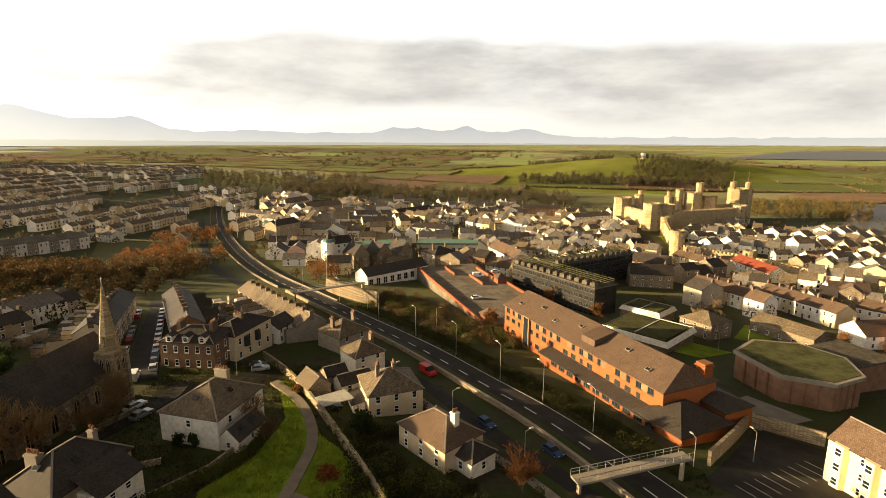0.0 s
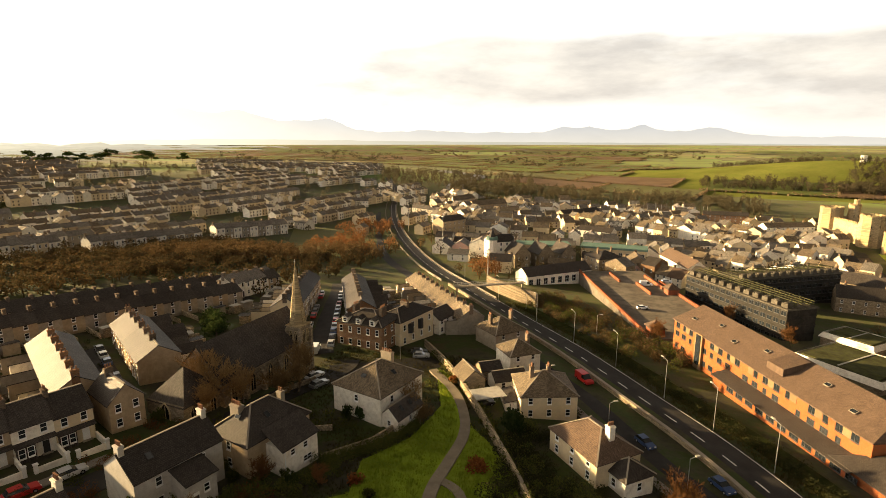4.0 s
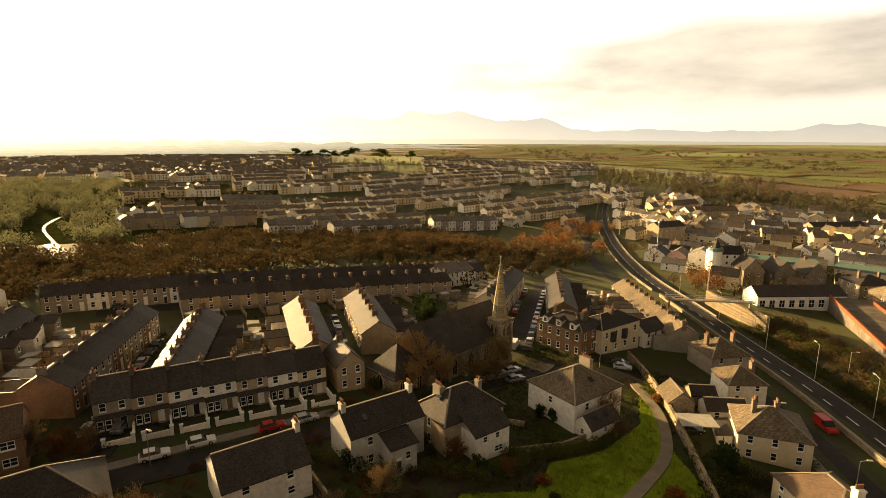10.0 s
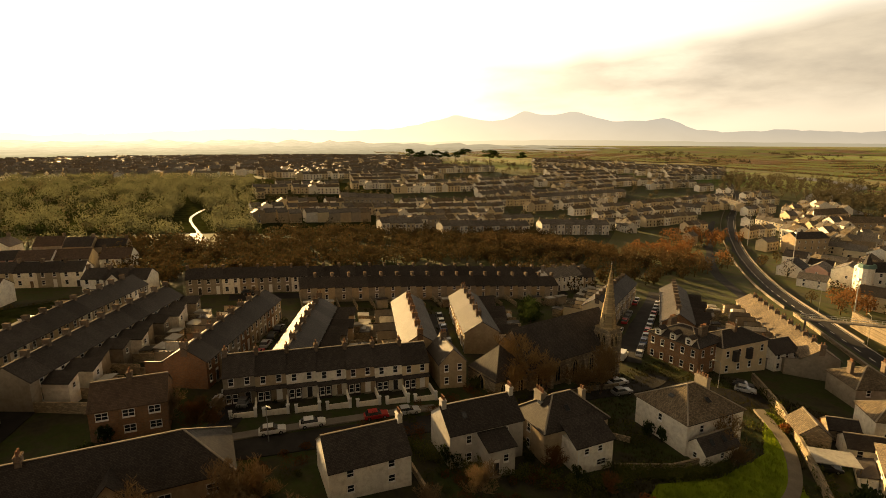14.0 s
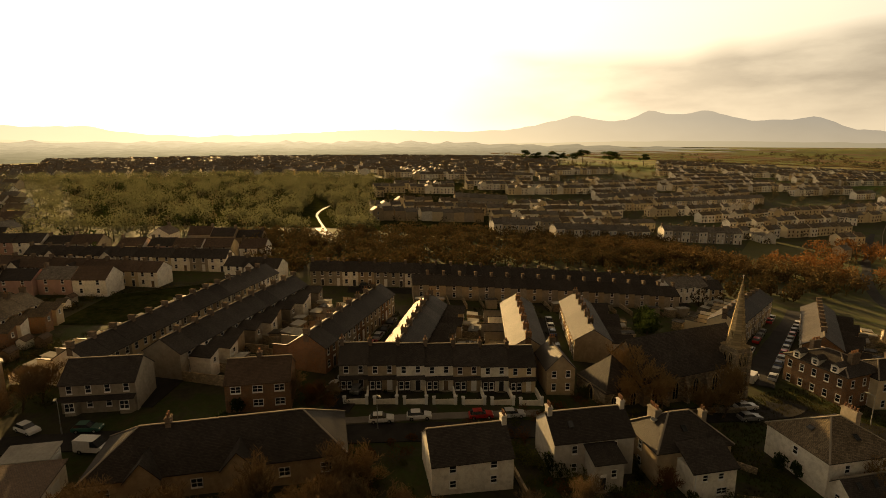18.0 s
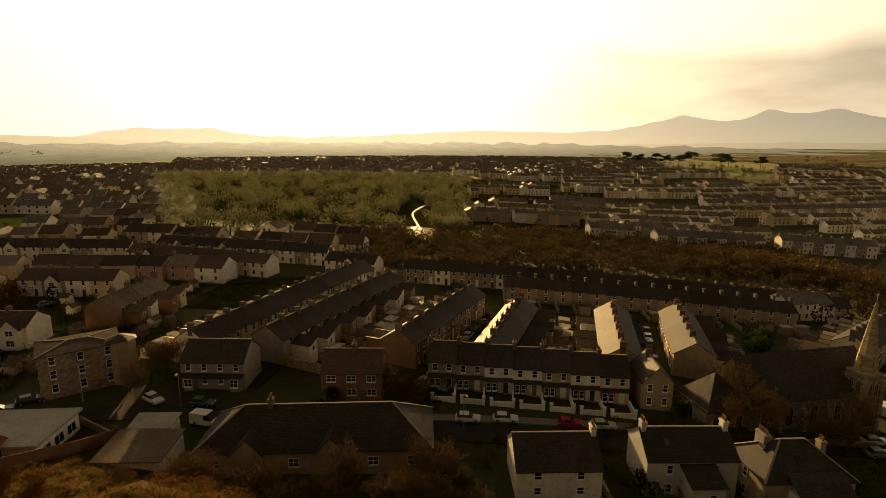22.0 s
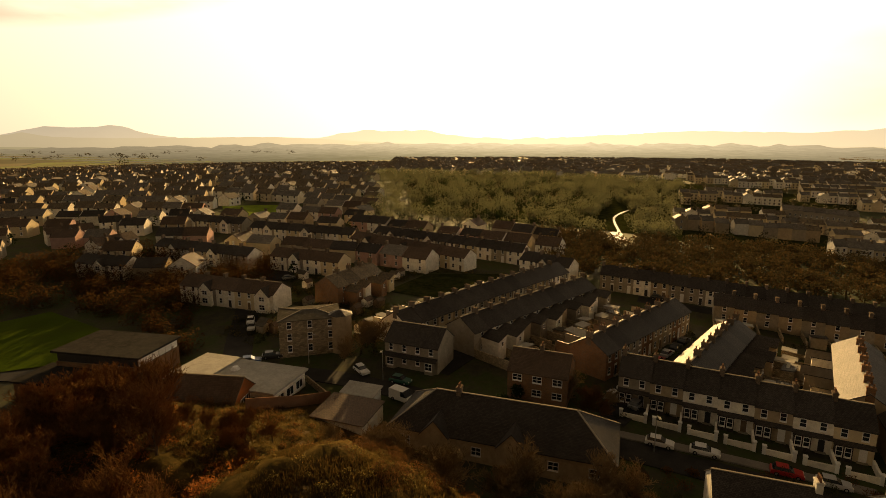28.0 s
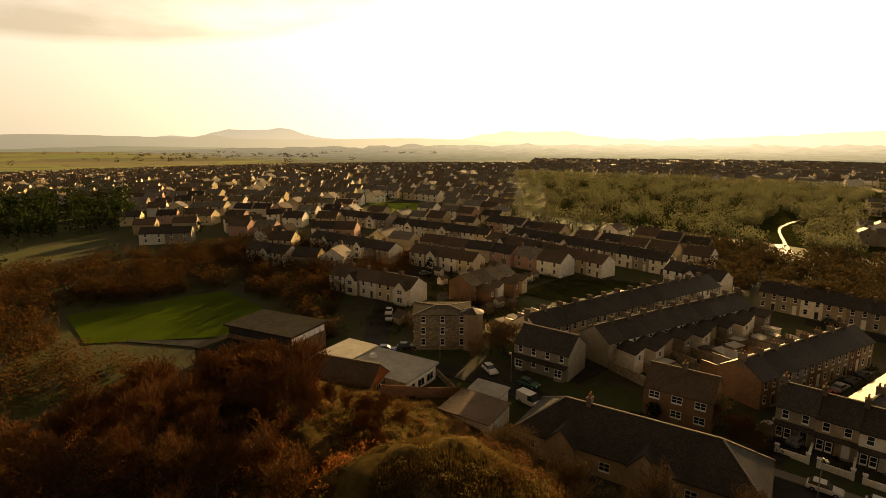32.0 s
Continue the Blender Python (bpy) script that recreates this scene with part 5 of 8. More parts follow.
for i in (-1, 1):
    part("lancet_window", lancet(1.2, 3.0), ch, pose(-16.2 + i * 2.2, -4.3, 0.9))
part("lancet_window", lancet(1.8, 4.0), ch, pose(-20.45, 0, 0.6, 0, 0, -90))
tw = part("tower", MB().box(-2.1, 2.1, -2.1, 2.1, -2.5, 10.0).mesh("tower", STONE), ch, pose(9.9, -5.3, 0) @ Matrix.Diagonal((0.85, 0.85, 1.0, 1.0)))
for zc in (4.5, 9.9):
    part("string_course", cached("stringc", lambda: MB().box(-2.28, 2.28, -2.28, 2.28, -0.15, 0.15).mesh("string_course", GOLD_STONE)), tw, pose(0, 0, zc))
for f in range(4):
    for k in (-1, 1):
        m = Matrix.Rotation(radians(90 * f), 4, "Z")
        part("belfry_opening", lancet(0.8, 2.8), tw, m @ pose(k * 0.75, -2.12, 6.0))
    part("corner_buttress", cached("cbut", lambda: MB().box(-0.45, 0.45, -0.45, 0.45, -2.5, 8.6).tube(0, 0, 8.6, 9.6, 0.6, 0.05, 4, 0, 0.785).mesh("corner_buttress", STONE)), tw, Matrix.Rotation(radians(90 * f), 4, "Z") @ pose(2.1, -2.1, 0))
spire = MB()
prof = [(2.25 * (1 - k / 9.15), 10.0 + k * 1.5) for k in range(10)]
ring_z = []
for r_, z_ in prof:
    ring_z += [(r_, z_)] if z_ == 10.0 else [(r_ + 0.02, z_ - 0.16), (r_ + 0.11, z_ - 0.15), (r_ + 0.09, z_), (r_, z_ + 0.01)]
for k, (r_, z_) in enumerate(ring_z):
    spire.v += [(r_ * math.cos(0.39 + 2 * math.pi * i / 8), r_ * math.sin(0.39 + 2 * math.pi * i / 8), z_) for i in range(8)]
    if k:
        for i in range(8):
            spire.f.append([(k - 1) * 8 + i, (k - 1) * 8 + (i + 1) % 8, k * 8 + (i + 1) % 8, k * 8 + i])
            spire.m.append(0)
sp = part("spire", spire.mesh("spire", GOLD_STONE), tw)
for f in range(4):
    part("lucarne", cached("luc", lambda: MB().add([(-0.4, -2.05, 0), (0.4, -2.05, 0), (0.4, -2.05, 1.3), (0, -2.05, 2.2), (-0.4, -2.05, 1.3), (-0.45, -1.2, 0), (0.45, -1.2, 0), (0.45, -1.2, 1.3), (0, -1.2, 2.2), (-0.45, -1.2, 1.3)], [(0, 1, 2, 3, 4), (1, 6, 7, 2), (5, 0, 4, 9), (2, 7, 8, 3), (9, 4, 3, 8)]).mesh("lucarne", GOLD_STONE)), sp, Matrix.Rotation(radians(90 * f), 4, "Z") @ pose(0, 0, 11.0))
part("finial", MB().tube(0, 0, 23.4, 24.4, 0.06, 0.04, 6).box(-0.35, 0.35, -0.04, 0.04, 23.95, 24.05).mesh("finial", METAL), sp)
part("tower_door", lancet(1.7, 3.2), tw, pose(0.2, -2.12, 0.2))
run_wall("wall_church", [(-61.5, 66), (-60, 84), (-57.5, 92)], 1.0, 0.4, STONE, "low stone churchyard wall", "wall")

# ---------------------------------------------------------------- red office building
A = -66.5
of = thing("office_building", 39.0, 132.5, ter(30, 126) - 0.5, A, "long three-storey red brick office building with brown tiled roof", "office building")
LO = 64.0
part("wall", wall_mesh(LO, 15, 8.8, 13.2, RED_BRICK, True, ), of)
part("roof", cached("officeroof", lambda: MB().slab([(-LO / 2 - 0.4, -8.0, 8.7), (LO / 2 + 0.4, -8.0, 8.7), (LO / 2 - 3, 1.0, 12.4), (-LO / 2 - 0.4, 1.0, 12.4)], 0.25).slab([(LO / 2 + 0.4, 8.0, 8.7), (-LO / 2 - 0.4, 8.0, 8.7), (-LO / 2 - 0.4, 1.0, 12.4), (LO / 2 - 3, 1.0, 12.4)], 0.25).slab([(LO / 2 + 0.4, -8.0, 8.7), (LO / 2 + 0.4, 8.0, 8.7), (LO / 2 - 3, 1.0, 12.4)], 0.25).add([(-LO / 2, -7.5, 8.7), (-LO / 2, 7.5, 8.7), (-LO / 2, 1.0, 12.3)], [(2, 1, 0)], 1).mesh("roof", [SLATE_BROWN, RED_BRICK])), of)
BUFF = surface("buff_panel", (0.21, 0.14, 0.08), 0.8, 0.12, 0.6, 8, 0.1)
for s, (zz, hh) in enumerate(((0.9, 1.3), (4.4, 1.3), (6.75, 1.5))):
    for i in range(19):
        x = -LO / 2 + 2.0 + i * 3.25
        if s == 2 and i % 2:
            part("panel", cached("buffpanel", lambda: MB().box(-0.9, 0.9, -0.07, 0.02, 0, 1.6).mesh("panel", BUFF)), of, pose(x + 1.6, -7.5, 6.7))
        if (i * 7 + s * 3) % 5 != 4:
            put_window(of, x, -7.5, zz, 0, 1.9 if (i + s) % 3 else 1.2, hh, DARK_PAINT, False)
for i in range(7):
    part("rooflight", cached("bigrooflight", lambda: MB().box(-0.7, 0.7, -0.5, 0.5, 0, 0.14).box(-0.6, 0.6, -0.4, 0.4, 0.14, 0.155, 1).mesh("rooflight", [CONCRETE, GLASS])), of, pose(-27 + i * 8.6, -4.6 + (i % 2) * 2.2, 10.25 + (i % 2) * 0.95, 22.5))
part("stair_bay", MB().box(-1.6, 1.6, -0.6, 0.5, -2, 8.9).mesh("stair_bay", BUFF), of, pose(-19, -7.5, 0))
part("stair_glazing", MB().box(-1.0, 1.0, -0.1, 0, 0.5, 8.6).mesh("stair_glazing", GLASS), of, pose(-19, -8.12, 0))
part("roof_box", MB().slab([(-2.5, -4, 11.9), (2.5, -4, 11.9), (2.5, 2, 13.3), (-2.5, 2, 13.3)], 1.6).mesh("roof_box", SLATE_BROWN), of, pose(6, -2.0, -0.7))
part("lean_to_wall", MB().box(-22, 17, -3.6, 0, -2.5, 3.4).mesh("lean_to_wall", RED_BRICK), of, pose(LO / 2 - 17.0, -7.5, 0))
part("lean_to_roof", MB().slab([(-22.3, -4.1, 3.35), (17.3, -4.1, 3.35), (17.3, 0.0, 4.35), (-22.3, 0.0, 4.35)], 0.2).mesh("lean_to_roof", SLATE), of, pose(LO / 2 - 17.0, -7.52, 0))
for i in range(11):
    put_window(of, -0.5 + i * 3.3, -11.1, 1.9, 0, 2.4, 1.1, DARK_PAINT, False)
part("end_wall", MB().box(-6.0, 6.0, -6.5, 6.5, -3, 4.0).mesh("end_wall", RED_BRICK), of, pose(LO / 2 + 2.0, -4.0, 0))
part("end_roof", roof_mesh(13.5, 12.0, 4.0, 7.0, SLATE, True, 0.5), of, pose(LO / 2 + 2.0, -4.0, 0, 0, 0, 90))
part("wing_wall", MB().box(-4.5, 4.5, -4, 4, -3, 5.0).mesh("wing_wall", RED_BRICK), of, pose(LO / 2 + 1.5, 7.4, 0))
part("wing_roof", roof_mesh(9, 8, 5.0, 6.6, SLATE, True, 0.4), of, pose(LO / 2 + 1.5, 7.4, 0))
part("chimney", MB().box(-1.2, 1.2, -1.2, 1.2, -2, 12.6).box(-1.4, 1.4, -1.4, 1.4, 11.7, 12.1).mesh("chimney", RED_BRICK), of, pose(LO / 2 + -1.5, 5.2, 0))

# car park deck beyond the office
dk = thing("parking_deck", 14.5, 214, 18.6, -72, "asphalt parking deck with brick parapets", "car park")
part("deck", MB().box(-43, 43, -15, 15, -8, 0.4).mesh("deck", DECK), dk)
for (x, y, l, a) in ((-30, -2, 14, 0), (-12, 4, 16, 0), (-22, 12, 20, 0), (8, 14.6, 60, 0), (0, -14.7, 84, 0)):
    part("brick_parapet", MB().box(-l / 2, l / 2, -0.25, 0.25, 0.4, 1.5).box(-l / 2, l / 2, -0.32, 0.32, 1.5, 1.62).mesh("brick_parapet", DECK_BRICK), dk, pose(x, y, 0, 0, 0, a))
for (x, y) in ((38, -11), (-6, 13)):
    k = part("stair_hut", MB().box(-2.2, 2.2, -2.2, 2.2, -3, 3.0).mesh("stair_hut", DECK_BRICK), dk, pose(x, y, 0))
    part("hut_roof", roof_mesh(4.4, 4.4, 3.0, 4.8, SLATE_BROWN, True, 0.5), k)
zd = 19.0
for x, y, a, p, v in ((15.9, 232.8, 10, "white", True), (13.1, 199.1, 20, "white", False), (24.7, 241.1, 10, "white", False)):
    vehicle(x, y, a, p, v, "cars on the deck", zd)


# ---------------------------------------------------------------- dark office block with roof plant
def slab_block(name, x, y, ang, L, W, H, storeys, wall, label, cols, plant=False, category="office building"):
    b = thing(name, x, y, ter(x, y) - 0.3, ang, label, category)
    part("wall", MB().box(-L / 2, L / 2, -W / 2, W / 2, -3, H).mesh("wall", wall), b)
    part("roof", MB().box(-L / 2 - 0.4, L / 2 + 0.4, -W / 2 - 0.4, W / 2 + 0.4, H, H + 0.5).mesh("roof", LEAD), b)
    step = H / storeys
    for s in range(storeys):
        for side, f in ((-1, 0), (1, 180)):
            for i in range(cols):
                put_window(b, (i + 0.5) * L / cols - L / 2, side * W / 2, s * step + 1.0, f, L / cols * 0.78, 1.5, DARK_PAINT, False)
        part("ledge", cached(("ledge", L, W), lambda: MB().box(-L / 2 - 0.15, L / 2 + 0.15, -W / 2 - 0.15, W / 2 + 0.15, 0, 0.35).mesh("ledge", DARK_CLAD)), b, pose(0, 0, s * step + 0.25))
    if plant:
        n = int(L / 4)
        for i in range(n):
            part("plant_unit", cached("plantunit", lambda: MB().box(-1.2, 1.2, -1.0, 1.0, 0, 1.5).tube(0, 0, 1.5, 1.8, 0.8, 0.8, 10).mesh("plant_unit", LEAD)), b, pose((i + 0.5) * L / n - L / 2, -W / 2 + 1.6, H + 0.5))
        for k in range(4):
            part("pipe_rail", cached(("rail", L), lambda: MB().beam((-L / 2, 0, 1.2), (L / 2, 0, 1.2), 0.22, 0.22).beam((-L / 2, 0, 2.0), (L / 2, 0, 2.0), 0.15, 0.15).mesh("pipe_rail", MOSSY)), b, pose(0, -W / 2 + 3.5 + k * (W - 5) / 3, H + 0.5))
        for i in range(n * 2):
            part("rail_post", cached("railpost", lambda: MB().beam((0, -3, 1.6), (0, 3, 1.6), 0.15, 0.15).beam((0, -3, 0), (0, -3, 2.1), 0.12, 0.12).beam((0, 3, 0), (0, 3, 2.1), 0.12, 0.12).mesh("rail_post", MOSSY)), b, pose((i + 0.5) * L / n / 2 - L / 2, 0.8, H + 0.5))
    return b


slab_block("office_block", 49, 215, -58, 48, 12, 12.0, 4, DARK_CLAD, "dark concrete office block with pipework on its roof", 18, True)
slab_block("office_block", 73, 262, 31, 52, 12, 12.5, 4, DARK_CLAD, "dark concrete office wing with pipework on its roof", 17, True)

# low modern block with sloping edges and moss roof, and its neighbour
for x, y, a, L, W, H in ((66.5, 164.5, -47, 22, 20, 4.2), (77.5, 193, -47, 15, 13, 4.6)):
    b = thing("pavilion", x, y, ter(x, y) - 0.3, a, "low modern pavilion with pale sloping eaves and mossy flat roof", "building")
    part("wall", MB().box(-L / 2, L / 2, -W / 2, W / 2, -3, H - 0.8).mesh("wall", STONE), b)
    part("sloping_rim", MB().add([(-L / 2 - 0.6, -W / 2 - 0.6, H - 1.0), (L / 2 + 0.6, -W / 2 - 0.6, H - 1.0), (L / 2 + 0.6, W / 2 + 0.6, H - 1.0), (-L / 2 - 0.6, W / 2 + 0.6, H - 1.0), (-L / 2 + 0.3, -W / 2 + 0.3, H + 0.6), (L / 2 - 0.3, -W / 2 + 0.3, H + 0.6), (L / 2 - 0.3, W / 2 - 0.3, H + 0.6), (-L / 2 + 0.3, W / 2 - 0.3, H + 0.6)], [(0, 1, 5, 4), (1, 2, 6, 5), (2, 3, 7, 6), (3, 0, 4, 7), (3, 2, 1, 0)]).mesh("sloping_rim", WHITE), b)
    part("flat_roof", MB().box(-L / 2 + 1.4, L / 2 - 1.4, -W / 2 + 1.4, W / 2 - 1.4, H, H + 0.66).mesh("flat_roof", MOSSY), b)
    part("roof_divider", MB().box(-0.2, 0.2, -W / 2 + 1.4, W / 2 - 1.4, H + 0.66, H + 0.8).mesh("roof_divider", PALE_FELT), b)

# theatre with faceted timber-clad drum
th = thing("theatre", 89.5, 126.5, ter(84, 118) - 0.4, 20, "faceted brown-clad theatre with a mossy flat roof", "theatre")
ring = [(-11.5, -5), (-4, -12.5), (6, -12), (13, -3), (11, 8), (2, 14), (-9, 10)]
n = len(ring)
CLAD = surface("brown_cladding", (0.23, 0.13, 0.085), 0.85, 0.2, 0.5, 8, 0.2)
part("wall", MB().add([(x, y, -3) for x, y in ring] + [(x, y, 6.6) for x, y in ring], [(i, (i + 1) % n, (i + 1) % n + n, i + n) for i in range(n)]).mesh("wall", CLAD), th)
part("roof_rim", MB().slab([(x * 1.05, y * 1.05, 7.4) for x, y in ring], 0.9).mesh("roof_rim", CONCRETE), th)
part("roof", MB().slab([(x * 0.97, y * 0.97, 7.5) for x, y in ring], 0.2).mesh("roof", MOSSY), th)
for i in range(n):
    (xa, ya), (xb, yb) = ring[i], ring[(i + 1) % n]
    for k in range(1, 4):
        x, y = xa + (xb - xa) * k / 4, ya + (yb - ya) * k / 4
        part("fin", cached("fin", lambda: MB().box(-0.25, 0.25, -0.25, 0.25, -3, 6.4).mesh("fin", CLAD)), th, pose(x * 1.01, y * 1.01, 0, 0, 0, math.degrees(math.atan2(yb - ya, xb - xa))))
part("side_block", MB().box(-8, 8, -7, 7, -3, 5.6).mesh("side_block", CLAD), th, pose(20, 1, 0))
part("side_roof", MB().box(-8.4, 8.4, -7.4, 7.4, 5.6, 6.1).mesh("side_roof", LEAD), th, pose(20, 1, 0))

# yellow block by the car park
yb = house(74, 75.5, -74, 20, 9, 8.2, 11.2, wall=YELLOW, roof=SLATE_BROWN, storeys=3, front=5, back=4, label="pale yellow three-storey block with projecting bays", win=(0.9, 1.3))
for k in range(4):
    q = part("bay", cached("ybay", lambda: MB().add([(-1.3, 0, -2), (-0.8, -0.9, -2), (0.8, -0.9, -2), (1.3, 0, -2), (-1.3, 0, 8.2), (-0.8, -0.9, 8.2), (0.8, -0.9, 8.2), (1.3, 0, 8.2)], [(0, 1, 5, 4), (1, 2, 6, 5), (2, 3, 7, 6), (4, 5, 6, 7)]).mesh("bay", YELLOW)), yb, pose(-7.5 + k * 5, -4.5, 0))
    for s in range(3):
        put_window(q, 0, -0.9, 0.8 + s * 2.7, 0, 1.2, 1.4)
run_wall("wall_car_park", [(47.5, 85.5), (57, 95), (65, 103.5), (76, 96)], 3.0, 0.6, RUBBLE, "tall rubble retaining wall of the car park")
for k in range(9):
    bx, by = 49 + k * 2.3, 79.5 + k * 1.25
    structure("marking_bay", MB().add([(bx, by, ter(bx, by) + 0.16), (bx + 0.12, by, ter(bx, by) + 0.16), (bx + 2.3, by - 4.2, ter(bx + 2.2, by - 4.2) + 0.16), (bx + 2.18, by - 4.2, ter(bx + 2.2, by - 4.2) + 0.16)], [(3, 2, 1, 0)]), LINE, "painted parking bay line", "road marking")


# ---------------------------------------------------------------- footbridges
def footbridge(name, a, b, za, zb, width, label):
    d = math.hypot(b[0] - a[0], b[1] - a[1])
    f = thing(name, (a[0] + b[0]) / 2, (a[1] + b[1]) / 2, (za + zb) / 2, math.degrees(math.atan2(b[1] - a[1], b[0] - a[0])), label, "footbridge")
    part("deck", MB().box(-d / 2, d / 2, -width / 2, width / 2, -0.35, 0).mesh("deck", CONCRETE), f)
    for s in (-1, 1):
        part("handrail", MB().beam((-d / 2, s * width / 2, 1.1), (d / 2, s * width / 2, 1.1), 0.09, 0.09).beam((-d / 2, s * width / 2, 0.55), (d / 2, s * width / 2, 0.55), 0.05, 0.05).mesh("handrail", METAL), f)
        for i in range(int(d / 1.6) + 1):
            part("baluster", cached("baluster", lambda: MB().box(-0.03, 0.03, -0.03, 0.03, 0, 1.1).mesh("baluster", METAL)), f, pose(-d / 2 + i * 1.6, s * width / 2, 0))
    for s in (-1, 1):
        part("pier", MB().box(-0.2, 0.2, -0.35, 0.35, -7, -0.3).mesh("pier", CONCRETE), f, pose(s * d * 0.46, 0, 0))
    return f


footbridge("footbridge", (20.5, 73.8), (41, 80.5), 28.4, 28.0, 2.4, "steel-railed footbridge over the relief road")
footbridge("footbridge", (-54, 184), (-30, 198.5), 26.6, 25.2, 2.2, "slim concrete footbridge across the dual road")
run_wall("wall_stone_retaining", [(-48, 214), (-42, 206), (-33, 197), (-24, 189)], 5.5, 1.0, STONE, "sunlit stone retaining wall of the cutting")


# ---------------------------------------------------------------- castle and town walls
castle = thing("castle", 230, 520, -1.0, 0, "great limestone castle with polygonal battlemented towers", "castle")


def crown_ring(r, z0, z1, z2, n):
    """A parapet ring with merlons on every second stretch."""
    b, v, f = MB(), [], []
    for i in range(n):
        a = 2 * math.pi * (i + (0.22 if i % 2 else -0.22)) / n + 0.39
        v += [(q * math.cos(a), q * math.sin(a), z) for q in (r * 0.99, r * 0.99 - 0.6) for z in (z0, z1, z2)]
    for i in range(n):
        a, c = 6 * i, 6 * ((i + 1) % n)
        f += [(a, c, c + 1, a + 1), (a + 4, c + 4, c + 3, a + 3)]
        if i % 2:
            f.append((a + 1, c + 1, c + 4, a + 4))
        else:
            f += [(a + 1, c + 1, c + 2, a + 2), (a + 5, c + 5, c + 4, a + 4), (a + 2, c + 2, c + 5, a + 5), (a + 1, a + 2, a + 5, a + 4), (c + 1, c + 4, c + 5, c + 2)]
    return b.add(v, f)


def tower(x, y, w, top, parent=castle, base=-2.0, turret=None, n=8):
    r = w / 2
    b = MB().tube(0, 0, base, top - 1.4, r, r * 0.97, n, 0, 0.39).tube(0, 0, top - 1.6, top - 1.2, r * 1.04, r * 1.04, n, 0, 0.39)
    t = part("tower", b.mesh("tower", GOLD_STONE), parent, pose(x, y, 0))
    part("battlements", crown_ring(r, top - 1.4, top - 0.75, top + 0.1, n * 4).mesh("battlements", GOLD_STONE), t)
    for i in range(3):
        for k in range(2):
            a = -1.9 + 0.8 * i
            part("arrow_slit", cached("slit", lambda: MB().box(-0.35, 0.35, -0.12, 0.12, 0, 2.2).mesh("arrow_slit", GLASS)), t, pose(r * 0.94 * math.cos(a), r * 0.94 * math.sin(a), top * 0.35 + k * 7, 0, 0, math.degrees(a) + 90))
    if turret:
        dx, dy, tw_, tt = turret
        q = part("turret", MB().tube(0, 0, top - 3, tt - 1, tw_ / 2, tw_ / 2, 8).mesh("turret", GOLD_STONE), t, pose(dx, dy, 0))
        part("turret_battlements", crown_ring(tw_ / 2, tt - 1.2, tt - 0.6, tt + 0.1, 12).mesh("turret_battlements", GOLD_STONE), q)
    return t


CT = {}
for key, x, y, w, top, tur in (("ne", -53, 4, 17, 25, None), ("well", -37, 4, 9, 27.6, (2, 3, 4.5, 31)), ("gate", -45, -50, 15, 25.6, None), ("gate2", -30, -46, 13, 24, None), ("granary", -4, 12, 9, 25.2, (0, 2, 4, 30)),
                                ("cistern", 1.6, 3, 7, 33, None), ("chamber", 15, 2, 16, 30, (7, 3, 7, 39)), ("queen", 32, 3, 14, 26, None), ("eagle", 66, 14, 21, 33, (-5, 3, 6, 39)), ("eagle2", 72, 10, 10, 33.5, (0, 0, 5, 39.2)), ("wellw", 50, -20, 12, 20, None)):
    CT[key] = tower(x, y, w, top, castle, -2, tur)


def curtain(xa, ya, xb, yb, top, parent=castle, thick=3.0):
    d = math.hypot(xb - xa, yb - ya)
    b = MB().box(0, d, -thick / 2, thick / 2, -2, top - 1.2)
    i = 0.0
    while i < d:
        b.box(i, min(i + 1.4, d), thick / 2 - 0.5, thick / 2, top - 1.2, top).box(i, min(i + 1.4, d), -thick / 2, -thick / 2 + 0.5, top - 1.2, top)
        i += 2.4
    return part("curtain_wall", b.mesh("curtain_wall", GOLD_STONE), parent, pose(xa, ya, 0, 0, 0, math.degrees(math.atan2(yb - ya, xb - xa))))


for a, b, t in (("ne", "gate", 17), ("gate", "gate2", 20), ("gate2", "wellw", 18), ("wellw", "eagle", 18), ("ne", "well", 17), ("well", "granary", 17), ("granary", "chamber", 18), ("chamber", "queen", 21), ("queen", "eagle", 18)):
    pa, pb = CT[a].matrix_basis.translation, CT[b].matrix_basis.translation
    curtain(pa.x, pa.y, pb.x, pb.y, t)
for dx, dy in ((61, 17), (72, 10)):
    part("flagpole", cached("flagpole", lambda: MB().tube(0, 0, 30, 49, 0.4, 0.25, 6).mesh("flagpole", WOOD)), castle, pose(dx, dy, 0))
tw_wall = thing("town_wall", 155, 347, 3.5, 0, "medieval limestone town wall with round towers", "town wall")
tower(0, 0, 9.5, 17.5, tw_wall, -3, None, 14)
tower(27, -38, 8, 12, tw_wall, -3, None, 12)
tower(30, 92, 8, 13, tw_wall, -4, None, 12)
curtain(0, 0, 30, 92, 9.5, tw_wall, 2.0)
curtain(27, -38, 55, -104, 8.5, tw_wall, 2.0)
curtain(55, -104, 120, -150, 8.5, tw_wall, 2.0)
tower(55, -104, 8, 11, tw_wall, -3, None, 12)
curtain(0, 0, 27, -38, 8.5, tw_wall, 2.0)
drape("grass_moat", [(158, 352), (163, 350), (190, 436), (180, 440)], GRASS, "strip of lawn beneath the town wall", 0.12)

# ---------------------------------------------------------------- named town buildings
TAKEN = []


def free(x, y, r):
    return all((x - a) ** 2 + (y - b) ** 2 > (r + c) ** 2 for a, b, c in TAKEN)


def claim(x, y, r):
    TAKEN.append((x, y, r))


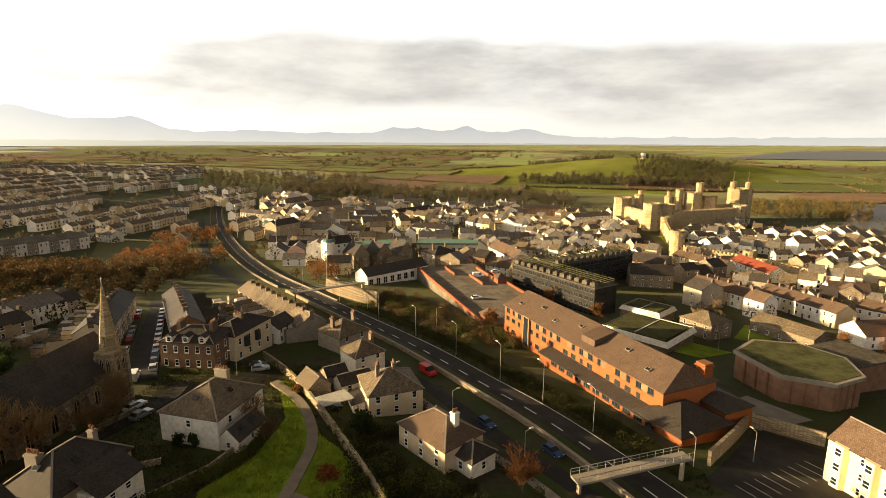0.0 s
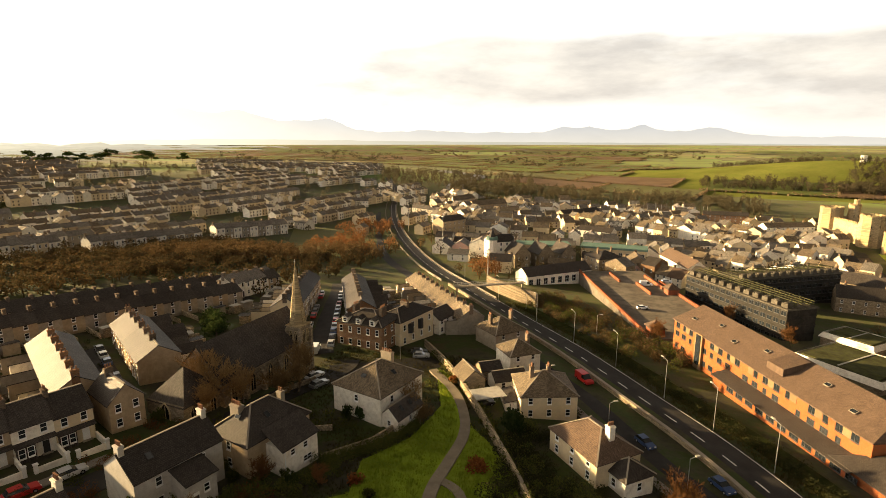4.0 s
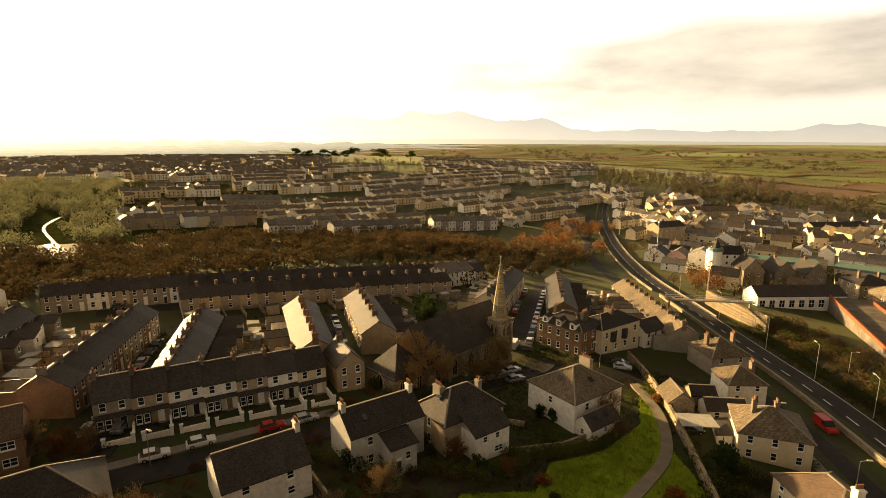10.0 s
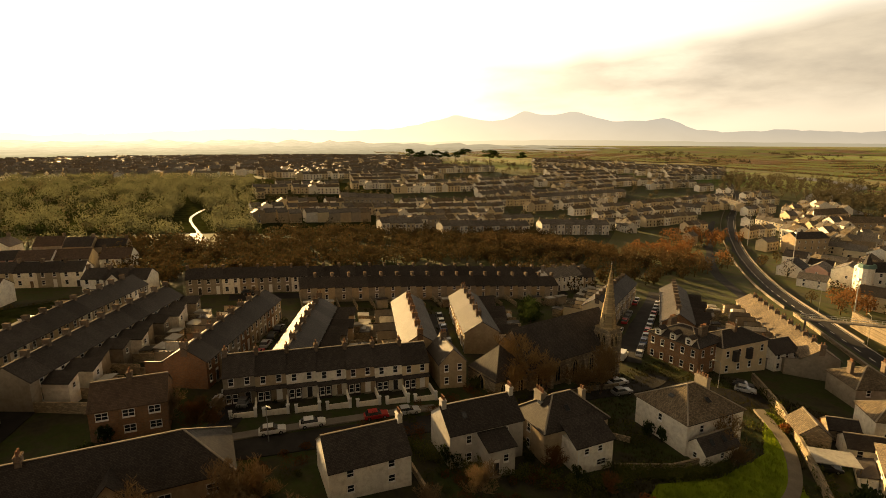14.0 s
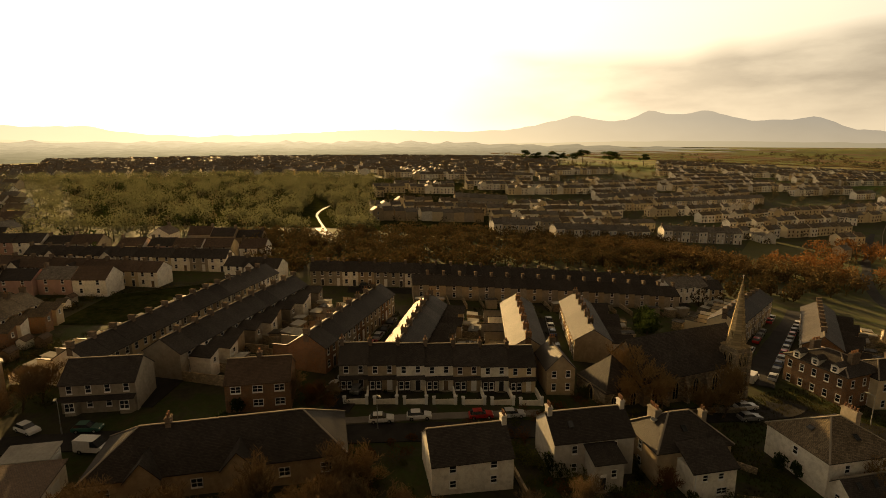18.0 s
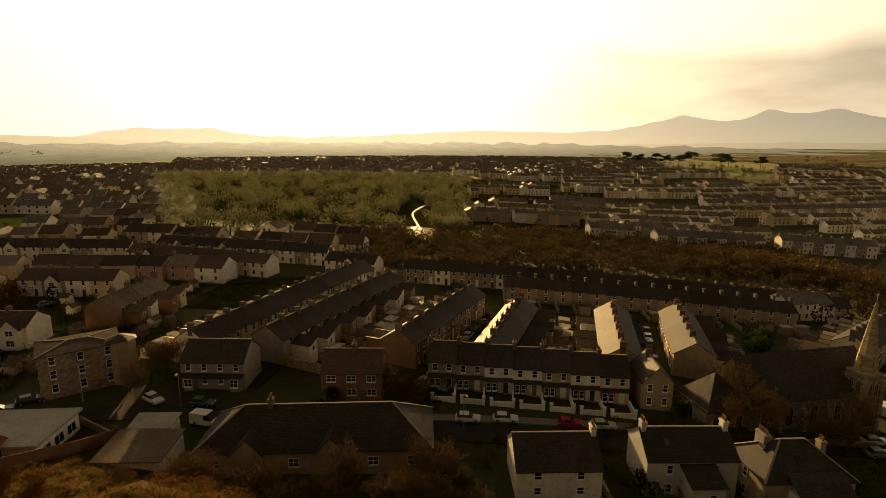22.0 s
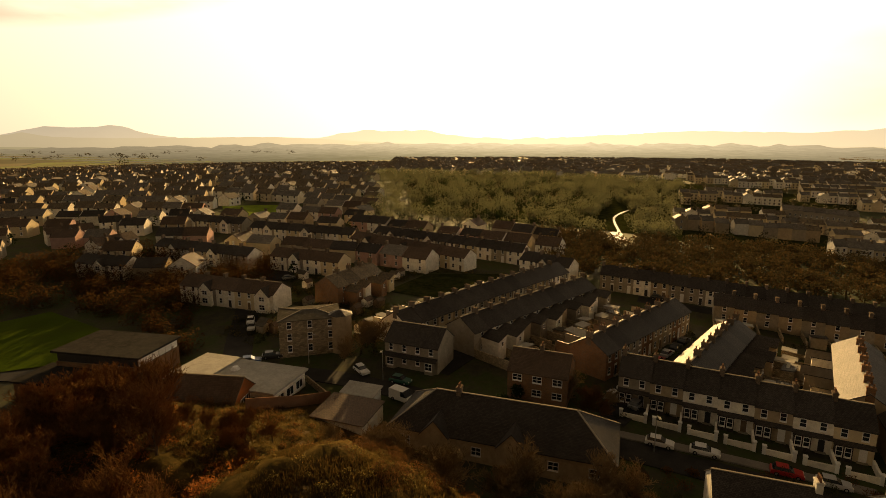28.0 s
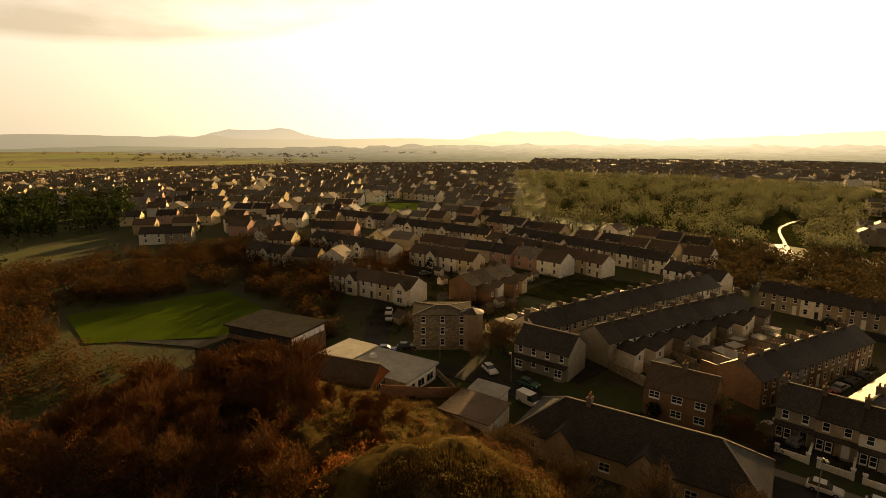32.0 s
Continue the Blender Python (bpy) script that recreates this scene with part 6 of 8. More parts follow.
for q in ((14, 190, 20), (14, 214, 20), (14, 240, 20), (53, 214, 20), (40, 232, 16), (66, 195, 16), (73, 262, 24), (92, 272, 14), (56, 250, 14), (38, 129, 40), (67, 165, 18), (77, 193, 14), (90, 127, 26), (112, 135, 18), (60, 90, 24), (76, 75, 16),
          (88, 158, 12), (110, 176, 16), (170, 525, 20), (205, 525, 30), (250, 530, 30), (300, 530, 26), (190, 472, 24), (230, 500, 30), (155, 347, 9), (163, 365, 9), (168, 385, 9), (175, 405, 9), (181, 425, 9), (182, 309, 8), (170, 330, 8), (196, 285, 8), (210, 243, 8), (225, 230, 8), (245, 212, 8), (262, 200, 8),
          (138, 310, 12), (143, 340, 12), (150, 375, 12), (158, 405, 12), (165, 435, 12), (-35, 200, 16), (-20, 205, 18), (-5, 190, 18), (-40, 225, 12)):
    claim(*q)
for x, y in MAIN:
    claim(x, y, 9)
for x, y in OLD:
    claim(x, y, 7)


def placed(x, y, ang, L, W, *a, **k):
    claim(x, y, max(L, W) * 0.55)
    return house(x, y, ang, L, W, *a, **k)


wh = placed(-23.7, 245, 41.5, 35, 10, 5.5, 8.6, wall=WHITE, roof=SLATE, storeys=1, front=9, back=0, win=(2.2, 3.0), label="long white hall with tall windows and slate roof", name="hall", category="hall")
gb = placed(-2, 285, 35, 15, 14, 9, 12, wall=STONE, hip=True, storeys=3, front=3, ends=3, chim=(-4, 4), pots=4, label="square grey stone house with hipped slates")
tb = placed(-58, 287, 38, 14, 11, 12, 15, wall=WHITE, storeys=4, front=4, back=3, ends=3, win=(1.1, 1.5), label="tall white building with a green turret", name="hotel", category="building")
part("turret", MB().tube(0, 0, -2, 13.5, 2.8, 2.8, 10).mesh("turret", WHITE), tb, pose(-7, -5, 0))
part("turret_roof", MB().tube(0, 0, 13.5, 15.0, 3.4, 3.1, 10).mesh("turret_roof", TEAL), tb, pose(-7, -5, 0))
part("turret_spire", MB().tube(0, 0, 15.0, 20.0, 2.0, 0.05, 8).mesh("turret_spire", SLATE), tb, pose(-7, -5, 0))
for k in range(3):
    placed(-46 + k * 11, 276 + k * 9, 128, 12, 9, 8, 13, wall=STONE, storeys=2, front=2, back=2, ends=2, label="dark stone gabled school block", chim=(3,), pots=3, name="school_block", category="building")
for (xa, ya), (xb, yb), wm, rm, eh, rh in (((120, 495), (159, 511), WHITE, SLATE_OLD, 9, 12), ((85, 568), (124, 563), BRICK, SLATE, 9, 12), ((34, 330), (45, 296), WHITE, SLATE_BROWN, 6, 10), ((-131, 504), (-104, 532), BEIGE, SLATE_OLD, 8, 12), ((-157, 530), (-146, 562), BEIGE, SLATE_OLD, 7, 11),
                                          ((-118, 361), (-107, 380), BEIGE, SLATE, 11, 14), ((92, 257), (112, 253), STONE, SLATE, 7, 11), ((100, 292), (120, 277), STONE, SLATE, 8, 12), ((171, 300), (173, 267), WHITE, DULL_RED, 6, 9), ((-46, 509), (-14, 541), GREY, SLATE, 7, 10), ((-22, 424), (3, 414), WHITE, SLATE, 6, 9)):
    x, y, d = (xa + xb) / 2, (ya + yb) / 2, math.hypot(xb - xa, yb - ya)
    placed(x, y, math.degrees(math.atan2(yb - ya, xb - xa)), round(d), 11, eh, rh, wall=wm, roof=rm, storeys=2 if eh < 8.5 else 3, front=max(3, int(d / 4)), back=2, chim=(-d / 3, d / 3), pots=3, label="large gabled town building with slate roof", name="town_building", category="building")
hh = placed(90, 174, -61, 12, 11, 5.6, 8.4, wall=STONE, roof=SLATE_OLD, hip=True, front=3, ends=2, label="stone house with hipped slates by the lawn")
placed(118, 172, -66, 22, 10, 4.4, 6.6, wall=STONE, roof=SLATE_OLD, storeys=1, front=5, back=2, label="low stone hall with old slates")
for (p, q, wl, f) in (((118.5, 240.3), (129.5, 207.8), (WHITE, CREAM), False), ((142, 225), (149, 188), (WHITE, WHITE, CREAM), False), ((164, 200), (182, 168), (WHITE,), False), ((143, 317), (155, 281), (GOLD_STONE, CREAM), False), ((174, 234), (189, 229), (WHITE,), False)):
    for h in terrace(p, q, W=9, eh=6.2, rh=9.0, unit=6.0, walls=wl, roof=SLATE_BROWN, rear=False, back=0, flip=f, group="town rows", label="white rendered town house with brown roof", pots=3):
        claim(h.location.x, h.location.y, 6)

for x, y, a, L in ((3.0, 337.0, -3, 38), (-40.0, 322.0, 14, 34)):
    claim(x, y, L * 0.4)
    k = thing("market_hall", x, y, ter(x, y), a, "low town hall block with a copper-green flat roof", "building")
    part("wall", MB().box(-L / 2, L / 2, -6, 6, -3, 6.4).mesh("wall", CREAM), k)
    part("roof", MB().box(-L / 2 - 0.5, L / 2 + 0.5, -6.5, 6.5, 6.4, 7.6).mesh("roof", TEAL), k)
    for i in range(int(L / 4)):
        put_window(k, (i + 0.5) * L / int(L / 4) - L / 2, -6, 2.0, 0, 2.0, 2.6)

# ---------------------------------------------------------------- the rest of the old town, in rows
TOWN_WALLS = (WHITE, CREAM, WHITE, GREY, STONE, WHITE, BEIGE, CREAM, BRICK, WHITE, PINK, WHITE, RUBBLE)
TOWN_ROOFS = (SLATE, PALE_SLATE, SLATE_BROWN, SLATE, SLATE_OLD, SLATE, SLATE)
R = random.Random(11)


def in_town(x, y):
    d, az = math.hypot(x, y), math.degrees(math.atan2(-x, y))
    if y < 150 or not -46 < az < 18.5:
        return False
    near = 215 if az < -25 else (268 if az < 5 else 245)
    return near < d < (640 if az > -8 else 520 if az < -30 else 600)


def fill_rows(test, ang, step_u, step_v, limit, seed, sizes, group, label, extent, win=2, walls=TOWN_WALLS, roofs=TOWN_ROOFS, run=(2, 5), centre=(0, 0), cat="house", back=0, swing=0.86):
    """Short rows of houses on a turned grid, where there is room."""
    R = random.Random(seed)
    ca, sa = math.cos(radians(ang)), math.sin(radians(ang))
    spots = []
    n = int(extent / step_v)
    for j in range(-n, n + 1):
        u = -extent
        while u < extent:
            k = R.randint(*run)
            for i in range(k):
                v = j * step_v + R.uniform(-1.2, 1.2)
                x, y = centre[0] + u * ca - v * sa, centre[1] + u * sa + v * ca
                spots.append((math.hypot(x, y), x, y, R.random(), R.random(), R.random(), j % 2))
                u += step_u
            u += R.uniform(2, 7)
    spots = [s for s in sorted(spots) if test(s[1], s[2])]
    made = 0
    far = []
    for d, x, y, r1, r2, r3, par in spots:
        if not free(x, y, step_u * 0.45):
            continue
        L = step_u + (0.0 if r1 < 0.6 else -1.0)
        W, eh, rh = sizes[int(r2 * len(sizes))]
        turn = 90 if r3 > swing else 0
        claim(x, y, step_u * 0.42)
        if made < limit:
            house(x, y, ang + (180 if par else 0) + turn, round(L, 1), W, eh, rh, walls[int(r1 * 97) % len(walls)], roofs[int(r2 * 89) % len(roofs)], front=win, back=back, chim=(-L / 2 + 0.4,) if r3 > 0.25 else (), pots=0, label=label, group=group, category=cat, ends=1 if turn else 0)
            made += 1
        else:
            far.append((x, y, ang + turn, L, W, eh, rh, int(r1 * 97), int(r2 * 89)))
    return far


far_houses = []


def district(x, y):
    """Which way the streets run in this part of the town."""
    return int((noise.noise((x * 0.0075, y * 0.0075, 3.3)) + 0.5) * 4.5) % 3


def roomy(x, y):
    return noise.noise((x * 0.02, y * 0.02, 7.7)) < 0.3


SIZES = ((8, 5.6, 8.0), (9, 6.4, 9.2), (8, 7.6, 10.4), (11, 5.0, 8.6), (12, 8.4, 11.4), (7, 4.2, 6.4))
for k, (ang, width) in enumerate(((-36, 7.5), (22, 9.5), (4, 11.5))):
    far_houses += fill_rows(lambda x, y: in_town(x, y) and roomy(x, y) and district(x, y) == k, ang, width, 20, 18, 3 + k, SIZES, "old town houses", "rendered town house with slate roof and chimney", 700, swing=0.80, run=(2, 7), back=1)

# ---------------------------------------------------------------- school below the hill
sc = thing("school", -93.5, -72.2, ter(-93, -72) - 0.3, 84, "low dark school hall with white clerestory panels", "school")
part("wall", MB().box(-9, 9, -5.5, 5.5, -3, 4.2).mesh("wall", BRICK), sc)
part("clerestory", MB().box(-8.8, 8.8, -5.3, 5.3, 4.2, 6.0).mesh("clerestory", DARK_PAINT), sc)
part("roof", MB().box(-9.5, 9.5, -6.0, 6.0, 6.0, 6.4).mesh("roof", DARK_CLAD), sc)
for i in range(6):
    part("panel", cached("clpanel", lambda: MB().box(-0.06, 0.06, -0.8, 0.8, 0, 1.5).mesh("panel", WHITE_PAINT)), sc, pose(8.85, -4.4 + i * 1.78, 4.35))
part("low_wing", MB().box(-12, 12, -4, 4, -3, 2.9).mesh("low_wing", BRICK), sc, pose(1, -8.5, 0))
part("low_roof", MB().box(-12.3, 12.3, -4.4, 4.2, 2.9, 3.25).mesh("low_roof", DARK_CLAD), sc, pose(1, -8.5, 0))
for i in range(6):
    put_window(sc, -8 + i * 3.6, -12.5, 0.8, 0, 2.2, 1.4, DARK_PAINT, False)
sf = thing("school_block", -87.5, -45.3, ter(-87, -45) - 0.2, 78, "flat-roofed school classroom block with pale roof", "school")
part("wall", MB().box(-11, 11, -5, 5, -3, 3.4).mesh("wall", WHITE), sf)
part("roof", MB().box(-11.5, 11.5, -5.5, 5.5, 3.4, 3.8).mesh("roof", PALE_FELT), sf)
part("roof_step", MB().box(-4, 4, -5.4, 5.4, 3.8, 4.2).mesh("roof_step", PALE_FELT), sf, pose(-7, 0, 0))
part("rooflight_dome", MB().tube(0, 0, 3.8, 4.4, 0.9, 0.5, 10).mesh("rooflight_dome", WHITE_PAINT), sf, pose(-1, 1, 0))
for i in range(3):
    put_window(sf, 11, -3.0 + i * 3.0, 0.9, 90, 2.2, 1.6, WHITE_PAINT, False)
for i in range(5):
    put_window(sf, -8 + i * 4.0, -5, 0.9, 0, 2.4, 1.6, WHITE_PAINT, False)
sg = house(-79.8, -46.5, 88, 13, 7.5, 3.8, 6.8, wall=RED_BRICK, roof=SLATE_BROWN, storeys=1, front=3, back=2, label="red brick school gable with large white window", name="school_gable", category="school")
for i in (-1, 1):
    put_window(sg, 6.5, i * 0.9, 0.9, 90, 1.5, 2.6)

# ---------------------------------------------------------------- eastern estate
est = []
for p, q, f in (((-140, -84), (-132, -54), False), ((-162, -133), (-159, -114), False), ((-183, -147), (-199, -142), False), ((-188, -122), (-174, -80), False), ((-176, -73), (-168, -47), False), ((-209, -53), (-180, -6), False),
                ((-228, -104), (-216, -55), False), ((-224, -47), (-194, 14), False), ((-202, -182), (-215, -171), False), ((-228, -178), (-236, -168), False), ((-242, -147), (-235, -111), False), ((-183, 13), (-173, 28), False)):
    d = math.hypot(q[0] - p[0], q[1] - p[1])
    for i, h in enumerate(terrace(p, q, W=7.6, eh=4.9, rh=7.2, unit=6.4, walls=(WHITE, GREY, WHITE, CREAM), roof=SLATE if len(est) % 2 else SLATE_BROWN, rear=False, flip=f, group="estate rows", label="pale rendered estate house with dark roof", pots=0, back=0)):
        claim(h.location.x, h.location.y, 5.5)
        if i in (1, 4):
            gz = part("front_gable", cached("fgable", lambda: MB().add([(-2, 0, -2), (2, 0, -2), (2, 0, 4.6), (0, 0, 6.4), (-2, 0, 4.6), (-2, 4.5, -2), (2, 4.5, -2), (2, 4.5, 4.6), (0, 4.5, 6.4), (-2, 4.5, 4.6)], [(0, 1, 2, 3, 4), (1, 6, 7, 2), (5, 0, 4, 9)]).mesh("front_gable", WHITE)), h, pose(0, -4.6, 0))
            part("gable_roof", cached("fgroof", lambda: MB().slab([(-2.3, -0.2, 4.35), (0, -0.2, 6.55), (0, 4.7, 6.55), (-2.3, 4.7, 4.35)][::-1], 0.14).slab([(2.3, -0.2, 4.35), (2.3, 4.7, 4.35), (0, 4.7, 6.55), (0, -0.2, 6.55)], 0.14).mesh("gable_roof", SLATE)), gz)
            put_window(gz, 0, 0, 3.0, 0, 1.6, 1.2)
            put_window(gz, 0, 0, 0.7, 0, 1.8, 1.4)
        est.append(h)
for x, y, r in ((-110, -110, 26), (-125, -105, 18), (-95, -130, 24), (-74, -75, 40), (-93, -72, 15), (-160, -12, 14), (-150, -22, 12), (-165, 0, 10), (-298, -134, 24), (-140, -110, 14), (-150, -125, 12), (-135, -95, 10)):
    claim(x, y, r)
for r_ in rows:
    for h in r_:
        claim(h.location.x, h.location.y, 7)


def in_estate(x, y):
    d, az = math.hypot(x, y), math.degrees(math.atan2(-x, y))
    return 82 < az < 152 and 165 < d < 1000 and not (az < 102 and 255 < d < 620) and not (az > 128 and d < 250) and not (az > 140 and d < 420)


for az0, az1, ang, seed in ((82, 104, 64, 5), (104, 118, 78, 12), (118, 134, 100, 13), (134, 152, 122, 14)):
    far_houses += fill_rows(lambda x, y: in_estate(x, y) and az0 <= math.degrees(math.atan2(-x, y)) < az1, ang, 10.5, 25, 18, seed, ((8, 4.8, 7.4), (8.4, 5.0, 7.8), (7.6, 4.7, 7.0)), "estate houses", "pale rendered estate house with a tiled roof", 1000, walls=(WHITE, GREY, CREAM, WHITE, BEIGE, PINK), roofs=(SLATE, SLATE_BROWN, PALE_SLATE, SLATE_BROWN), run=(1, 4))

# ---------------------------------------------------------------- terraces across the valley
for p, q, wl, eh in (((-231, 264), (-212, 310), (WHITE, GREY), 7.0), ((-241, 189), (-229, 249), (WHITE, BEIGE), 6.6), ((-257, 158), (-252, 183), (WHITE, CREAM), 6.6), ((-364, 190), (-351, 229), (GREY,), 9.0), ((-370, 337), (-380, 420), (WHITE, GREY), 6.0), ((-339, 381), (-320, 495), (WHITE, CREAM, GREY), 6.0),
                     ((-122, 142), (-122, 165), (WHITE,), 5.4), ((-221, 337), (-205, 331), (WHITE,), 5.4), ((-241, 543), (-213, 523), (WHITE, CREAM), 6.0), ((-174, 462), (-147, 454), (WHITE, CREAM), 6.0), ((-246, 462), (-226, 472), (WHITE,), 6.0)):
    for h in terrace(p, q, W=8.5, eh=eh, rh=eh + 2.6, unit=5.6, walls=wl, roof=PALE_SLATE, rear=False, group="valley terraces", label="pale terraced house across the valley", pots=0, back=0):
        claim(h.location.x, h.location.y, 5)
for x, y, r in ((-190, 250, 30), (-180, 300, 26), (-175, 215, 28), (-165, 180, 22), (-200, 200, 24), (-200, 150, 24), (-210, 110, 26), (-195, 350, 20)):
    claim(x, y, r)


def in_valley(x, y):
    d, az = math.hypot(x, y), math.degrees(math.atan2(-x, y))
    return noise.noise((x * 0.011, y * 0.011, 6)) < 0.12 and 19.5 < az < 71 and 320 < d < 1150 and not (az > 42 and d > 760) and not (az < 24 and d > 700)


def in_distance(x, y):
    d, az = math.hypot(x, y), math.degrees(math.atan2(-x, y))
    return 52 < az < 100 and 620 < d < 1300


far_houses += fill_rows(in_valley, 83, 7.0, 29, 45, 8, ((7, 6.2, 8.2), (7, 6.6, 8.6)), "valley houses", "small pale terraced house with slate roof", 1200, walls=(WHITE, GREY, CREAM, WHITE, BEIGE), roofs=(PALE_SLATE, PALE_SLATE, SLATE_OLD), run=(5, 12))
far_houses += fill_rows(in_distance, 60, 12, 40, 0, 9, ((9, 5.0, 7.6), (12, 6.0, 8.0)), "", "", 1400, run=(2, 5))

# everything past those as one mesh of walls, roofs and windows
b = MB()
for x, y, a, L, W, eh, rh, k1, k2 in far_houses:
    m = pose(x, y, ter(x, y), 0, 0, a)
    w = MB()
    X, Y = L / 2, W / 2
    w.add([(-X, -Y, -2), (X, -Y, -2), (X, Y, -2), (-X, Y, -2), (-X, -Y, eh), (X, -Y, eh), (X, Y, eh), (-X, Y, eh), (-X, 0, rh), (X, 0, rh)], [(0, 1, 5, 4), (2, 3, 7, 6), (1, 2, 6, 9, 5), (3, 0, 4, 8, 7)], k1 % 4)
    o, k = 0.3, (rh - eh) / Y * 0.3
    w.slab([(-X - 0.1, -Y - o, eh - k), (X + 0.1, -Y - o, eh - k), (X + 0.1, 0, rh + 0.1), (-X - 0.1, 0, rh + 0.1)], 0.15, 4 + k2 % 2)
    w.slab([(X + 0.1, Y + o, eh - k), (-X - 0.1, Y + o, eh - k), (-X - 0.1, 0, rh + 0.1), (X + 0.1, 0, rh + 0.1)], 0.15, 4 + k2 % 2)
    w.box(-X + 0.1, -X + 0.8, -0.5, 0.5, rh - 0.6, rh + 1.2, 6)
    for s in (0, 1):
        for sx in (-0.25, 0.25):
            for sy in (-1, 1):
                w.box(sx * L - 0.5, sx * L + 0.5, sy * Y - 0.04, sy * Y + 0.04, 0.9 + s * 2.5, 2.2 + s * 2.5, 7)
    b.join(w, m)
tagged(new("distant_houses", b.mesh("distant_houses", [WHITE, WHITE, CREAM, CREAM, PALE_SLATE, SLATE_OLD, CHIMNEY_BRICK, GLASS])), "distant rows of small pale houses with slate roofs", "houses", "", "stuff")

# ---------------------------------------------------------------- fields, woods, water and mountains
MEADOW = surface("meadow", (0.125, 0.145, 0.042), 0.85, 0.2, 0.02, 1.0, 0.0, tint=(0.13, 0.15, 0.04), spec=0.05, random_value=0.25)
PASTURE = surface("pasture", (0.125, 0.125, 0.05), 0.85, 0.2, 0.02, 1.0, 0.0, tint=(0.15, 0.13, 0.06), spec=0.05, random_value=0.25)
PLOUGH = surface("ploughland", (0.15, 0.10, 0.06), 0.85, 0.2, 0.03, 1.0, 0.0, spec=0.05, random_value=0.2)


KNOLL_TURF = surface("knoll_turf", (0.15, 0.16, 0.04), 0.95, 0.25, 0.012, 0.3, 0.0, tint=(0.12, 0.15, 0.03), spec=0.0)


def knoll(x, y):
    return 34 * math.exp(-((x - 400) ** 2 / (2 * 190 ** 2) + (y - 1120) ** 2 / (2 * 120 ** 2)))


def fields():
    R = random.Random(4)
    hedge, rest = MB(), MB()
    ca, sa = math.cos(radians(-18)), math.sin(radians(-18))
    cu, cv = 170, 115
    for j in range(-2, 18):
        for i in range(-18, 16):
            u0, v0 = i * cu + (j % 2) * 60 + R.uniform(-20, 20), 640 + j * cv
            u1, v1 = u0 + cu * R.uniform(0.85, 1.0), v0 + cv * R.uniform(0.9, 1.0)
            q = [(u * ca - v * sa, u * sa + v * ca) for u, v in ((u0, v0), (u1, v0), (u1, v1), (u0, v1))]
            cx, cy = sum(p[0] for p in q) / 4, sum(p[1] for p in q) / 4
            d, az = math.hypot(cx, cy), math.degrees(math.atan2(-cx, cy))
            first = 830 if az < 12 else 1180
            if not (first < d < 3300 and -44 < az < 150) or noise.noise((cx * 0.0016, cy * 0.0016, 5)) > 0.28 or (cx > 900 and cy > 1300) or (25 < az < 100 and d < 1500) or knoll(cx, cy) > 7:
                continue
            mb = MB()
            n = 5
            v = []
            for b_ in range(n + 1):
                for a_ in range(n + 1):
                    s, t = a_ / n, b_ / n
                    x = (q[0][0] * (1 - s) + q[1][0] * s) * (1 - t) + (q[3][0] * (1 - s) + q[2][0] * s) * t
                    y = (q[0][1] * (1 - s) + q[1][1] * s) * (1 - t) + (q[3][1] * (1 - s) + q[2][1] * s) * t
                    v.append((x, y, ter(x, y) + knoll(x, y) + 0.8 + d * 0.0006))
            mb.add(v, [(b_ * (n + 1) + a_, b_ * (n + 1) + a_ + 1, (b_ + 1) * (n + 1) + a_ + 1, (b_ + 1) * (n + 1) + a_) for b_ in range(n) for a_ in range(n)])
            k = R.random()
            if d < 1350:
                structure("field", mb, MEADOW if k < 0.55 else PASTURE if k < 0.82 else PLOUGH, "hedged farm field on the far side of town", "field")
            else:
                rest.join(mb, None, 0 if k < 0.55 else 1 if k < 0.82 else 2)
            if d < 2300:
                for (xa, ya), (xb, yb) in ((q[0], q[1]), (q[1], q[2])):
                    m = int(math.hypot(xb - xa, yb - ya) / 5)
                    for s in range(m):
                        if R.random() < 0.85:
                            x, y = xa + (xb - xa) * s / m, ya + (yb - ya) * s / m
                            leaf_cloud(hedge, R, x, y, ter(x, y) + knoll(x, y) + 2.0, 3.4, 2.2, 2.4 if R.random() > 0.08 else 6.0, 9, 1.6)
    tagged(new("distant_fields", rest.mesh("distant_fields", [MEADOW, PASTURE, PLOUGH])), "patchwork of distant farm fields", "fields", "", "stuff")
    tagged(new("hedgerows", hedge.mesh("hedgerows", BRANCH_GREY)), "dark bare hedgerows between the fields", "hedge", "", "stuff")


fields()


def knoll_mesh():
    v, f, n = [], [], 40
    for j in range(n + 1):
        for i in range(n + 1):
            x, y = 400 + (i / n - 0.5) * 1100, 1120 + (j / n - 0.5) * 760
            v.append((x, y, ter(x, y) + knoll(x, y) - 0.6))
    for j in range(n):
        for i in range(n):
            a = j * (n + 1) + i
            f.append((a, a + 1, a + n + 2, a + n + 1))
    return MB().add(v, f)


structure("knoll", knoll_mesh(), KNOLL_TURF, "rounded grassy knoll beyond the castle", "hill")
fx, fy = 405, 1095
fo = thing("folly_tower", fx, fy, ter(fx, fy) + knoll(fx, fy) - 0.5, 20, "small white folly tower on the knoll", "tower")
part("wall", MB().tube(0, 0, -2, 9, 5, 4.6, 8).mesh("wall", WHITE), fo)
part("roof", MB().tube(0, 0, 9, 11, 5.2, 4.8, 8).mesh("roof", WHITE), fo)


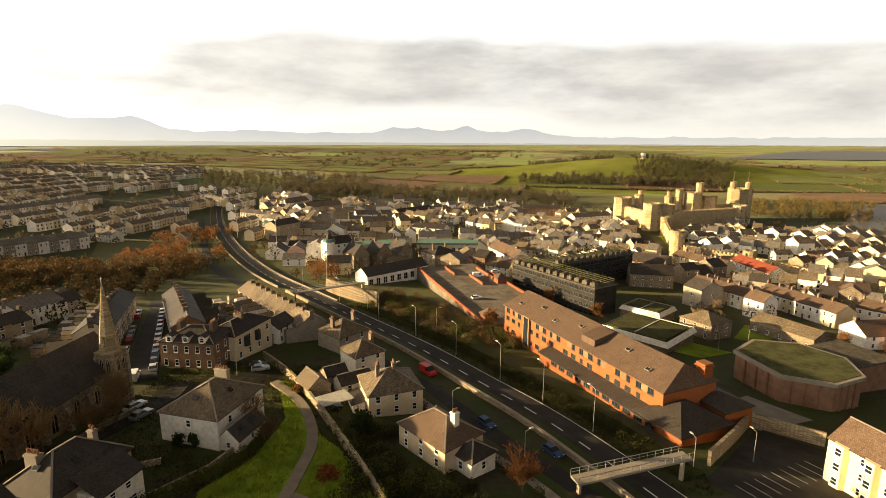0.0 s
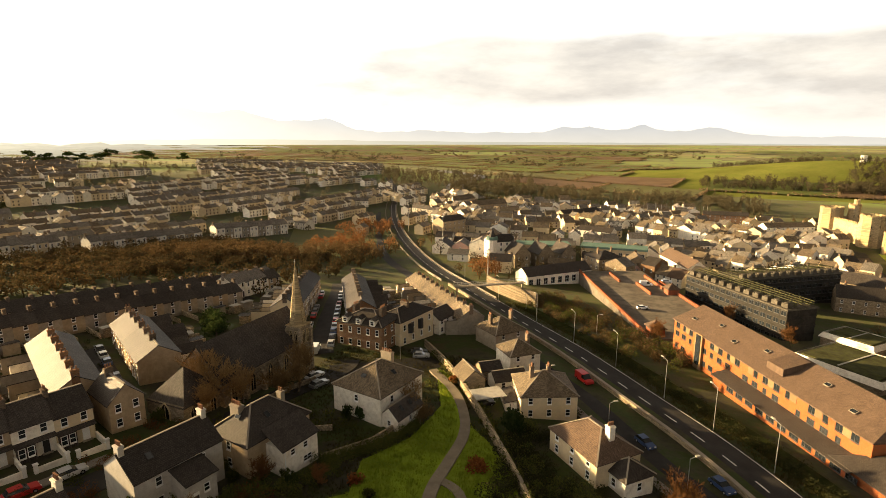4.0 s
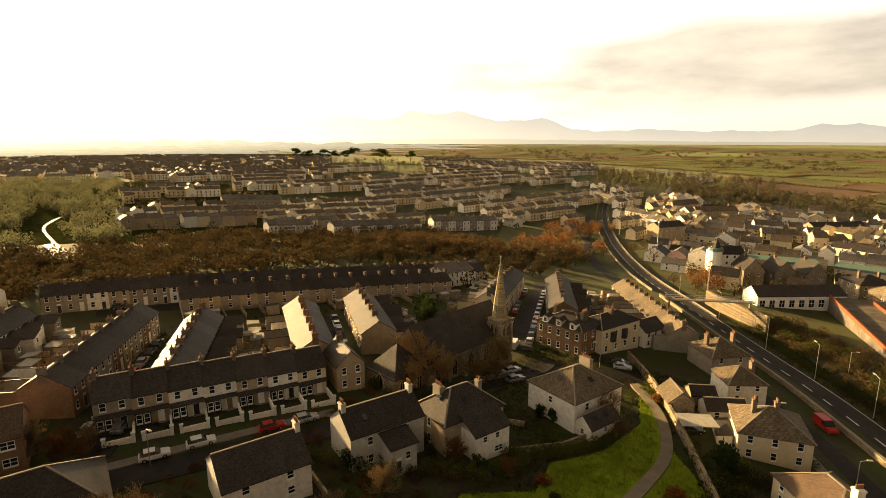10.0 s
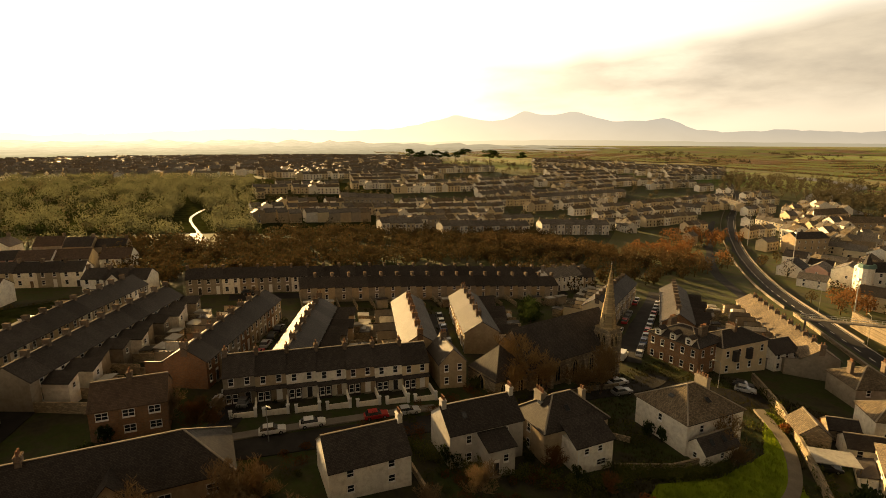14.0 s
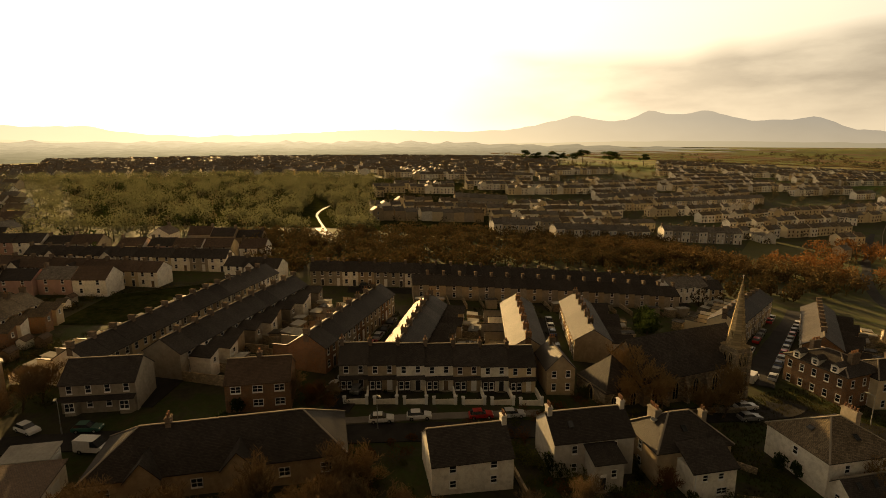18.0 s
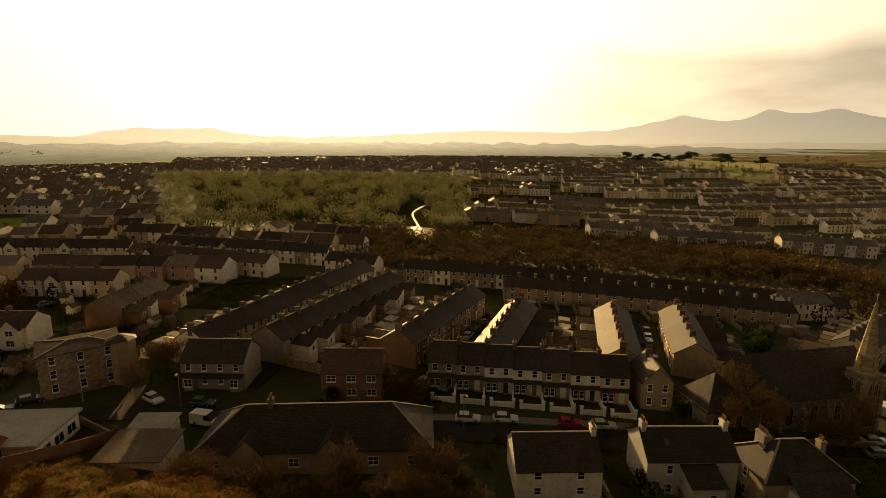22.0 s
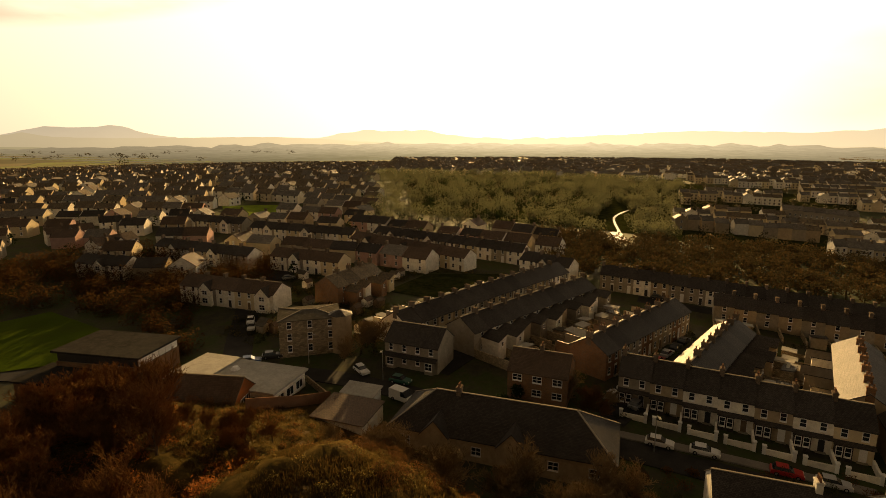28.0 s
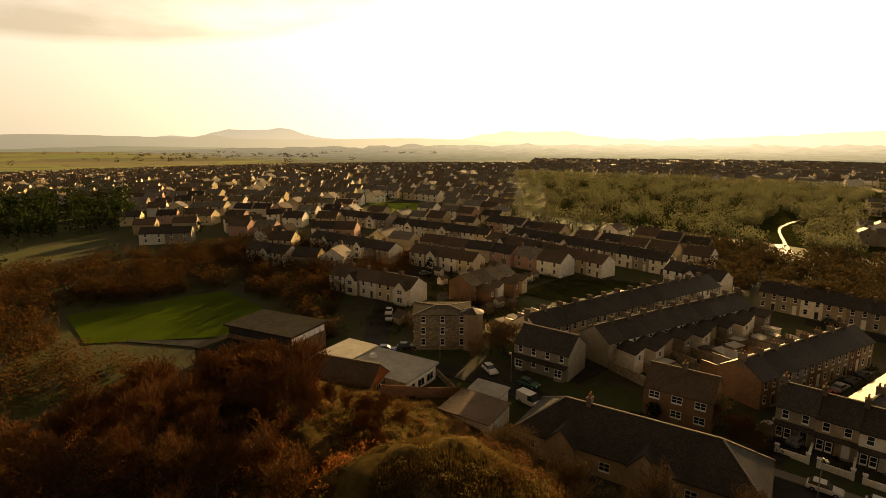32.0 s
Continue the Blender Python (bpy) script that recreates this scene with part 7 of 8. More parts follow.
def wood(name, spots, label, mat, n=40, tall=11, wide=6, leaf=1.3):
    b, R = MB(), random.Random(len(spots) + 1)
    for x, y in spots:
        s = R.uniform(0.7, 1.25)
        z = hter(x, y) + knoll(x, y)
        b.tube(x, y, z - 1, z + tall * s * 0.6, 0.3, 0.12, 4)
        leaf_cloud(b, R, x, y, z + tall * s * 0.58, wide * s * 0.6, wide * s * 0.6, tall * s * 0.55, n, leaf)
    return tagged(new(name, b.mesh(name, mat)), label, "wood", "", "stuff")


def sector(az0, az1, d0, d1, n, seed, keep=None):
    R = random.Random(seed)
    out = []
    while len(out) < n:
        a, d = radians(R.uniform(az0, az1)), math.sqrt(R.uniform(d0 * d0, d1 * d1))
        p = (-d * math.sin(a), d * math.cos(a))
        if keep is None or keep(*p):
            out.append(p)
    return out


wood("river_wood", sector(-14, 17, 655, 780, 420, 1) + sector(8, 24, 700, 980, 260, 2), "bare brown woodland along the river", DULL_WOOD, 70, 11, 6, 0.85)
wood("knoll_wood", sector(-28, -19.5, 900, 1180, 420, 3) + sector(-17.5, -9, 1230, 1330, 130, 31) + sector(-22, -8, 905, 985, 220, 32), "bare woodland on the knoll's flank", DULL_WOOD, 60, 11, 6, 0.9)
LANE = smooth([(-255, 62), (-290, 66), (-335, 74), (-372, 92)])


def off_lane(x, y):
    return min((x - a) ** 2 + (y - b) ** 2 for a, b in LANE) > 60


wood("park_wood", sector(78, 103, 262, 610, 640, 4, lambda x, y: free(x, y, 3) and off_lane(x, y)) + sector(71, 80, 262, 600, 260, 5, lambda x, y: free(x, y, 4) and off_lane(x, y)), "dark green wooded valley seen against the sun", DAMP_WOOD, 130, 8, 8.5, 0.46)
wood("park_scrub", sector(57, 100, 270, 610, 420, 41, lambda x, y: free(x, y, 3) and off_lane(x, y)), "dull brown scrub between the valley trees", DULL_WOOD, 50, 5, 6, 0.5)
wood("valley_trees", [p for p in scatter(-230, -110, 150, 330, 330, 6, lambda x, y: free(x, y, 1) or (x + 185) ** 2 + (y - 215) ** 2 < 3000) if math.hypot(p[0] + 141, p[1] - 344) > 12 and not (p[1] > 238 and -228 < p[0] < -130)], "brown scrub trees on the valley floor", VALLEY_TWIG, 90, 6, 5.5, 0.5)
wood("valley_band", [(-208 + 88 * t + u * 0.62, 186 + 74 * t - u * 0.78) for t, u in scatter(0, 1, -16, 12, 210, 63)], "golden-brown bare trees behind the dark terraces", LIT_TWIG, 90, 7, 4.6, 0.5)
wood("flyover_trees", scatter(-172, -118, 258, 300, 40, 64, lambda x, y: free(x, y, 0.5)) + scatter(-186, -150, 300, 385, 46, 65, lambda x, y: free(x, y, 0.0)) + scatter(-64, -50, 236, 262, 14, 66), "russet bare trees beside the flyover", BRANCH, 90, 7, 4.6, 0.5)
wood("valley_gardens", sector(20, 56, 330, 1000, 420, 43, lambda x, y: free(x, y, 1.0)), "garden trees between the valley terraces", DULL_WOOD, 60, 6, 6, 0.6)
wood("shore_wood", sector(-39, -29, 640, 780, 170, 44, lambda x, y: free(x, y, 2.0)), "straw-coloured bare trees beyond the castle", STRAW, 70, 9, 7, 0.8)
wood("far_copses", sector(-40, 150, 1300, 2600, 420, 7, lambda x, y: not 40 < math.degrees(math.atan2(-x, y)) < 110 and not (x > 700 and y > 1200) and noise.noise((x * 0.003, y * 0.003, 2)) > 0.05), "scattered dark copses among distant fields", DULL_WOOD, 22, 10, 18, 2.4)
wood("estate_trees", sector(84, 150, 170, 900, 380, 8, lambda x, y: free(x, y, 2.0)), "garden trees among the estate houses", LEAF, 26, 6, 5, 0.9)
wood("valley_wood", scatter(-262, -172, 20, 250, 760, 61, lambda x, y: all(math.hypot(x - p, y - q) > 9 for p, q in ((-241, 195), (-238, 210), (-235, 225), (-231, 245), (-257, 160), (-254, 175), (-252, 185))) and x < -172 + (y - 36) * 0.30 and off_lane(x, y)), "brown trees filling the valley behind the terraces", VALLEY_TWIG, 80, 5.5, 6.0, 0.55)
wood("dark_wood", sector(140, 152, 300, 470, 240, 62, lambda x, y: free(x, y, 2)), "dark wood at the edge of the estate", LEAF, 46, 10, 7, 1.0)
wood("town_trees", sector(-44, 18, 215, 640, 420, 9, lambda x, y: free(x, y, 0.5)), "bare brown trees among the town houses", VALLEY_TWIG, 80, 7, 6, 0.45)
for az, d, hgt, spr in ((55.0, 960, 22, 12), (53.9, 950, 19, 11), (52.4, 960, 20, 12), (51.5, 965, 18, 10), (50.2, 955, 20, 12), (49.2, 950, 24, 12), (46.6, 950, 24, 14), (45.9, 960, 22, 12), (43.3, 960, 21, 10)):
    conifer(-d * math.sin(radians(az)), d * math.cos(radians(az)), hgt, spr)
drape("grass_valley_green", [(-171, 248), (-139, 261), (-174, 337), (-219, 333)], PASTURE, "green slope between the valley terraces", 0.2, 20)
drape("grass_valley_park", [(-d * math.sin(radians(a)), d * math.cos(radians(a))) for a, d in ((57, 300), (64, 285), (75, 290), (90, 300), (98, 310), (99, 600), (85, 615), (70, 610), (57, 570))], ROUGH_GRASS, "rough pasture of the wooded valley", 0.25, 40)
drape("grass_ridge", [(-d * math.sin(radians(a)), d * math.cos(radians(a))) for a, d in ((57, 900), (42, 900), (42, 1000), (57, 1000))], MEADOW, "open green ridge below the pines", 0.4, 40)

WATER = bpy.data.materials.new("water")
WATER.use_nodes = True
WN = Nodes(WATER.node_tree)
wb = WN.add("ShaderNodeBsdfPrincipled", Roughness=0.5)
wb.inputs["Base Color"].default_value = (0.09, 0.085, 0.075, 1)
wb.inputs["Specular IOR Level"].default_value = 0.12
wbp = WN.add("ShaderNodeBump", Strength=0.3, Distance=0.2)
WN.link(WN.noise(WN.add("ShaderNodeNewGeometry").outputs["Position"], 0.4, 4.0), wbp.inputs["Height"])
WN.link(wbp.outputs[0], wb.inputs["Normal"])
wo = WN.add("ShaderNodeOutputMaterial")
WN.link(wb.outputs[0], wo.inputs[0])
ribbon("water_river", smooth([(-150, 610), (-190, 660), (-215, 720), (-225, 800), (-235, 930), (-330, 1010)]), 34, WATER, "pale river winding out of the woods", 0.5, "water", 1.0)
drape("water_harbour", [(355, 470), (420, 410), (560, 520), (600, 620), (480, 610), (430, 560)], WATER, "still harbour water below the castle", 0.5, 30, "water")
drape("water_strait", [(900, 1750), (1200, 1560), (1700, 1500), (2300, 2100), (1500, 2300)], WATER, "pale tidal strait near the horizon", 2.5, 90, "water")
for i in range(14):
    mx, my = 20 + i * 5.5 + rng.uniform(-2, 2), 590 + rng.uniform(-8, 8)
    bt = thing("yacht", mx, my, ter(mx, my) + 0.6, rng.uniform(0, 180), "moored yacht with a tall bare mast", "boat", "moored yachts")
    part("hull", cached("hull", lambda: MB().add([(-4, -1.2, 0.9), (2, -1.3, 0.9), (4.5, 0, 1.1), (2, 1.3, 0.9), (-4, 1.2, 0.9), (-3.6, -0.7, -0.3), (2, -0.6, -0.3), (3.6, 0, -0.2), (2, 0.6, -0.3), (-3.6, 0.7, -0.3)], [(0, 1, 2, 3, 4), (5, 6, 1, 0), (6, 7, 2, 1), (7, 8, 3, 2), (8, 9, 4, 3), (9, 5, 0, 4)]).mesh("hull", WHITE_PAINT)), bt)
    part("mast", cached("ymast", lambda: MB().tube(0.3, 0, 0.8, 13, 0.14, 0.09, 6).beam((0.3, 0, 2.2), (-3.5, 0, 2.2), 0.12, 0.12).mesh("mast", METAL)), bt)


def ridge_line(name, dist, bumps, floor, colour, low, rough, label):
    """A far mountain range, as a glowing ridge with a slope to its foot."""
    b = MB()
    top, mid, foot = [], [], []
    for i in range(0, 421):
        az = -52 + i * 0.52
        el = floor + sum(h * math.exp(-abs((az - c) / w) ** 1.45) for c, w, h in bumps)
        el += rough * (noise.noise((az * 0.45, dist * 0.01, 0)) + 0.5 * noise.noise((az * 1.3, dist * 0.01, 4)))
        a = radians(az)
        x, y = -math.sin(a), math.cos(a)
        top.append((x * dist, y * dist, EYE[2] + dist * math.tan(radians(el))))
        mid.append((x * (dist - 250), y * (dist - 250), EYE[2] + dist * math.tan(radians(el * 0.35 - 0.5))))
        foot.append((x * (dist - 600), y * (dist - 600), -40))
    n = len(top)
    b.add(top + mid + foot, [(n * k + i + n, n * k + i + n + 1, n * k + i + 1, n * k + i) for k in (0, 1) for i in range(n - 1)])
    m = bpy.data.materials.new(name)
    m.use_nodes = True
    t = Nodes(m.node_tree)
    pos = t.add("ShaderNodeNewGeometry").outputs["Position"]
    s = t.add("ShaderNodeSeparateXYZ")
    t.link(pos, s.inputs[0])
    # distance haze painted into the emission, shifting to the low tint at the foot
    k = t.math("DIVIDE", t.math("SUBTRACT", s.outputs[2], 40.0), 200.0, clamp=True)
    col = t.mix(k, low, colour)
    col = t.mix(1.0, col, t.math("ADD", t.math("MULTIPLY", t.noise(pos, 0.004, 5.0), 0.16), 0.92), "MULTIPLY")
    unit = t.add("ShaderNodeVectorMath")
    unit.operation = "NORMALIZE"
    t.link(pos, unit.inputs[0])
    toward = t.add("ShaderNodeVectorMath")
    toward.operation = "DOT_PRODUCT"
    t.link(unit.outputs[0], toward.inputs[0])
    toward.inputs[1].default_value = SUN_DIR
    # sun glare painted on top: extra glow toward the sun's bearing
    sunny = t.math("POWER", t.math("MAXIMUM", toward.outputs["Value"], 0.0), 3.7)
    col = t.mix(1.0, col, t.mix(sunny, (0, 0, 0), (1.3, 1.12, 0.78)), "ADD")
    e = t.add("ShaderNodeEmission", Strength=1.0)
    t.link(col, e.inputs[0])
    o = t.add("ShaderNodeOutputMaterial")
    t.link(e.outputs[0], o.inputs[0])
    return structure(name, b, m, label, "backdrop")


ridge_line("backdrop_mountains", 4700, ((38, 4.5, 2.35), (43, 2.2, 1.3), (29.5, 2.6, 1.5), (33, 3, 0.5), (50, 6, 2.0), (20, 6, 0.7), (5.2, 1.5, 0.6), (2.6, 1.6, 0.6), (-2.4, 1.7, 0.75), (-8.6, 2.2, 0.75), (-1, 8, 0.45), (10, 5, 0.3), (131, 3, 0.9), (126, 4, 1.25), (136.5, 2, 0.55), (103, 5, 0.9), (97, 5, 0.8), (70, 14, 1.0)), 0.1, (0.41, 0.44, 0.49), (0.60, 0.58, 0.54), 0.2, "pale glowing mountains on the horizon with painted haze")
ridge_line("backdrop_hills", 4200, ((40, 24, 0.5), (112, 16, 0.9), (146, 24, 1.3), (132.5, 1.2, 0.35), (-2, 30, 0.1)), -0.62, (0.50, 0.49, 0.44), (0.44, 0.43, 0.37), 0.08, "low glowing hills with painted haze before the mountains")
ridge_line("backdrop_plain", 3500, ((85, 40, 0.55), (140, 20, 0.85)), -1.25, (0.34, 0.34, 0.28), (0.28, 0.29, 0.22), 0.07, "glowing wooded plain with painted haze toward the hills")



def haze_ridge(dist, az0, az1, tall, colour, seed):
    """A low wooded rise added far off toward the sun, glowing as painted haze."""
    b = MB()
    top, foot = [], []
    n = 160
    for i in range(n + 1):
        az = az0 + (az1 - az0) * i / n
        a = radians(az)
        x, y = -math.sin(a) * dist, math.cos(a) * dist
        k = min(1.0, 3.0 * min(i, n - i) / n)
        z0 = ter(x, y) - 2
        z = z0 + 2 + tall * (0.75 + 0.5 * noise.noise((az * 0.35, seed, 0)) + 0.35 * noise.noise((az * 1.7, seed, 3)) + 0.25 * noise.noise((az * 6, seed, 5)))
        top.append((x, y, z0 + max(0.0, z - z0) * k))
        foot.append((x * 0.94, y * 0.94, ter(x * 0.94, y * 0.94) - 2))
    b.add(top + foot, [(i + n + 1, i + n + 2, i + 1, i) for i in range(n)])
    m = bpy.data.materials.new("painted_glare")
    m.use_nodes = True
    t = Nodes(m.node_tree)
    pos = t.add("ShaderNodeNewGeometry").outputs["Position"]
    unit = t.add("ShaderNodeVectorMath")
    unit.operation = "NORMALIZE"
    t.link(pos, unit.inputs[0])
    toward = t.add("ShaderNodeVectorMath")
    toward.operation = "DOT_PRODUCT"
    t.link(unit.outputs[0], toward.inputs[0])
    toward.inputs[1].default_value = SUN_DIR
    # haze and glare painted as emission, brightest in the sun's direction
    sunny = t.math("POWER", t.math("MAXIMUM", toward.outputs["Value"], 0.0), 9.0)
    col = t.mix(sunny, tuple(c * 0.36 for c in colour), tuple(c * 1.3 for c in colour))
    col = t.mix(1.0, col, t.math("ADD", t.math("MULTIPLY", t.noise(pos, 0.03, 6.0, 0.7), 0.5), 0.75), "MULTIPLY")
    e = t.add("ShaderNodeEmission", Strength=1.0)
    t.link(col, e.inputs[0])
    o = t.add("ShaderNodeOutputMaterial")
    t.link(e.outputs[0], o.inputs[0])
    return structure("backdrop_ridge", b, m, "added wooded rise glowing with painted haze and sun glare", "backdrop")


# eight added layers, brighter with distance, to paint haze over the far land
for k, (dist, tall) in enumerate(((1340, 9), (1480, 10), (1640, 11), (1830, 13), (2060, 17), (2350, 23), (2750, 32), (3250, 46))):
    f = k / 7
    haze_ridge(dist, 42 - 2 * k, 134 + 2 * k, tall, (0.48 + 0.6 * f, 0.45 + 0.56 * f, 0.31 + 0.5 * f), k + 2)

# tufts and rough growth of the park slope and verges
PARK = ((-33, 60), (-35, 68), (-30.5, 78), (-29.5, 92), (-36.5, 110), (-33.5, 109), (-29.5, 101.5), (-21.5, 86), (-17.5, 82), (-12, 74), (-7, 60), (-4, 44), (-40, 40), (-40, 52))
FIELD_EDGE = ((-93, -147), (-131, -117), (-117, -86), (-96, -60), (-74, -66), (-79, -120))


def inside(x, y, poly):
    hit = False
    for (xa, ya), (xb, yb) in zip(poly, poly[1:] + poly[:1]):
        if (ya > y) != (yb > y) and x < xa + (xb - xa) * (y - ya) / (yb - ya):
            hit = not hit
    return hit


# ---------------------------------------------------------------- near planting
for x, y, s, r in ((12.5, 73.5, 0.9, True), (-84, 17.5, 0.8, True), (-83.5, 20, 0.7, True), (-104.5, -26.5, 0.9, False),
                   (-101, -29, 0.8, False), (-45.5, 56, 0.55, True), (-38, 60, 0.5, True), (17, 168, 0.8, True), (21, 158, 0.7, True), (29, 137, 0.7, True), (92, 182, 0.9, False), (103, 190, 0.9, False), (128, 160, 1.0, True), (135, 152, 1.0, True), (123, 150, 0.8, True), (57, 185, 0.8, True), (44, 206, 0.8, True)):
    bare(x, y, s, r)
for x, y, s, k in ((-67.5, 73.5, 1.35, 0), (-63.8, 77.0, 1.25, 1), (-57.6, 85.5, 1.3, 0), (-58.4, 80.5, 1.2, 3), (-33.6, 86.5, 0.95, 1), (-66.5, 69.5, 1.1, 3), (-30.5, 84.0, 0.7, 3)):
    bare(x, y, s, False, k, None, True)
for x, y in scatter(-78, -52, -24, 30, 12, 21, lambda x, y: x > -66 + 0.15 * y and 38 < math.hypot(x, y) < 66):
    bare(x, y, rng.uniform(0.6, 0.95), False)
for x, y in scatter(-92, -20, -110, -28, 95, 22, lambda x, y: 117 < math.degrees(math.atan2(-x, y)) < 160 and 40 < math.hypot(x, y) < 92 and (math.degrees(math.atan2(-x, y)) > 125 or math.hypot(x, y) < 52)):
    bare(x, y, rng.uniform(0.7, 1.1), True)
thicket("hillside_scrub", scatter(-92, -20, -112, -24, 420, 23, lambda x, y: 113 < math.degrees(math.atan2(-x, y)) < 165 and (math.degrees(math.atan2(-x, y)) > 123 or math.hypot(x, y) < 62) and 34 < math.hypot(x, y) < 100 and not (-100 < x < -80 and y < -108)), RUST_LEAF, "russet bracken and bramble on the hillside", 90, 0.22, 1.6, 1.8)
thicket("field_scrub", sector(121, 152, 108, 235, 760, 24, lambda x, y: not inside(x, y, FIELD_EDGE)) + sector(113, 121, 168, 195, 60, 25), RUSSET_SCRUB, "dark russet scrub belt round the playing field", 200, 0.3, 5.0, 3.6)
thicket("rock_turf", scatter(-62, -22, -36, 10, 300, 26, lambda x, y: bump(x, y) > 6), STRAW, "low heather and straw-coloured tussocks over the rock", 60, 0.14, 0.6, 0.9)
thicket("embankment_scrub", scatter(-34, 22, 146, 212, 150, 27, lambda x, y: 8.5 < (x * 0.81 + y * 0.586) - 81.5 < 30 and y > 140), VALLEY_TWIG, "russet scrub on the road embankment", 220, 0.22, 2.8, 2.2)
thicket("embankment_ivy", scatter(-28, 20, 140, 205, 46, 28, lambda x, y: 9 < (x * 0.81 + y * 0.586) - 81.5 < 24), IVY, "green ivy-clad shrubs on the embankment", 260, 0.2, 3.4, 2.4)
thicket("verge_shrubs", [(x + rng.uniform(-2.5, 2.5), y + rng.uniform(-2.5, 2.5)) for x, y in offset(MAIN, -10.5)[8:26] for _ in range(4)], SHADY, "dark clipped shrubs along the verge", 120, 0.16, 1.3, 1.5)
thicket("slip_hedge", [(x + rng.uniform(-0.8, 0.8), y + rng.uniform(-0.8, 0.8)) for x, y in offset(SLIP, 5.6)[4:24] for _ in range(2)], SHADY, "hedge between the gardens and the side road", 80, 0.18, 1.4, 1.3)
thicket("wall_ivy", [(x + rng.uniform(-0.5, 0.5), y + rng.uniform(-0.5, 0.5)) for x, y in smooth([(-40, 119.5), (-23, 94.5), (-16.8, 83.5), (-11, 73), (-8, 66)], 14)], IVY, "ivy spilling over the garden wall", 70, 0.16, 2.4, 0.9)
thicket("park_hedge", [(x + rng.uniform(-1.2, 1.2), y + rng.uniform(-1.2, 1.2)) for x, y in smooth([(-62, 42), (-54, 46), (-46, 53.5), (-40, 59), (-38, 67), (-34, 75)], 12)], IVY, "overgrown evergreen hedge below the villas", 190, 0.13, 2.0, 1.6)
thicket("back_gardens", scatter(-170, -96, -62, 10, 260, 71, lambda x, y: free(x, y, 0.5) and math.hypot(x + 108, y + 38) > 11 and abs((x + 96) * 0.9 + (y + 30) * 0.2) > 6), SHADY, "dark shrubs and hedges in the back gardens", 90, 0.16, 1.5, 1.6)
thicket("garden_shrubs", scatter(-60, -10, 58, 128, 110, 29, lambda x, y: ((-60 < x < -44 and 67 < y < 80) or (-36 < x < -24 and 100 < y < 118) or (-22 < x < -12 and 84 < y < 96) or (-10 < x < 2 and 84 < y < 108)) and math.hypot(x + 41, y - 87) > 8.6 and math.hypot(x + 49, y - 62) > 8.5 and math.hypot(x + 11.6, y - 98) > 7.5), IVY, "garden shrubs and grass between the villas", 60, 0.18, 1.1, 1.2)
for x, y, w, h, m in ((-14.8, 87.5, 2.9, 5.0, LEAF), (-43.5, 79.8, 1.5, 2.6, LEAF), (-41.5, 80.3, 1.3, 2.2, LEAF), (-17.6, 73.2, 2.2, 1.7, RUST_LEAF), (-33.5, 63.0, 1.9, 1.3, RUST_LEAF), (-55.0, 45.2, 2.4, 3.0, LEAF), (-72.0, 65.5, 1.4, 2.0, IVY), (-41.5, 58.5, 1.6, 2.0, LEAF), (-98, 110, 4.0, 4.5, LEAF), (-102, 113, 3.6, 4.2, LEAF), (-95, 106.5, 3.2, 4.0, LEAF), (-30.5, 104.5, 1.8, 1.7, RUST_LEAF), (-27.5, 112, 2.0, 1.8, RUST_LEAF), (-88.5, 6, 2.0, 2.6, LEAF), (-86, 3, 1.6, 2.0, LEAF)):
    bush(x, y, w, h, m, label="rounded rust-coloured garden bush" if m is RUST_LEAF else "dense dark evergreen bush")

# ---------------------------------------------------------------- vehicles and lamps
for x, y, a, p, v in ((-70.7, 48.4, 69, "silver", False), (-72.4, 43.0, 69, "red", False), (-75.9, 33.0, 69, "white", False), (-77.3, 26.8, 69, "white", False), (-96.2, -24.3, 40, "white", False), (-92.7, -16.0, 69, "green", False),
                      (-67.0, 107.8, 110, "white", True), (-58.5, 93.4, 70, "silver", False), (-55.4, 90.0, 70, "grey", False), (-42.6, 116.6, 20, "silver", False), (-44.0, 119.0, 20, "black", False), (8.5, 95.0, -55, "blue", False), (19.6, 85.8, -55, "blue", False),
                      (-3.6, 121.0, -52, "red", True), (-22.0, 97.0, 34, "black", False), (-86.2, -14.5, 60, "white", True), (-83.5, -9.5, 60, "silver", False), (-101.5, -44.5, 110, "black", False), (-98.8, -48.0, 110, "blue", False), (-117, -56, 20, "silver", False), (-121, -58, 20, "white", False), (-112, 430, 0, "silver", False)):
    vehicle(x, y, a, p, v)
tones = ("silver", "grey", "black", "white", "blue", "silver", "red", "grey")


def parked(a, b, n, side, group, seed, skip=0.15):
    R = random.Random(seed)
    ang = math.degrees(math.atan2(b[1] - a[1], b[0] - a[0]))
    nx, ny = -math.sin(radians(ang)), math.cos(radians(ang))
    for i in range(n):
        if R.random() < skip:
            continue
        t = (i + 0.5) / n
        vehicle(a[0] + (b[0] - a[0]) * t + nx * side, a[1] + (b[1] - a[1]) * t + ny * side, ang, tones[R.randrange(8)], R.random() < 0.06, group)


parked((-68, 110), (-96, 168), 12, 3.4, "cars along the chapel street", 1)
parked((-68, 110), (-96, 168), 12, -3.4, "cars along the chapel street", 2)
parked((-84, 67), (-114, 86), 7, 2.3, "cars between the terraces", 3)
parked((-84, 67), (-114, 86), 7, -2.3, "cars between the terraces", 4, 0.3)
parked((-88, 23), (-126, 52), 9, 2.2, "cars between the terraces", 5)
parked((-88, 23), (-126, 52), 9, -2.2, "cars between the terraces", 6, 0.6)
parked((-152, -72), (-160, -60), 3, 2, "cars on the estate", 7)
parked((-158, 40), (-120, 140), 16, 2.2, "cars behind the terraces", 8, 0.5)
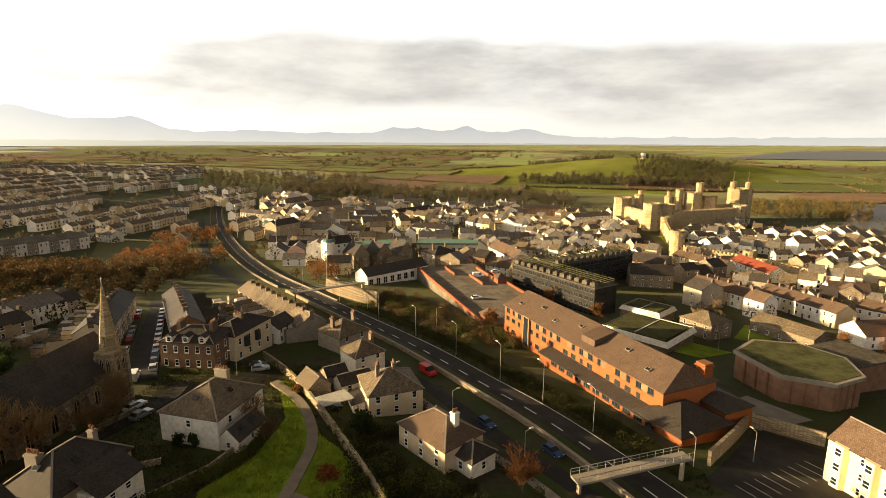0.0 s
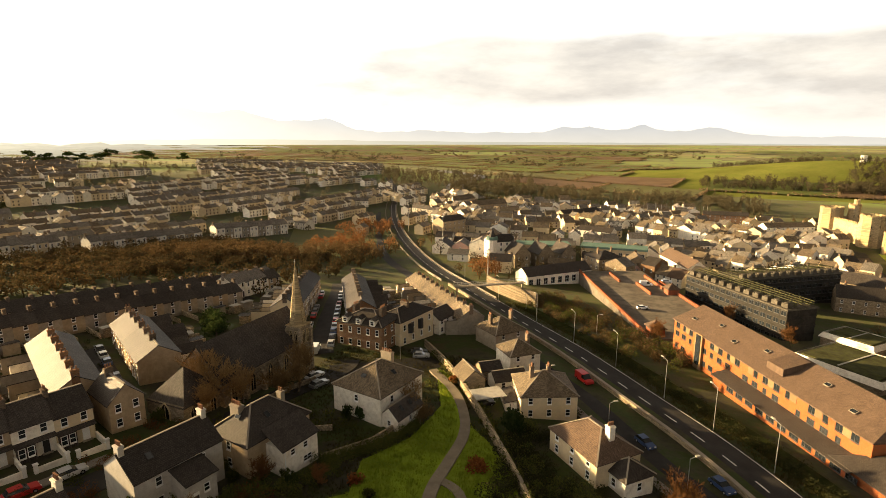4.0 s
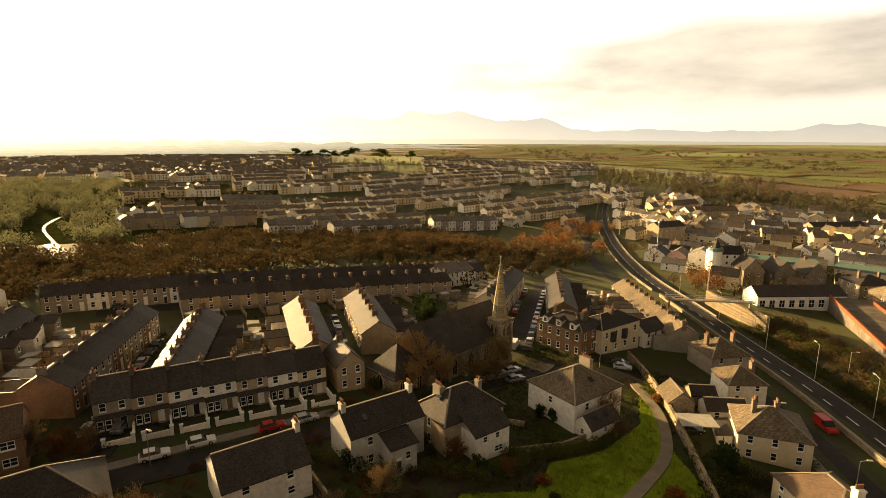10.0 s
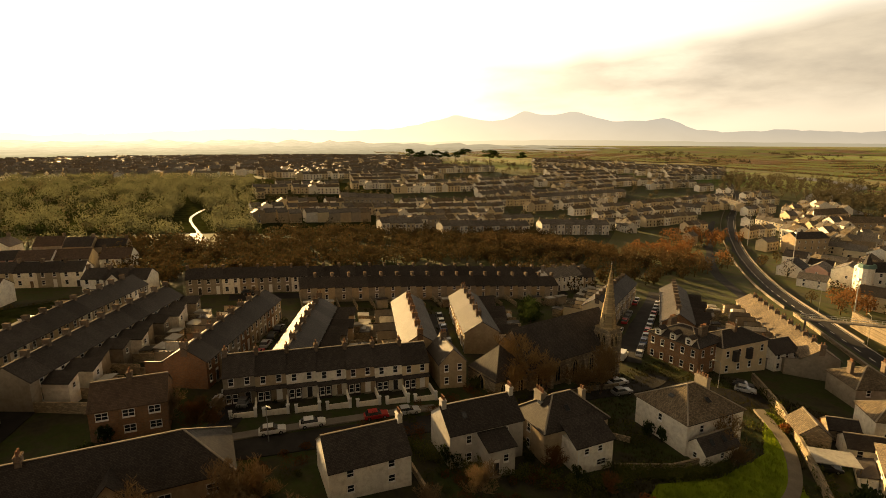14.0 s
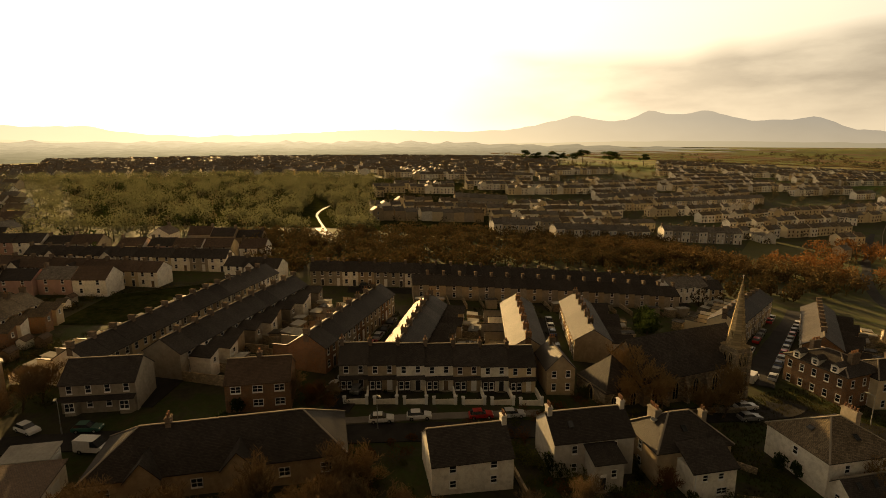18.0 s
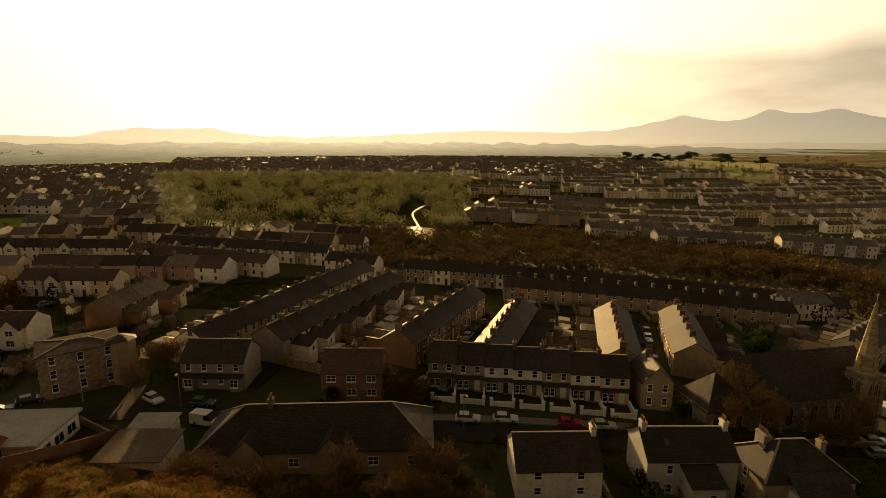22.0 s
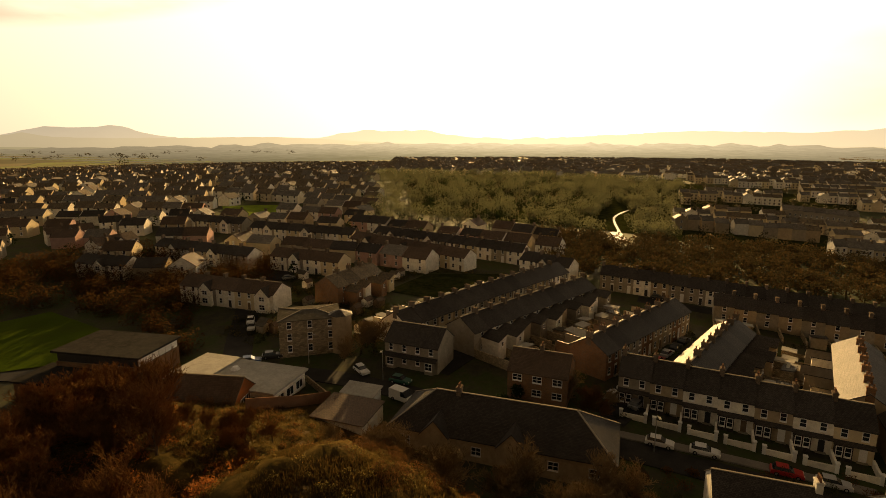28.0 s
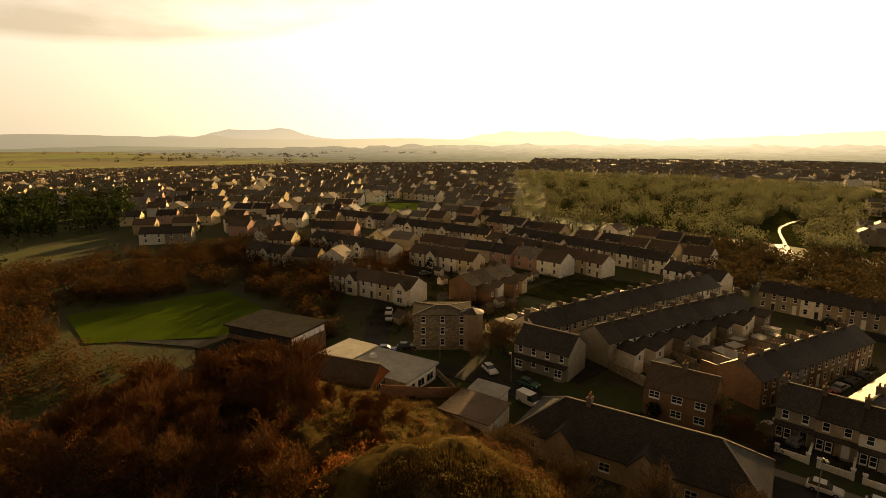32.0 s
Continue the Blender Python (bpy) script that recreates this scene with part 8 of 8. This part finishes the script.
parked((140, 330), (158, 400), 12, 4.5, "cars before the castle", 9, 0.4)
for i in range(8):
    x, y = MAIN[10 + i * 4]
    q = offset(MAIN, -5.9)[10 + i * 4]
    lamp_post(q[0], q[1], 115 + i * 2, 9.0)
for x, y, a in ((-46.5, 112.5, 200), (-75.5, 25.5, 0), (-93.5, -19.5, 0), (-99.5, -36, 90), (-11, 110, 30), (2, 97, 30), (14, 82, 30), (44, 84, 100), (57, 88, 100), (-27, 184, 0), (-2, 166, 0), (85, 155, 0), (97, 160, 0)):
    lamp_post(x, y, a, 6.0, 1.0)
mast(-143, 366, 22)
mast(-92, 290, 22)
mast(-52, 232, 14)

def tufts(name, spots, mat, label, tall, blades, seed):
    b, R = MB(), random.Random(seed)
    for x, y in spots:
        z = hter(x, y)
        for _ in range(blades):
            a, h, l = R.uniform(0, 6.28), tall * R.uniform(0.5, 1.3), R.uniform(0.05, 0.2)
            cx, cy, w = x + R.uniform(-0.25, 0.25), y + R.uniform(-0.25, 0.25), R.uniform(0.03, 0.07)
            b.add([(cx - w * math.sin(a), cy + w * math.cos(a), z), (cx + w * math.sin(a), cy - w * math.cos(a), z), (cx + l * math.cos(a), cy + l * math.sin(a), z + h)], [(0, 1, 2)])
    return tagged(new(name, b.mesh(name, mat)), label, "grass", "", "stuff")


TUFT = foliage("grass_blade", (0.18, 0.26, 0.02), (0.25, 0.29, 0.035), 0.55)
DRY_TUFT = foliage("dry_grass_blade", (0.04, 0.045, 0.013), (0.08, 0.06, 0.024), 0.35)
tufts("grass_tufts", scatter(-40, -4, 42, 110, 9000, 81, lambda x, y: inside(x, y, PARK) and min((x - p) ** 2 + (y - q) ** 2 for p, q in b_path) > 2.4), TUFT, "uneven tufts of sunlit park grass", 0.75, 5, 82)
VERGE = offset(MAIN, -9.5)[6:34]
tufts("verge_tufts", [(x + rng.uniform(-4, 4), y + rng.uniform(-4, 4)) for x, y in VERGE for _ in range(160)], DRY_TUFT, "rough dry grass on the verge", 0.45, 5, 83)

# twiggy growth below the hill and round the villas
HOMES = ((-60.2, 33.4, 8.2), (-56.4, 51.5, 8.5), (-50.3, 64.3, 9.5), (-74.9, 2.8, 11), (-71, -8, 9), (-78, 14, 9), (-77.5, -22, 6), (-84, -21, 5), (-40.6, 87.2, 9), (-34.3, 83.3, 5))


def clear_of_homes(x, y, gap=0.5):
    return all((x - a) ** 2 + (y - c) ** 2 > (r + gap) ** 2 for a, c, r in HOMES)


thicket("twig_brambles", scatter(-72, -38, -14, 66, 210, 91, lambda x, y: clear_of_homes(x, y) and not inside(x, y, PARK) and x < -40 - 0.02 * (y - 20) ** 2 * 0.1), BRANCH, "brown twiggy brambles on the bank below the houses", 240, 0.11, 1.5, 1.5)
thicket("bank_ivy", scatter(-70, -36, 8, 78, 130, 92, lambda x, y: clear_of_homes(x, y) and not inside(x, y, PARK)), IVY, "dark ivy and shrubs on the bank below the houses", 170, 0.12, 1.4, 1.4)
thicket("yard_weeds", scatter(-128, -84, 20, 100, 120, 93, lambda x, y: free(x, y, -2.5) and math.hypot(x + 76, y - 40) > 12), SHADY, "dark shrubs in the back yards", 80, 0.13, 1.0, 0.8)
tufts("garden_grass", scatter(-62, -24, 56, 122, 5000, 94, lambda x, y: clear_of_homes(x, y) and not inside(x, y, PARK)), DRY_TUFT, "rough grass in the gardens between the villas", 0.4, 4, 95)
for x, y, s in ((-60, 4, 1.15), (-58.5, 10, 1.05), (-61, 16, 1.1), (-63, -4, 1.1), (-52, 20, 0.8), (-57, 12, 0.9), (-62, 20, 0.75), (-49, 36, 0.7), (-47, 44, 0.8), (-64, -6, 0.9), (-60, -14, 0.8), (-89, 14, 0.9), (-87, 22, 0.7), (-106, -24, 1.0)):
    bare(x, y, s, False)

tufts("hill_grass", scatter(-78, -16, -52, 18, 17000, 96, lambda x, y: bump(x, y) > 1.5) + scatter(-56, -24, -32, 6, 16000, 108, lambda x, y: bump(x, y) > 5), foliage("rusty_grass_blade", (0.115, 0.066, 0.023), (0.055, 0.042, 0.015), 0.35), "rusty dry grass over the rocky hilltop", 0.4, 4, 97)

thicket("hill_brambles", scatter(-80, -22, -60, 12, 330, 98, lambda x, y: 1.0 < bump(x, y) and math.hypot(x + 39, y + 15) > 9 and clear_of_homes(x, y, 1.0)), BRANCH, "low russet brambles over the flank of the hill", 150, 0.11, 0.9, 1.1)
thicket("hill_gorse", scatter(-66, -18, -44, 10, 50, 99, lambda x, y: bump(x, y) > 2.5), SHADY, "dark gorse clumps on the hilltop", 150, 0.11, 0.8, 1.0)
for x, y in scatter(-84, -50, -52, -24, 16, 101, lambda x, y: 114 < math.degrees(math.atan2(-x, y)) < 126 and 48 < math.hypot(x, y) < 74 and math.hypot(x + 79.8, y + 46.5) > 10):
    bare(x, y, rng.uniform(0.4, 0.55), True)


# ---------------------------------------------------------------- gardens between the terraces and the estate
def garden_shed(x, y, a, k):
    s = thing("garden_shed", x, y, ter(x, y), a, "small garden shed with a pitched felt roof", "shed", "garden sheds")
    part("wall", wall_mesh(2.6, 2.0, 1.9, 2.6, (WOOD, WHITE, GREY)[k % 3], False), s)
    part("roof", roof_mesh(2.6, 2.0, 1.9, 2.6, (LEAD, SLATE_BROWN)[k % 2], False, 0.15, 0.15), s)
    return s


beds = scatter(-178, -112, -66, 12, 22, 102, lambda x, y: free(x, y, 2.0) and math.hypot(x + 108, y + 38) > 12 and abs((x + 96) * 0.9 + (y + 30) * 0.2) > 7)
for i, (x, y) in enumerate(beds):
    garden_shed(x, y, 64 + 90 * (i % 2), i)
hedge_spots = []
for i in range(14):
    x, y = -176 + (i % 7) * 9.5, -58 + (i // 7) * 30 + (i % 3) * 3
    for k in range(22):
        hedge_spots.append((x + k * 0.42 + rng.uniform(-0.2, 0.2), y + k * 0.95 + rng.uniform(-0.2, 0.2)))
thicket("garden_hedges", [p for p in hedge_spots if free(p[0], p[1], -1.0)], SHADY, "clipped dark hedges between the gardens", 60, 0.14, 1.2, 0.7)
tufts("allotment_grass", scatter(-178, -112, -62, 10, 5000, 103, lambda x, y: free(x, y, 0)), DRY_TUFT, "rough grass of gardens and allotments", 0.5, 4, 104)
thicket("garden_scrub", scatter(-178, -112, -64, 12, 120, 105, lambda x, y: free(x, y, 1.0)), STRAW, "straw-brown garden scrub", 90, 0.15, 1.2, 1.2)

thicket("roadside_planting", scatter(-16, 12, 64, 96, 150, 106, lambda x, y: math.hypot(x + 0.4, y - 84.2) > 8.2 and math.hypot(x - 5, y - 79.6) > 5 and math.hypot(x + 11.6, y - 98) > 8 and -14.5 < x + (y - 64) * 0.32 < 8), SHADY, "dark shrubs and ivy on the bank by the side road", 150, 0.16, 1.9, 1.7)
thicket("roadside_ivy", scatter(-15, 8, 64, 92, 60, 107, lambda x, y: math.hypot(x + 0.4, y - 84.2) > 8.4 and math.hypot(x - 5, y - 79.6) > 5 and -14.5 < x + (y - 64) * 0.32 < 6), IVY, "green ivy over the bank below the garden wall", 170, 0.15, 1.6, 1.5)
thicket("foot_hedge", [(x + rng.uniform(-0.6, 0.6), y + rng.uniform(-0.6, 0.6)) for x, y in smooth([(-37, 69), (-33.5, 74), (-32, 79), (-31, 84)], 16) + smooth([(-53, 58), (-45, 62.5), (-39, 67)], 16)], IVY, "green garden hedge at the edge of the park", 170, 0.12, 1.5, 1.0)
for x, y, w, k in ((-48.5, 55.5, 1.5, 2.2), (-45.8, 57.2, 1.2, 1.6), (-43.2, 60.0, 1.1, 1.5), (-52.0, 54.0, 1.3, 1.8), (-37.5, 72.5, 1.0, 1.3), (-29.8, 60.5, 1.6, 1.2)):
    bush(x, y, w, k, IVY, label="rounded green garden bush beside the park")
